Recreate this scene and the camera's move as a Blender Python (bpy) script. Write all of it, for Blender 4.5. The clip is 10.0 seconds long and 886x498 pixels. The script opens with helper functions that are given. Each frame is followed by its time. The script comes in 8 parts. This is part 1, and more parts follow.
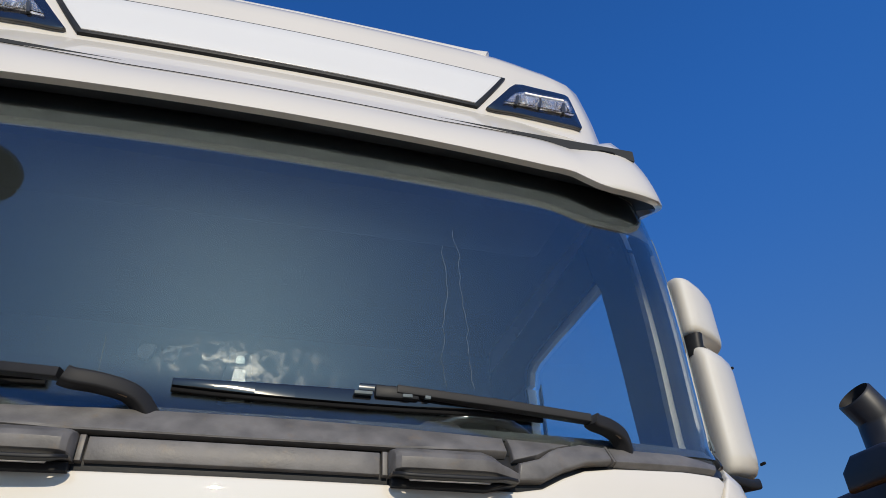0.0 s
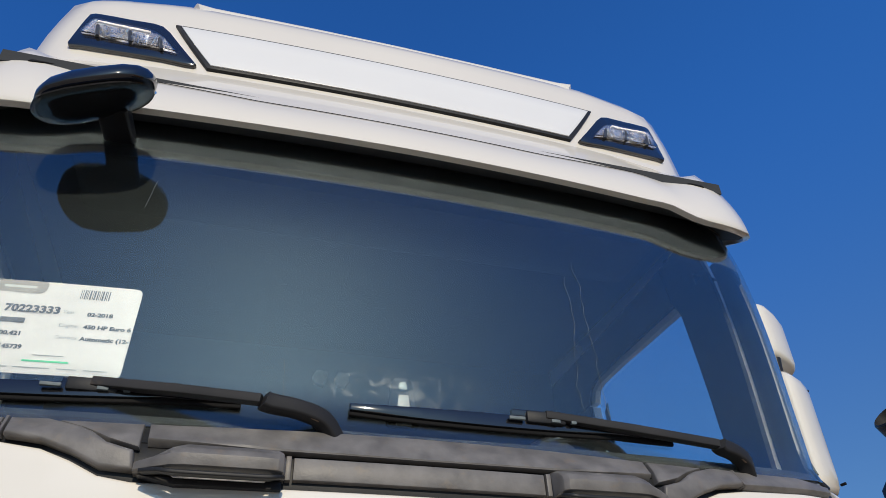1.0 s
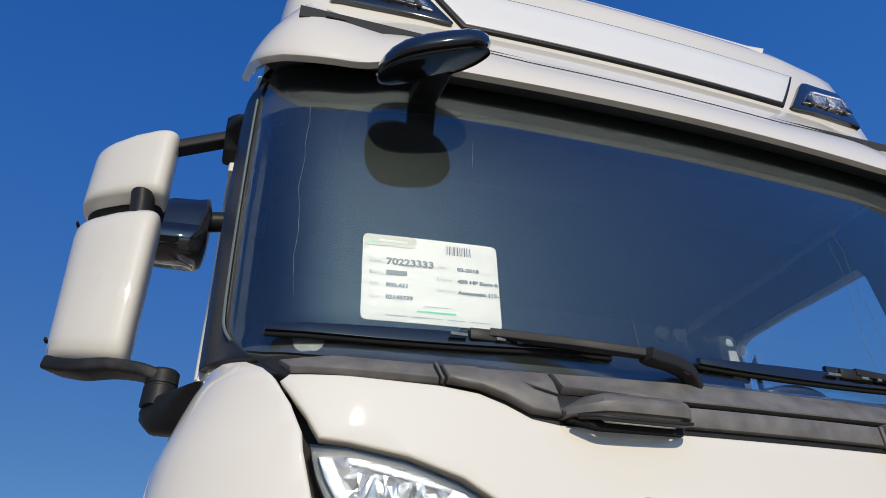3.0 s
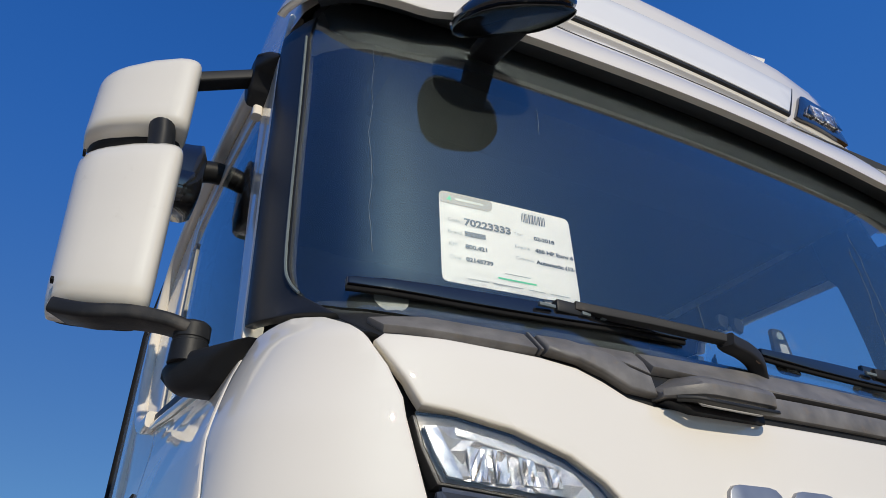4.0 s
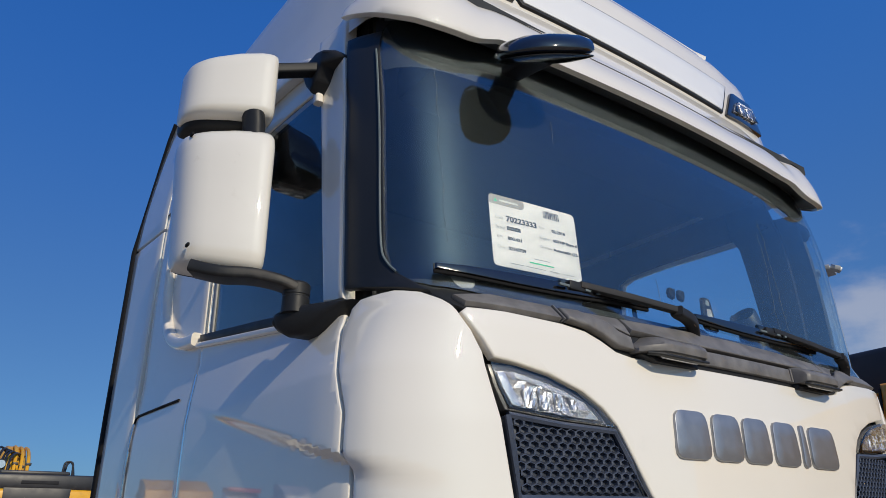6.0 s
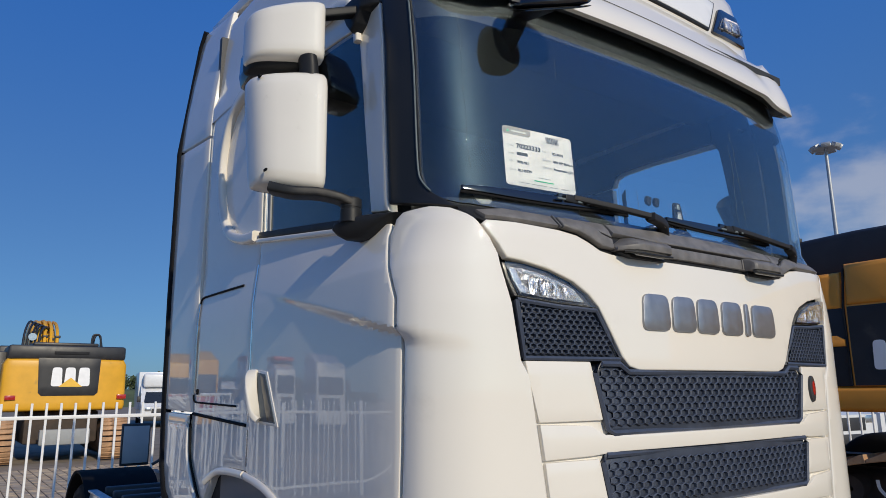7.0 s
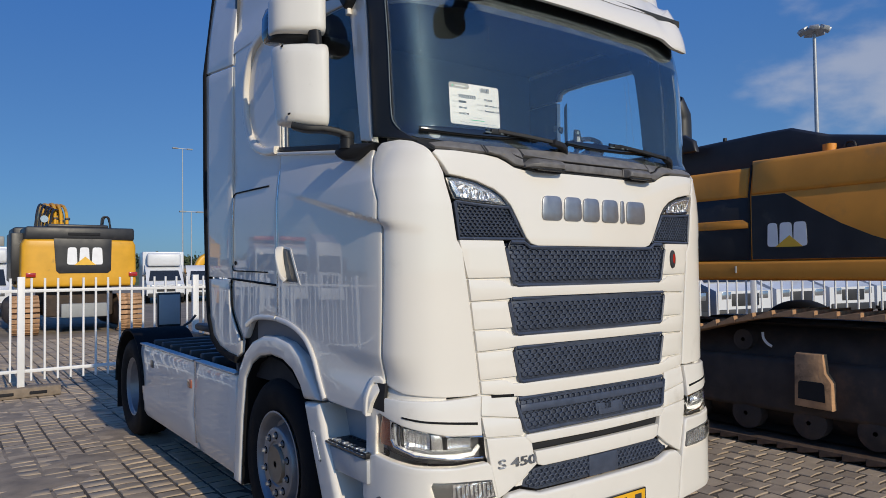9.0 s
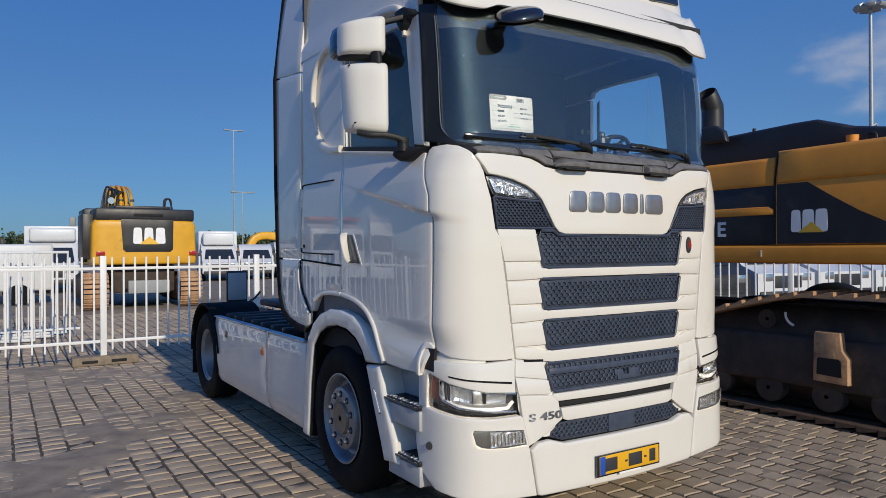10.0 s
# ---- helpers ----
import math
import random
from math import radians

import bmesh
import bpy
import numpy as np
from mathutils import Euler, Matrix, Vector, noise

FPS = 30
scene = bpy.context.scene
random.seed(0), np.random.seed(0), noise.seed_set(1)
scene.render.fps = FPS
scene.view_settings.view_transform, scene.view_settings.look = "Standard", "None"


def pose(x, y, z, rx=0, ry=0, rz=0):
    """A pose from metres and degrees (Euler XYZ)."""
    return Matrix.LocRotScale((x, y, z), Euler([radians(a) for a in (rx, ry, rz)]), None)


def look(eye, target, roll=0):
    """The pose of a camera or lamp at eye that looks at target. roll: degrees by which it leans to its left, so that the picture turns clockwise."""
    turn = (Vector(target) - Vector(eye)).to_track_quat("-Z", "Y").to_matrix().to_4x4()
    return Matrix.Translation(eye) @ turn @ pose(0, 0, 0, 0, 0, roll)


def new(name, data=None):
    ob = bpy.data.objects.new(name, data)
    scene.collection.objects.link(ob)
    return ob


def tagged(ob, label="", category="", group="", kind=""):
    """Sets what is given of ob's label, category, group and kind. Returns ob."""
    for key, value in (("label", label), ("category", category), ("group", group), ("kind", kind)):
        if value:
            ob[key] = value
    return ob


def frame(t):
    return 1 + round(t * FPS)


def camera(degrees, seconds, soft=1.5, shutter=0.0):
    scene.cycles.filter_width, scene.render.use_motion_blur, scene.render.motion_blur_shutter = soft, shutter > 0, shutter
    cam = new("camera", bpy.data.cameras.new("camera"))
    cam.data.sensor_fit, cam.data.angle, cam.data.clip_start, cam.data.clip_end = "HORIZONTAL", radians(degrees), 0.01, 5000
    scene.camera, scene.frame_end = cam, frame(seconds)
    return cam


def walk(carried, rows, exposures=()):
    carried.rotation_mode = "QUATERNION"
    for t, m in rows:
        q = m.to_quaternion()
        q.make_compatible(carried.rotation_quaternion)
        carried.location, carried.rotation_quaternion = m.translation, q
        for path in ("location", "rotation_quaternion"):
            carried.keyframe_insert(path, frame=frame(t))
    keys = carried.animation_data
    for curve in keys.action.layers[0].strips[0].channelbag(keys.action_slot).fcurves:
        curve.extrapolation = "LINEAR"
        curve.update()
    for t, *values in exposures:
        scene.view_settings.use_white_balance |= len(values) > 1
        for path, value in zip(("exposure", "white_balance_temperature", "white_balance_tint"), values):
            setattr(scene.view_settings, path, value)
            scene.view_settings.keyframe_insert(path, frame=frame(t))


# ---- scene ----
cam = camera(65.0, 10.0, soft=0.6)
PATH = [
    (0, (-0.001, -1.216, 1.832), (0.485, 0.362, 2.96), -2.3),
    (0.5, (-0.168, -1.209, 1.812), (0.333, 0.353, 2.957), -1.9),
    (1, (-0.342, -1.251, 1.827), (0.141, 0.316, 2.973), -1.6),
    (1.5, (-0.549, -1.34, 1.798), (-0.067, 0.255, 2.904), -1.3),
    (2, (-0.741, -1.284, 1.79), (-0.245, 0.352, 2.828), -1.2),
    (2.5, (-0.906, -1.179, 1.817), (-0.41, 0.466, 2.84), -0.3),
    (3, (-1.105, -1.126, 1.818), (-0.583, 0.519, 2.829), -0.2),
    (3.2, (-1.177, -1.105, 1.825), (-0.649, 0.539, 2.835), -0.0),
    (4.3, (-1.497, -0.839, 1.812), (-0.594, 0.64, 2.81), -0.1),
    (4.5, (-1.579, -0.84, 1.807), (-0.627, 0.598, 2.819), -0.2),
    (5, (-1.752, -0.879, 1.78), (-0.748, 0.545, 2.761), -0.5),
    (5.2, (-1.786, -0.914, 1.766), (-0.763, 0.532, 2.695), -0.3),
    (6.3, (-2.073, -1.244, 1.786), (-0.954, 0.298, 2.394), -0.5),
    (6.5, (-2.156, -1.316, 1.773), (-1.022, 0.257, 2.265), -0.6),
    (7, (-2.326, -1.512, 1.742), (-1.181, 0.079, 2.142), -0.6),
    (7.5, (-2.446, -1.753, 1.713), (-1.295, -0.15, 2.037), -0.6),
    (8, (-2.601, -1.975, 1.705), (-1.424, -0.363, 1.842), -0.5),
    (8.5, (-2.785, -2.24, 1.702), (-1.596, -0.634, 1.788), -0.5),
    (9, (-2.912, -2.559, 1.687), (-1.731, -0.946, 1.747), -0.7),
    (9.5, (-3.068, -2.84, 1.71), (-1.934, -1.193, 1.742), -0.6),
    (10, (-3.266, -3.084, 1.712), (-2.191, -1.397, 1.715), -0.4),
]
walk(cam, [(t, look(eye, target, roll)) for t, eye, target, roll in PATH])

# ---- world, sun ----
SUN = Vector((-0.034, -0.908, 0.418)).normalized()
world = bpy.data.worlds.new("sky")
scene.world = world
world.use_nodes = True
wn, wl = world.node_tree.nodes, world.node_tree.links
sky = wn.new("ShaderNodeTexSky")
sky.sky_type, sky.sun_disc = "NISHITA", False
sky.sun_elevation = math.asin(SUN.z)
sky.sun_rotation = math.atan2(SUN.x, SUN.y)
sky.altitude, sky.air_density, sky.dust_density, sky.ozone_density = 0, 1.0, 0.35, 3.0
wtc = wn.new("ShaderNodeTexCoord")
# a small fair-weather cloud bank low in the north-east
wdot = wn.new("ShaderNodeVectorMath"); wdot.operation = "DISTANCE"
wmap = wn.new("ShaderNodeMapping"); wmap.inputs["Scale"].default_value = (1, 1, 2.1)
wl.new(wtc.outputs["Generated"], wmap.inputs[0])
wl.new(wmap.outputs[0], wdot.inputs[0])
cloud_dir = Vector((0.915, 0.335, 0.225)).normalized()
wdot.inputs[1].default_value = (cloud_dir.x, cloud_dir.y, cloud_dir.z * 2.1)
wnoise = wn.new("ShaderNodeTexNoise")
wnoise.inputs["Scale"].default_value, wnoise.inputs["Detail"].default_value = 9.0, 7.0
wl.new(wmap.outputs[0], wnoise.inputs["Vector"])
wadd = wn.new("ShaderNodeMath"); wadd.operation = "MULTIPLY_ADD"
wadd.inputs[1].default_value = -0.55
wl.new(wnoise.outputs["Fac"], wadd.inputs[0]); wl.new(wdot.outputs["Value"], wadd.inputs[2])
wramp = wn.new("ShaderNodeMapRange"); wramp.interpolation_type = "SMOOTHSTEP"
wramp.inputs["From Min"].default_value, wramp.inputs["From Max"].default_value = -0.08, -0.26
wramp.inputs["To Min"].default_value, wramp.inputs["To Max"].default_value = 0.0, 0.5
wl.new(wadd.outputs[0], wramp.inputs["Value"])
wmix = wn.new("ShaderNodeMix"); wmix.data_type = "RGBA"
wtint = wn.new("ShaderNodeMix"); wtint.data_type = "RGBA"; wtint.blend_type = "MULTIPLY"
wtint.inputs[0].default_value = 1.0
wsep = wn.new("ShaderNodeSeparateXYZ"); wl.new(wtc.outputs["Generated"], wsep.inputs[0])
wel = wn.new("ShaderNodeMapRange"); wel.interpolation_type = "SMOOTHSTEP"
wel.inputs["From Min"].default_value, wel.inputs["From Max"].default_value = 0.15, 0.75
wl.new(wsep.outputs["Z"], wel.inputs["Value"])
wgrad = wn.new("ShaderNodeMix"); wgrad.data_type = "RGBA"      # deeper blue towards the zenith
wgrad.inputs[6].default_value, wgrad.inputs[7].default_value = (0.43, 0.79, 1.33, 1), (0.26, 0.98, 2.28, 1)
wl.new(wel.outputs[0], wgrad.inputs[0]); wl.new(wgrad.outputs[2], wtint.inputs[7])
wgam = wn.new("ShaderNodeGamma"); wgam.inputs[1].default_value = 0.72
wl.new(sky.outputs[0], wgam.inputs[0])
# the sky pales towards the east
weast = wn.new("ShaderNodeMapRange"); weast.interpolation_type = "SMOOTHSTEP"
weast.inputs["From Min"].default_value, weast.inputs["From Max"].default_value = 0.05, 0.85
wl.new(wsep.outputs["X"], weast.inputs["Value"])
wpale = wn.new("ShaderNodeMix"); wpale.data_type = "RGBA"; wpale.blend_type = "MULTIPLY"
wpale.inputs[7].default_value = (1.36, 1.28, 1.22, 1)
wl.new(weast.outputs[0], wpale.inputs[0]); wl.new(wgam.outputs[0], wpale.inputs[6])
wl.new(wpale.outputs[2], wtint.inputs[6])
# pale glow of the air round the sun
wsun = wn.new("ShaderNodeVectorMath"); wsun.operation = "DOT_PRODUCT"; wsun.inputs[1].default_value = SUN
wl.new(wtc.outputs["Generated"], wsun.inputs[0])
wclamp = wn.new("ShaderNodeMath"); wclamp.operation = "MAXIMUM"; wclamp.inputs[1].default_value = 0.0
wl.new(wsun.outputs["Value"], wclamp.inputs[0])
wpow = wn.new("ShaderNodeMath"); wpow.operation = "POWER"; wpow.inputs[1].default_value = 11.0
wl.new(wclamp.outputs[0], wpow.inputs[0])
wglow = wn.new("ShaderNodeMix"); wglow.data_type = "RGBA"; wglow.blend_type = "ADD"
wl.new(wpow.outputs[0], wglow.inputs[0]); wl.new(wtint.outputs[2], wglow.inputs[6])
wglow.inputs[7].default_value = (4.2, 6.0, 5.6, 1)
wl.new(wramp.outputs[0], wmix.inputs[0])
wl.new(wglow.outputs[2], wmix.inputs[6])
wmix.inputs[7].default_value = (6.0, 6.0, 6.4, 1)
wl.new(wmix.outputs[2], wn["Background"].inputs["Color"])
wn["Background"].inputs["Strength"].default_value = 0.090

sun = new("sun", bpy.data.lights.new("sun", "SUN"))
sun.data.energy, sun.data.angle, sun.data.color = 2.90, radians(0.53), (1.0, 0.875, 0.68)
sun.matrix_world = look(SUN * 50, (0, 0, 0))

# ---- materials ----
def mat(name, color, rough=0.5, metal=0.0, coat=0.0, var=0.06, scale=6.0, bump=0.0, bscale=60.0, dirt=None, dirt_amount=0.0,
        dirt_scale=3.0, spec=0.5, trans=0.0, emit=None, rand=0.0, sheen=0.0):
    """A principled material with fine grain, a broad tint variation and an optional layer of dirt."""
    m = bpy.data.materials.new(name)
    m.use_nodes = True
    n, l = m.node_tree.nodes, m.node_tree.links
    b = n["Principled BSDF"]
    b.inputs["Roughness"].default_value, b.inputs["Metallic"].default_value = rough, metal
    b.inputs["Specular IOR Level"].default_value = spec
    b.inputs["Coat Weight"].default_value, b.inputs["Coat Roughness"].default_value, b.inputs["Coat IOR"].default_value = coat, 0.015, 1.72
    b.inputs["Transmission Weight"].default_value = trans
    tc = n.new("ShaderNodeTexCoord")
    n1 = n.new("ShaderNodeTexNoise"); n1.inputs["Scale"].default_value, n1.inputs["Detail"].default_value = scale, 6
    l.new(tc.outputs["Object"], n1.inputs["Vector"])
    mr = n.new("ShaderNodeMapRange")
    mr.inputs["From Min"].default_value, mr.inputs["From Max"].default_value = 0.3, 0.7
    mr.inputs["To Min"].default_value, mr.inputs["To Max"].default_value = 1 - var, 1 + var
    l.new(n1.outputs["Fac"], mr.inputs["Value"])
    val = mr.outputs[0]
    if rand:
        oi = n.new("ShaderNodeObjectInfo"); ge = n.new("ShaderNodeNewGeometry")
        ad = n.new("ShaderNodeMath"); ad.operation = "ADD"; fr = n.new("ShaderNodeMath"); fr.operation = "FRACT"
        l.new(oi.outputs["Random"], ad.inputs[0]); l.new(ge.outputs["Random Per Island"], ad.inputs[1]); l.new(ad.outputs[0], fr.inputs[0])
        r2 = n.new("ShaderNodeMapRange"); r2.inputs["To Min"].default_value, r2.inputs["To Max"].default_value = 1 - rand, 1 + rand
        l.new(fr.outputs[0], r2.inputs["Value"])
        mu = n.new("ShaderNodeMath"); mu.operation = "MULTIPLY"
        l.new(val, mu.inputs[0]); l.new(r2.outputs[0], mu.inputs[1]); val = mu.outputs[0]
    hs = n.new("ShaderNodeHueSaturation"); hs.inputs["Color"].default_value = (*color, 1)
    l.new(val, hs.inputs["Value"])
    out = hs.outputs[0]
    if dirt:
        n2 = n.new("ShaderNodeTexNoise"); n2.inputs["Scale"].default_value, n2.inputs["Detail"].default_value = dirt_scale, 9
        n2.inputs["Roughness"].default_value = 0.65
        l.new(tc.outputs["Object"], n2.inputs["Vector"])
        r3 = n.new("ShaderNodeMapRange"); r3.interpolation_type = "SMOOTHSTEP"
        r3.inputs["From Min"].default_value, r3.inputs["From Max"].default_value = 0.62 - 0.25 * dirt_amount, 0.78 - 0.2 * dirt_amount
        r3.inputs["To Max"].default_value = min(1.0, 0.35 + dirt_amount)
        l.new(n2.outputs["Fac"], r3.inputs["Value"])
        mx = n.new("ShaderNodeMix"); mx.data_type = "RGBA"
        l.new(r3.outputs[0], mx.inputs[0]); l.new(out, mx.inputs[6]); mx.inputs[7].default_value = (*dirt, 1)
        out = mx.outputs[2]
    l.new(out, b.inputs["Base Color"])
    rr = n.new("ShaderNodeMapRange")
    rr.inputs["From Min"].default_value, rr.inputs["From Max"].default_value = 0.3, 0.7
    rr.inputs["To Min"].default_value, rr.inputs["To Max"].default_value = max(0.0, rough * 0.88), min(1.0, rough * 1.12)
    l.new(n1.outputs["Fac"], rr.inputs["Value"]); l.new(rr.outputs[0], b.inputs["Roughness"])
    if bump:
        n3 = n.new("ShaderNodeTexNoise"); n3.inputs["Scale"].default_value, n3.inputs["Detail"].default_value = bscale, 4
        l.new(tc.outputs["Object"], n3.inputs["Vector"])
        bp = n.new("ShaderNodeBump"); bp.inputs["Strength"].default_value, bp.inputs["Distance"].default_value = bump, 0.01
        l.new(n3.outputs["Fac"], bp.inputs["Height"]); l.new(bp.outputs[0], b.inputs["Normal"])
    if emit:
        b.inputs["Emission Color"].default_value, b.inputs["Emission Strength"].default_value = (*emit[0], 1), emit[1]
    return m


def glass(name, tint, ior=1.5, haze=0.0, film=0.0, smear=None):
    """A pane of real refracting glass, tinted, with an optional film of dust."""
    m = bpy.data.materials.new(name)
    m.use_nodes = True
    n, l = m.node_tree.nodes, m.node_tree.links
    mx = n["Principled BSDF"]
    mx.inputs["Base Color"].default_value = (*tint, 1)
    mx.inputs["Roughness"].default_value, mx.inputs["IOR"].default_value = 0.0, ior
    mx.inputs["Transmission Weight"].default_value = 1.0
    last = mx
    if haze:
        d = n.new("ShaderNodeBsdfDiffuse"); d.inputs[0].default_value = (0.55, 0.58, 0.58, 1)
        nz = n.new("ShaderNodeTexNoise"); nz.inputs["Scale"].default_value, nz.inputs["Detail"].default_value = 2.2, 8
        tc = n.new("ShaderNodeTexCoord"); l.new(tc.outputs["Object"], nz.inputs["Vector"])
        mr = n.new("ShaderNodeMapRange"); mr.inputs["To Min"].default_value, mr.inputs["To Max"].default_value = haze * 0.6, haze * 1.4
        mr.inputs["From Min"].default_value, mr.inputs["From Max"].default_value = 0.3, 0.7
        l.new(nz.outputs["Fac"], mr.inputs["Value"])
        amount = mr.outputs[0]
        if smear:
            # wiped-at patch of dried film round one spot
            far = n.new("ShaderNodeVectorMath"); far.operation = "DISTANCE"; far.inputs[1].default_value = smear
            sc = n.new("ShaderNodeVectorMath"); sc.operation = "MULTIPLY"; sc.inputs[1].default_value = (0.5, 1, 1.5)
            l.new(tc.outputs["Object"], sc.inputs[0]); l.new(sc.outputs[0], far.inputs[0])
            n4 = n.new("ShaderNodeTexNoise"); n4.inputs["Scale"].default_value, n4.inputs["Detail"].default_value, n4.inputs["Distortion"].default_value = 34.0, 11, 1.2
            l.new(tc.outputs["Object"], n4.inputs["Vector"])
            fall = n.new("ShaderNodeMapRange"); fall.interpolation_type = "SMOOTHSTEP"
            fall.inputs["From Min"].default_value, fall.inputs["From Max"].default_value = 0.12, 0.01
            l.new(far.outputs["Value"], fall.inputs["Value"])
            pat = n.new("ShaderNodeMapRange"); pat.interpolation_type = "SMOOTHSTEP"
            pat.inputs["From Min"].default_value, pat.inputs["From Max"].default_value = 0.48, 0.72
            pat.inputs["To Max"].default_value = 1.0
            l.new(n4.outputs["Fac"], pat.inputs["Value"])
            mul = n.new("ShaderNodeMath"); mul.operation = "MULTIPLY"; l.new(fall.outputs[0], mul.inputs[0]); l.new(pat.outputs[0], mul.inputs[1])
            weak = n.new("ShaderNodeMath"); weak.operation = "MULTIPLY_ADD"; weak.inputs[1].default_value = 0.03
            l.new(mul.outputs[0], weak.inputs[0]); l.new(amount, weak.inputs[2])
            amount = weak.outputs[0]
            dried = n.new("ShaderNodeBsdfGlossy"); dried.inputs["Color"].default_value = (0.95, 0.97, 0.95, 1); dried.inputs["Roughness"].default_value = 0.30
            part_of = n.new("ShaderNodeMath"); part_of.operation = "MULTIPLY"; part_of.inputs[1].default_value = 0.018
            l.new(mul.outputs[0], part_of.inputs[0])
            m5 = n.new("ShaderNodeMixShader"); l.new(part_of.outputs[0], m5.inputs[0]); l.new(mx.outputs[0], m5.inputs[1]); l.new(dried.outputs[0], m5.inputs[2]); mx = m5
        if film:
            g = n.new("ShaderNodeBsdfGlossy"); g.inputs["Color"].default_value = (0.70, 0.90, 0.92, 1); g.inputs["Roughness"].default_value = 0.34
            m3 = n.new("ShaderNodeMixShader"); m3.inputs[0].default_value = film
            l.new(mx.outputs[0], m3.inputs[1]); l.new(g.outputs[0], m3.inputs[2]); mx = m3
        m2 = n.new("ShaderNodeMixShader"); l.new(amount, m2.inputs[0]); l.new(mx.outputs[0], m2.inputs[1]); l.new(d.outputs[0], m2.inputs[2])
        last = m2
    l.new(last.outputs[0], n["Material Output"].inputs[0])
    return m


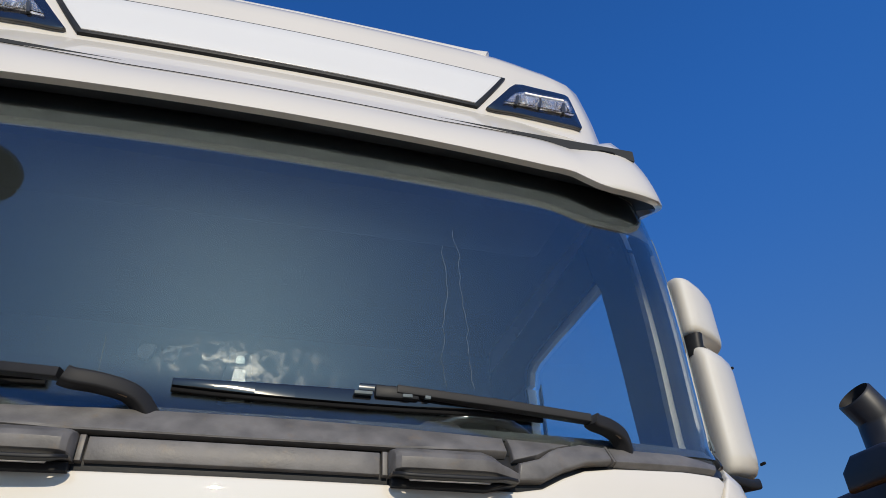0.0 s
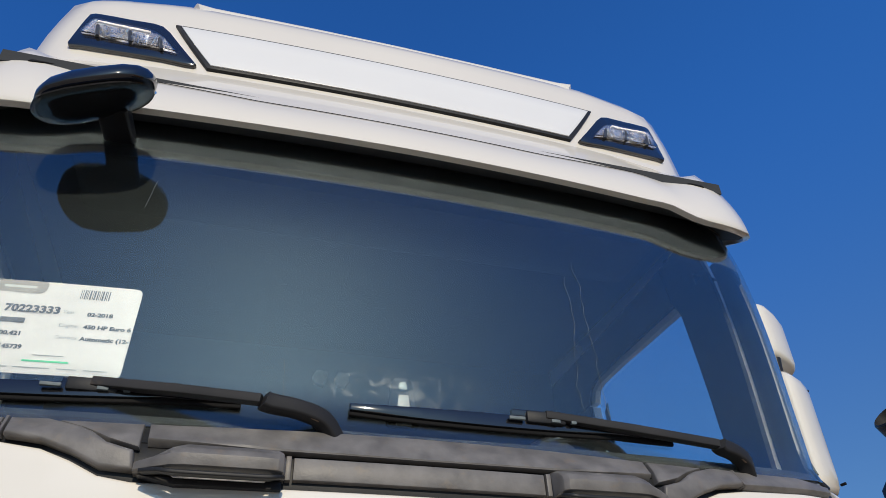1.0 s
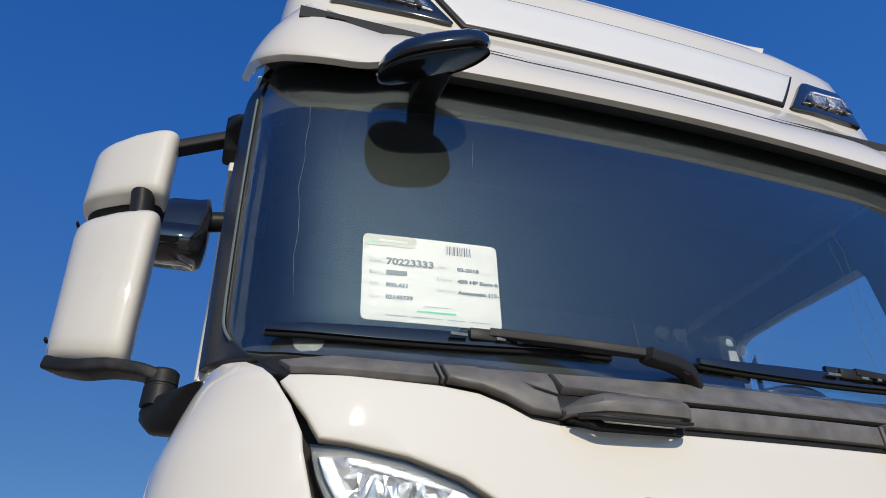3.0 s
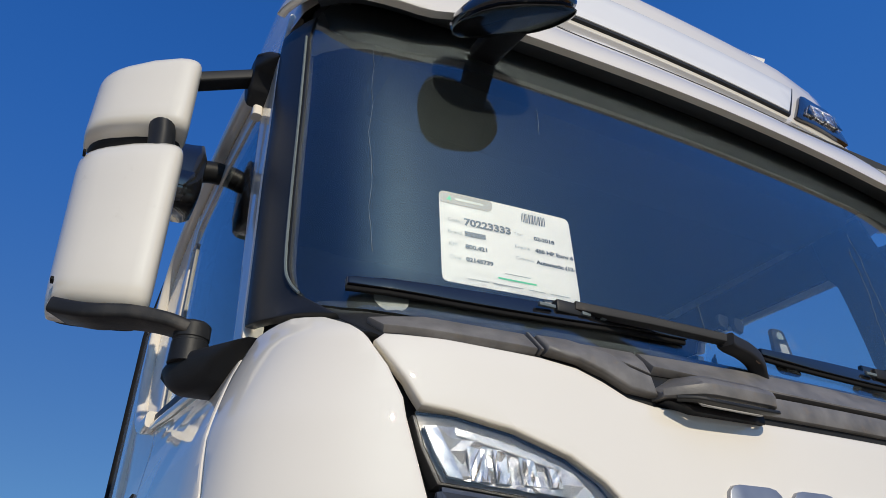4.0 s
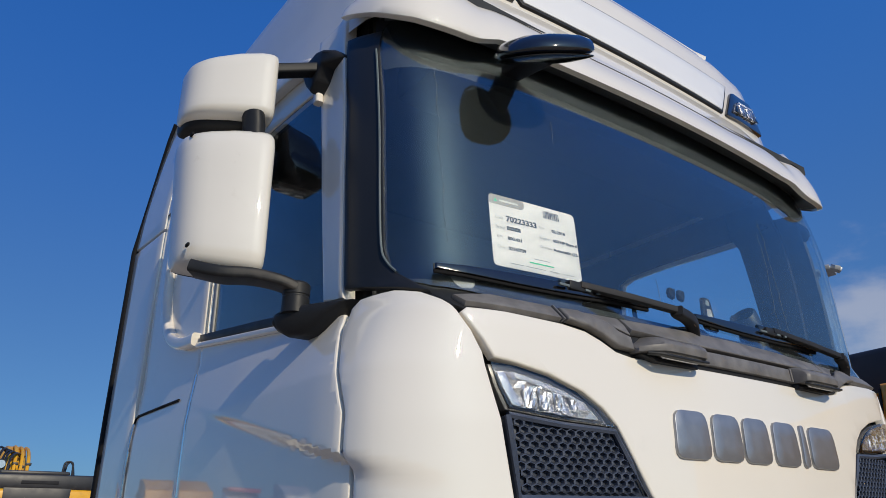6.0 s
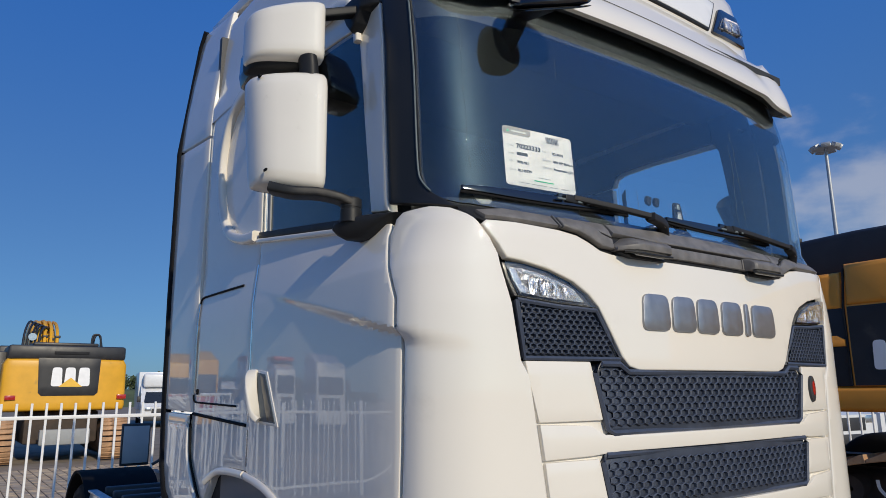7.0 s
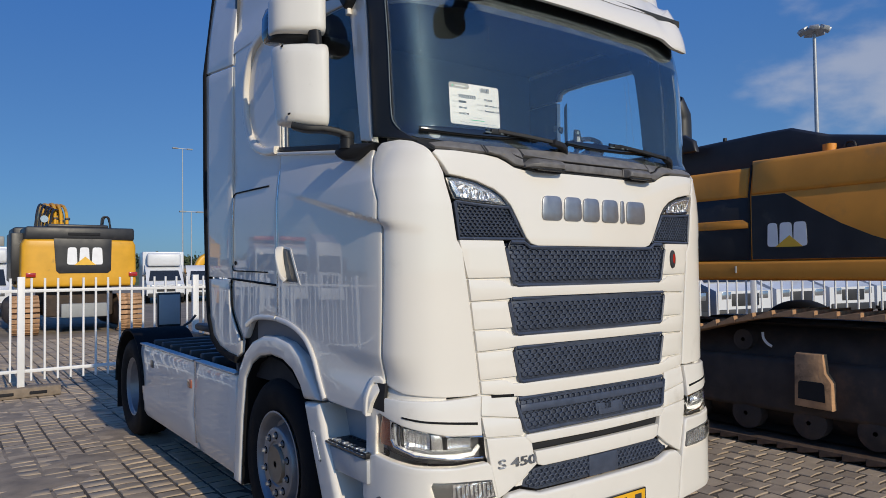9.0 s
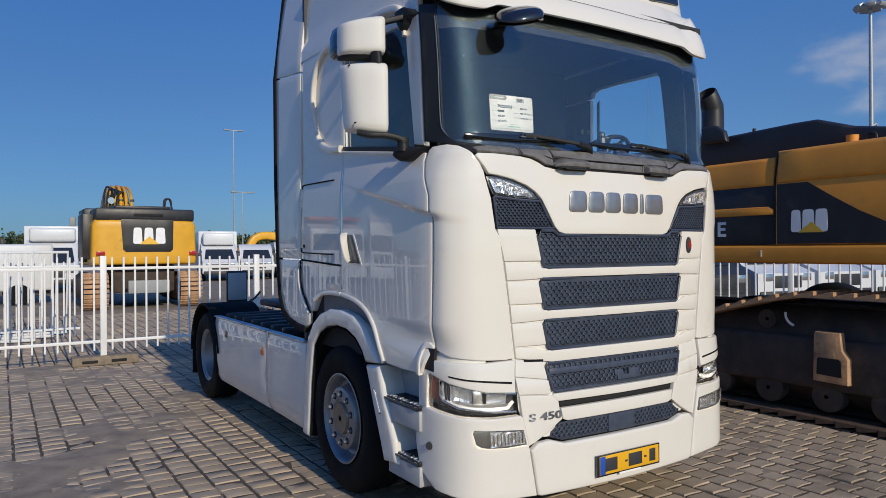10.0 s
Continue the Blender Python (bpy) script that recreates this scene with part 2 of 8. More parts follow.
M = {
    "paint": mat("cream_white_paint", (0.82, 0.775, 0.69), 0.5, coat=1.0, spec=0.15, var=0.015, scale=2.5, dirt=(0.62, 0.58, 0.50), dirt_amount=0.08, dirt_scale=2.2),
    "paint2": mat("bumper_white_paint", (0.79, 0.755, 0.685), 0.5, coat=0.9, spec=0.15, var=0.02, scale=3.0, dirt=(0.52, 0.47, 0.40), dirt_amount=0.16, dirt_scale=3.0),
    "mirrorwhite": mat("mirror_white_paint", (0.78, 0.745, 0.67), 0.45, coat=0.8, spec=0.15, var=0.02, scale=5.0, dirt=(0.55, 0.50, 0.42), dirt_amount=0.05, dirt_scale=14),
    "plastic": mat("weathered_black_plastic", (0.017, 0.018, 0.020), 0.5, var=0.2, scale=14, spec=0.28, bump=0.04, bscale=160, dirt=(0.085, 0.074, 0.064), dirt_amount=0.18, dirt_scale=5),
    "pillarblack": mat("smooth_black_pillar_plastic", (0.016, 0.017, 0.019), 0.36, var=0.1, scale=5, spec=0.35, dirt=(0.05, 0.045, 0.04), dirt_amount=0.08, dirt_scale=4),
    "cowl": mat("faded_cowl_plastic", (0.150, 0.143, 0.138), 0.48, var=0.28, scale=22, spec=0.45, bump=0.05, bscale=220, dirt=(0.19, 0.155, 0.12), dirt_amount=0.30, dirt_scale=34),
    "gloss_black": mat("gloss_black", (0.012, 0.012, 0.014), 0.12, coat=0.6, var=0.1, dirt=(0.05, 0.045, 0.04), dirt_amount=0.1),
    "grille": mat("dark_blue_grey_grille_plastic", (0.054, 0.067, 0.100), 0.40, var=0.15, scale=20, bump=0.1, bscale=200, dirt=(0.09, 0.085, 0.08), dirt_amount=0.1, dirt_scale=8),
    "grilleback": mat("grille_backing", (0.036, 0.045, 0.068), 0.5, var=0.2, scale=20),
    "void": mat("radiator_void", (0.010, 0.010, 0.012), 0.8, var=0.2),
    "frit": mat("black_glass_edge", (0.022, 0.025, 0.029), 0.35, var=0.05, spec=0.2),
    # cream visor seen from below: its shade is put into this grey
    "underside": mat("visor_underside_shade", (0.075, 0.085, 0.095), 0.6, var=0.1, spec=0.2),
    "blackmatte": mat("matt_black_adhesive", (0.010, 0.011, 0.012), 0.9, var=0.1, spec=0.0),
    "rubber": mat("rubber", (0.011, 0.011, 0.012), 0.8, var=0.2, spec=0.15, bump=0.2, bscale=120, dirt=(0.040, 0.035, 0.031), dirt_amount=0.12, dirt_scale=4),
    "wiper": mat("worn_wiper_paint", (0.024, 0.024, 0.026), 0.55, var=0.2, scale=8, spec=0.25, dirt=(0.12, 0.085, 0.06), dirt_amount=0.15, dirt_scale=7),
    "wornbrown": mat("worn_brown_plastic", (0.20, 0.135, 0.085), 0.6, var=0.3, scale=30, dirt=(0.05, 0.04, 0.035), dirt_amount=0.5, dirt_scale=25),
    "trimdull": mat("dull_grey_plastic", (0.12, 0.15, 0.16), 0.6, var=0.08),
    "streak": mat("dried_water_mark", (0.16, 0.19, 0.20), 0.7, var=0.3, scale=40),
    "seal": mat("seal_rubber", (0.012, 0.012, 0.013), 0.75, var=0.1, spec=0.12),
    "liner": mat("arch_liner_black", (0.010, 0.010, 0.011), 0.9, var=0.2, spec=0.1),
    "archgrey": mat("dark_grey_arch_plastic", (0.13, 0.135, 0.15), 0.5, var=0.08, scale=9),
    "steppanel": mat("grey_step_panel", (0.44, 0.45, 0.46), 0.5, var=0.08, dirt=(0.2, 0.18, 0.15), dirt_amount=0.25),
    "lampgrey": mat("lamp_grey_metal", (0.45, 0.455, 0.46), 0.24, metal=0.8, var=0.1, scale=30),
    "steel": mat("rim_steel", (0.30, 0.31, 0.33), 0.45, metal=0.7, var=0.12, scale=12, dirt=(0.20, 0.17, 0.14), dirt_amount=0.25, dirt_scale=7),
    "hubcap": mat("dull_hub_metal", (0.27, 0.225, 0.17), 0.5, metal=0.5, var=0.15, scale=10, dirt=(0.22, 0.17, 0.12), dirt_amount=0.3),
    "chrome": mat("chrome", (0.75, 0.76, 0.78), 0.08, metal=1.0, var=0.03),
    "brushed": mat("brushed_badge_metal", (0.36, 0.37, 0.39), 0.34, metal=0.7, var=0.06, scale=30),
    "lightguide": mat("lamp_light_guide", (0.50, 0.51, 0.52), 0.25, var=0.05),
    "reflector": mat("lamp_reflector", (0.58, 0.59, 0.60), 0.2, metal=0.85, var=0.05, scale=40),
    "lampplate": mat("lamp_grey_bowl", (0.20, 0.21, 0.22), 0.3, metal=0.5, var=0.15, scale=25),
    "lampdark": mat("lamp_housing_dark", (0.045, 0.047, 0.05), 0.3, var=0.1),
    "redlens": mat("red_lens", (0.42, 0.02, 0.015), 0.15, coat=0.6, var=0.08),
    "redbrown": mat("side_reflector_brown", (0.30, 0.085, 0.045), 0.12, coat=0.6, var=0.1),
    "sign": mat("light_box_white", (0.84, 0.835, 0.81), 0.25, coat=0.4, var=0.02, scale=3),
    "interior": mat("cab_interior_grey", (0.048, 0.051, 0.055), 0.8, var=0.15, scale=8, bump=0.1, bscale=150, spec=0.15),
    "lining": mat("dark_cab_lining", (0.022, 0.024, 0.027), 0.9, var=0.15, scale=8, spec=0.05),
    "seat": mat("seat_fabric", (0.030, 0.032, 0.036), 0.9, var=0.2, scale=30, bump=0.2, bscale=250, spec=0.15),
    "trimlight": mat("pale_interior_trim", (0.30, 0.31, 0.31), 0.6, var=0.08),
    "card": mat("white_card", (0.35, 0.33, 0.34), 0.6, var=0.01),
    "ink": mat("dark_ink", (0.035, 0.035, 0.04), 0.6, var=0.02),
    "greyink": mat("grey_ink", (0.15, 0.15, 0.155), 0.6, var=0.02),
    "greenink": mat("green_ink", (0.02, 0.28, 0.13), 0.6, var=0.02),
    "taupe": mat("card_header_grey", (0.16, 0.14, 0.13), 0.5, var=0.03),
    "plateyellow": mat("plate_yellow", (0.80, 0.42, 0.015), 0.35, var=0.03),
    "plateblue": mat("plate_blue", (0.02, 0.09, 0.42), 0.35, var=0.03),
    "chassis": mat("chassis_dark_grey", (0.040, 0.043, 0.050), 0.55, var=0.25, scale=10, dirt=(0.10, 0.09, 0.08), dirt_amount=0.3),
    "alu": mat("checker_aluminium", (0.45, 0.48, 0.53), 0.38, metal=0.7, var=0.12, bump=0.3, bscale=45, dirt=(0.10, 0.10, 0.11), dirt_amount=0.35, dirt_scale=6),
    "excyellow": mat("machine_yellow", (0.74, 0.38, 0.022), 0.42, var=0.08, scale=3, dirt=(0.30, 0.17, 0.05), dirt_amount=0.2, dirt_scale=2),
    "excyellow2": mat("aged_machine_yellow", (0.80, 0.315, 0.038), 0.5, var=0.12, scale=2, bump=0.06, bscale=20, dirt=(0.50, 0.235, 0.07), dirt_amount=0.35, dirt_scale=1.6),
    "excblack": mat("machine_black", (0.022, 0.022, 0.025), 0.45, var=0.2, scale=6, dirt=(0.085, 0.075, 0.065), dirt_amount=0.22, dirt_scale=2.5),
    "excwhite": mat("decal_white", (0.88, 0.88, 0.88), 0.45, var=0.05, dirt=(0.40, 0.38, 0.36), dirt_amount=0.15),
    "decalyellow": mat("decal_yellow", (0.86, 0.50, 0.05), 0.45, var=0.05),
    "rust": mat("rusty_track_steel", (0.115, 0.072, 0.048), 0.75, var=0.35, scale=9, bump=0.5, bscale=40, dirt=(0.045, 0.036, 0.030), dirt_amount=0.5, dirt_scale=5),
    "mudrust": mat("clay_coated_steel", (0.46, 0.27, 0.145), 0.85, var=0.3, scale=8, bump=0.5, bscale=35, dirt=(0.14, 0.085, 0.05), dirt_amount=0.35, dirt_scale=6),
    "trackframe": mat("track_frame_brown", (0.060, 0.044, 0.036), 0.8, var=0.35, scale=5, bump=0.4, bscale=25, dirt=(0.13, 0.080, 0.050), dirt_amount=0.40, dirt_scale=2.5),
    "fence": mat("white_fence_paint", (0.80, 0.80, 0.79), 0.45, var=0.04, scale=7, dirt=(0.45, 0.43, 0.40), dirt_amount=0.12, dirt_scale=6),
    "concrete": mat("fence_block_concrete", (0.24, 0.19, 0.14), 0.9, var=0.2, scale=12, bump=0.5, bscale=60),
    "galv": mat("galvanised_mast", (0.42, 0.44, 0.46), 0.5, metal=0.4, var=0.1),
    "whitevan": mat("van_white", (0.72, 0.73, 0.74), 0.35, coat=0.5, var=0.03, dirt=(0.5, 0.49, 0.47), dirt_amount=0.1),
    "carglass": mat("dark_car_glass", (0.025, 0.03, 0.036), 0.08, spec=0.8, var=0.1),
    "darkbody": mat("dark_vehicle_trim", (0.03, 0.03, 0.033), 0.55, var=0.15),
    "redpaint": mat("red_vehicle_paint", (0.45, 0.035, 0.025), 0.35, coat=0.5, var=0.05),
    "leaf": mat("tree_leaves", (0.052, 0.075, 0.030), 0.7, var=0.35, scale=1.5, rand=0.25),
    "bark": mat("tree_bark", (0.10, 0.08, 0.06), 0.9, var=0.2),
    "bank": mat("grass_bank", (0.10, 0.125, 0.045), 0.95, var=0.3, scale=0.25, bump=0.5, bscale=3),
    "paver": mat("concrete_paver", (0.405, 0.320, 0.230), 0.85, var=0.16, scale=5, bump=0.45, bscale=70, dirt=(0.115, 0.090, 0.066), dirt_amount=0.30, dirt_scale=0.75, rand=0.13),
    "sand": mat("joint_sand", (0.30, 0.240, 0.178), 0.95, var=0.25, scale=5, bump=0.5, bscale=90, dirt=(0.12, 0.092, 0.066), dirt_amount=0.35, dirt_scale=1.3),
    "yard": mat("dusty_yard_ground", (0.26, 0.212, 0.160), 0.95, var=0.22, scale=1.5, bump=0.4, bscale=30, dirt=(0.13, 0.105, 0.080), dirt_amount=0.45, dirt_scale=0.9),
    "joint": mat("joint_dirt_ground", (0.085, 0.067, 0.050), 0.95, var=0.25, scale=3, bump=0.4, bscale=30, dirt=(0.20, 0.168, 0.13), dirt_amount=0.35, dirt_scale=1.1),
}
M["screen"] = glass("tinted_windscreen_glass", (0.84, 0.935, 0.955), 1.70, 0.006, 0.0028, (-0.005, 0.10, 2.42 * 1.5))
M["window"] = glass("side_window_glass", (0.88, 0.97, 0.99), 1.50)
M["lens"] = glass("clear_lamp_lens", (0.97, 0.98, 0.99), 1.45)
M["mirrordark"] = mat("dark_mirror_glass", (0.10, 0.105, 0.11), 0.03, metal=0.9, var=0.01)
M["mirror"] = mat("mirror_glass", (0.55, 0.57, 0.58), 0.02, metal=1.0, var=0.01)

# ---- mesh helpers ----
def finish(bm, smooth=40, recalc=True):
    if recalc:
        bmesh.ops.recalc_face_normals(bm, faces=bm.faces)
        if bm.edges and all(e.is_manifold for e in bm.edges) and bm.calc_volume(signed=True) < 0:
            bmesh.ops.reverse_faces(bm, faces=bm.faces)
    me = bpy.data.meshes.new("mesh")
    bm.to_mesh(me)
    bm.free()
    if smooth:
        me.shade_smooth()
        me.set_sharp_from_angle(angle=radians(smooth))
    return me


def thing(name, label, category, at=(0, 0, 0), group="", kind=""):
    ob = new(name)
    ob.location = at
    ob.empty_display_size = 0.1
    return tagged(ob, label, category, group, kind)


def part(name, bm, material, parent, label="", smooth=40):
    """Links a bmesh (or mesh), given in the world's axes relative to its thing's origin, as one mesh under a thing or part."""
    me = bm if isinstance(bm, bpy.types.Mesh) else finish(bm, smooth)
    if not me.materials:
        me.materials.append(M[material])
    ob = new(name, me)
    ob.parent = parent
    return tagged(ob, label)


def box(x0, x1, y0, y1, z0, z1, bevel=0.0, seg=2, bm=None):
    bm = bm or bmesh.new()
    r = bmesh.ops.create_cube(bm, size=1)
    for v in r["verts"]:
        v.co = Vector(((x0 + x1) / 2 + v.co.x * (x1 - x0), (y0 + y1) / 2 + v.co.y * (y1 - y0), (z0 + z1) / 2 + v.co.z * (z1 - z0)))
    if bevel:
        es = {e for v in r["verts"] for e in v.link_edges}
        bmesh.ops.bevel(bm, geom=list(es), offset=bevel, segments=seg, profile=0.5, affect="EDGES")
    return bm


def cyl(p0, p1, r0, r1=None, n=16, bm=None, caps=True):
    bm = bm or bmesh.new()
    p0, p1 = Vector(p0), Vector(p1)
    d = p1 - p0
    m = Matrix.Translation((p0 + p1) / 2) @ d.to_track_quat("Z", "Y").to_matrix().to_4x4()
    bmesh.ops.create_cone(bm, cap_ends=caps, segments=n, radius1=r0, radius2=r0 if r1 is None else r1, depth=d.length, matrix=m)
    return bm


def lathe(profile, axis_at, n=40, bm=None, flip=False):
    """Turns a profile of (offset along -x, radius) about the x axis through axis_at."""
    bm = bm or bmesh.new()
    rings = []
    for o, r in profile:
        ring = []
        for k in range(n):
            a = 2 * math.pi * k / n
            ring.append(bm.verts.new((axis_at[0] - o, axis_at[1] + r * math.cos(a), axis_at[2] + r * math.sin(a))))
        rings.append(ring)
    for a, b in zip(rings, rings[1:]):
        for k in range(n):
            bm.faces.new((a[k], a[(k + 1) % n], b[(k + 1) % n], b[k]))
    return bm


def sweep(path, section, bm=None, closed=False, up=Vector((0, 0, 1)), scales=None, caps=True):
    """Carries a section of (a, b) pairs along a path; a runs sideways, b along up."""
    bm = bm or bmesh.new()
    pts = [Vector(p) for p in path]
    rings = []
    for i, p in enumerate(pts):
        t = (pts[min(i + 1, len(pts) - 1)] - pts[max(i - 1, 0)]).normalized()
        side = t.cross(up)
        side = side.normalized() if side.length > 1e-5 else Vector((1, 0, 0))
        u2 = side.cross(t).normalized()
        s = scales[i] if scales else 1.0
        rings.append([bm.verts.new(p + side * a * s + u2 * b * s) for a, b in section])
    k = len(section)
    for a, b in zip(rings, rings[1:]):
        for j in range(k):
            bm.faces.new((a[j], a[(j + 1) % k], b[(j + 1) % k], b[j]))
    if caps:
        bm.faces.new(rings[0]); bm.faces.new(list(reversed(rings[-1])))
    return bm


def smooth_path(pts, n=6):
    """A Catmull-Rom line through the points."""
    pts = [Vector(p) for p in pts]
    out = []
    for i in range(len(pts) - 1):
        p0, p1, p2, p3 = pts[max(i - 1, 0)], pts[i], pts[i + 1], pts[min(i + 2, len(pts) - 1)]
        for k in range(n):
            t = k / n
            out.append(0.5 * ((2 * p1) + (p2 - p0) * t + (2 * p0 - 5 * p1 + 4 * p2 - p3) * t * t + (3 * p1 - p0 - 3 * p2 + p3) * t ** 3))
    out.append(pts[-1])
    return out


def blob(profile_rings, bm=None):
    """Rings of points joined to a closed body."""
    bm = bm or bmesh.new()
    vs = [[bm.verts.new(p) for p in r] for r in profile_rings]
    k = len(vs[0])
    for a, b in zip(vs, vs[1:]):
        for j in range(k):
            bm.faces.new((a[j], a[(j + 1) % k], b[(j + 1) % k], b[j]))
    bm.faces.new(vs[0]); bm.faces.new(list(reversed(vs[-1])))
    return bm


def bevelled(bm, width, seg=2):
    """Rounds the sharp edges of a bmesh."""
    bmesh.ops.recalc_face_normals(bm, faces=bm.faces)
    sharp = [e for e in bm.edges if len(e.link_faces) == 2 and e.calc_face_angle(0.0) > radians(28)]
    bmesh.ops.bevel(bm, geom=sharp, offset=width, segments=seg, affect="EDGES", profile=0.5, clamp_overlap=True)
    return bm


def rsec(w, h, r=0.3, n=3):
    """A rounded-rectangle section, w by h, with corner radius r of the smaller side."""
    rad = min(w, h) * r
    out = []
    for cx, cy, a0 in ((1, 1, 0), (-1, 1, 90), (-1, -1, 180), (1, -1, 270)):
        for k in range(n + 1):
            a = radians(a0 + 90 * k / n)
            out.append((cx * (w / 2 - rad) + rad * math.cos(a), cy * (h / 2 - rad) + rad * math.sin(a)))
    return out


def circ(r, n=10):
    return [(r * math.cos(2 * math.pi * k / n), r * math.sin(2 * math.pi * k / n)) for k in range(n)]


def patch(poly, mapf, thick=0.02, step=0.08, bevel=0.006, seg=2, rounded=0.0):
    """A panel: a polygon of (u, v), cut into a grid, given thickness and eased edges, then laid on the surface mapf(u, v, depth)."""
    if rounded:
        out = []
        k = len(poly)
        for i in range(k):
            a, b, c = Vector(poly[i - 1]), Vector(poly[i]), Vector(poly[(i + 1) % k])
            d1, d2 = (a - b), (c - b)
            r = min(rounded, d1.length * 0.45, d2.length * 0.45)
            p, q = b + d1.normalized() * r, b + d2.normalized() * r
            for s in (0, 0.33, 0.67, 1):
                out.append(tuple((1 - s) ** 2 * p + 2 * s * (1 - s) * b + s * s * q))
        poly = out
    bm = bmesh.new()
    f = bm.faces.new([bm.verts.new((u, v, 0)) for u, v in poly])
    r = bmesh.ops.extrude_face_region(bm, geom=[f])
    for g in r["geom"]:
        if isinstance(g, bmesh.types.BMVert):
            g.co.z = thick
    bmesh.ops.recalc_face_normals(bm, faces=bm.faces)
    if bevel:
        es = [e for e in bm.edges if all(abs(v.co.z) < 1e-7 for v in e.verts)]
        bmesh.ops.bevel(bm, geom=es, offset=bevel, segments=seg, profile=0.5, affect="EDGES", clamp_overlap=True)
    us, vs = [p[0] for p in poly], [p[1] for p in poly]
    su, sv = (step, step) if not isinstance(step, tuple) else step
    for lo, hi, no, st in ((min(us), max(us), (1, 0, 0), su), (min(vs), max(vs), (0, 1, 0), sv)):
        k = int((hi - lo) / st)
        for i in range(1, k + 1):
            c = lo + (hi - lo) * i / (k + 1)
            bmesh.ops.bisect_plane(bm, geom=bm.verts[:] + bm.edges[:] + bm.faces[:], plane_co=Vector(no) * c, plane_no=no, dist=1e-5)
    for v in bm.verts:
        v.co = mapf(v.co.x, v.co.y, v.co.z)
    return bm


def facets(poly, mapf, step, amount, seed):
    """A faceted bright bowl field inside a lamp."""
    bm = patch(poly, lambda u, v, d=0.0: Vector((u, v, d)), 0.004, step, 0.0)
    rnd = random.Random(seed)
    for v in bm.verts:
        d = v.co.z + (rnd.uniform(-amount, amount) if v.co.z < 0.002 else 0.0)
        v.co = mapf(v.co.x, v.co.y, d)
    bmesh.ops.triangulate(bm, faces=bm.faces[:])
    return bm


def mirror_poly(poly):
    return [(-u, v) for u, v in reversed(poly)]


def hexes(poly, mapf, pitch=0.046, squash=0.72, depth=0.02, wall=0.0085, lift=0.0):
    """A honeycomb of open cells that fills a polygon of (u, v)."""
    us, vs = [p[0] for p in poly], [p[1] for p in poly]

    def inside(x, y, m):
        ok = False
        k = len(poly)
        for i in range(k):
            (x1, y1), (x2, y2) = poly[i], poly[(i + 1) % k]
            if (y1 > y) != (y2 > y) and x < (x2 - x1) * (y - y1) / (y2 - y1) + x1:
                ok = not ok
            dx, dy = x2 - x1, y2 - y1
            L = dx * dx + dy * dy
            t = max(0, min(1, ((x - x1) * dx + (y - y1) * dy) / L)) if L else 0
            if (x1 + t * dx - x) ** 2 + (y1 + t * dy - y) ** 2 < m * m:
                return False
        return ok
    verts, faces = [], []
    R = pitch / math.sqrt(3)
    row = 0
    y = min(vs) + 0.2 * pitch
    while y < max(vs):
        x = min(us) + (0.5 * pitch if row % 2 else 0)
        while x < max(us):
            if inside(x, y, 0.011):
                b = len(verts)
                for rr, dd in ((R * 1.0, lift), (R - wall, lift - 0.002), (R - wall - 0.002, lift + depth)):
                    for k in range(6):
                        a = radians(60 * k + 30)
                        verts.append(mapf(x + rr * math.cos(a), y + rr * squash * math.sin(a), dd))
                for q in (0, 6):
                    for k in range(6):
                        faces.append((b + q + k, b + q + (k + 1) % 6, b + q + 6 + (k + 1) % 6, b + q + 6 + k))
            x += pitch
        y += R * 1.5 * squash
        row += 1
    me = bpy.data.meshes.new("mesh")
    me.from_pydata([tuple(v) for v in verts], [], faces)
    return me


def text_mesh(body, size, m, bold=0.0, extrude=0.0006, align="LEFT", width=None):
    """Letters of the built-in font as a mesh, laid by the matrix m (x along the line, y up)."""
    cu = bpy.data.curves.new("text", "FONT")
    cu.body, cu.size, cu.extrude, cu.offset, cu.align_x, cu.resolution_u = body, size, extrude, bold, align, 3
    ob = new("text", cu)
    bpy.context.view_layer.update()
    me = bpy.data.meshes.new_from_object(ob.evaluated_get(bpy.context.evaluated_depsgraph_get()))
    bpy.data.objects.remove(ob)
    if width:
        xs = [v.co.x for v in me.vertices]
        w = max(xs) - min(xs)
        for v in me.vertices:
            v.co.x *= width / w
    me.transform(m)
    me.materials.clear()
    return me

# ---- the tractor truck: its skin ----
def lerp_table(t, x):
    if x <= t[0][0]:
        return t[0][1]
    for (a, p), (b, q) in zip(t, t[1:]):
        if x <= b:
            return p + (q - p) * (x - a) / (b - a)
    return t[-1][1]


def half_plan():
    pts = [(0.1 * k, 0.05 * (0.1 * k / 0.9) ** 2) for k in range(10)]
    a, b, c, d = Vector((0.9, 0.05)), Vector((1.10, 0.068)), Vector((1.192, 0.13)), Vector((1.20, 0.40))
    for k in range(1, 15):
        t = k / 14
        p = a * (1 - t) ** 3 + b * 3 * t * (1 - t) ** 2 + c * 3 * t * t * (1 - t) + d * t ** 3
        pts.append((p.x, p.y))
    pts += [(1.214, 0.7), (1.226, 1.0), (1.236, 1.4), (1.243, 1.8), (1.248, 2.25), (1.25, 2.9)]
    return pts


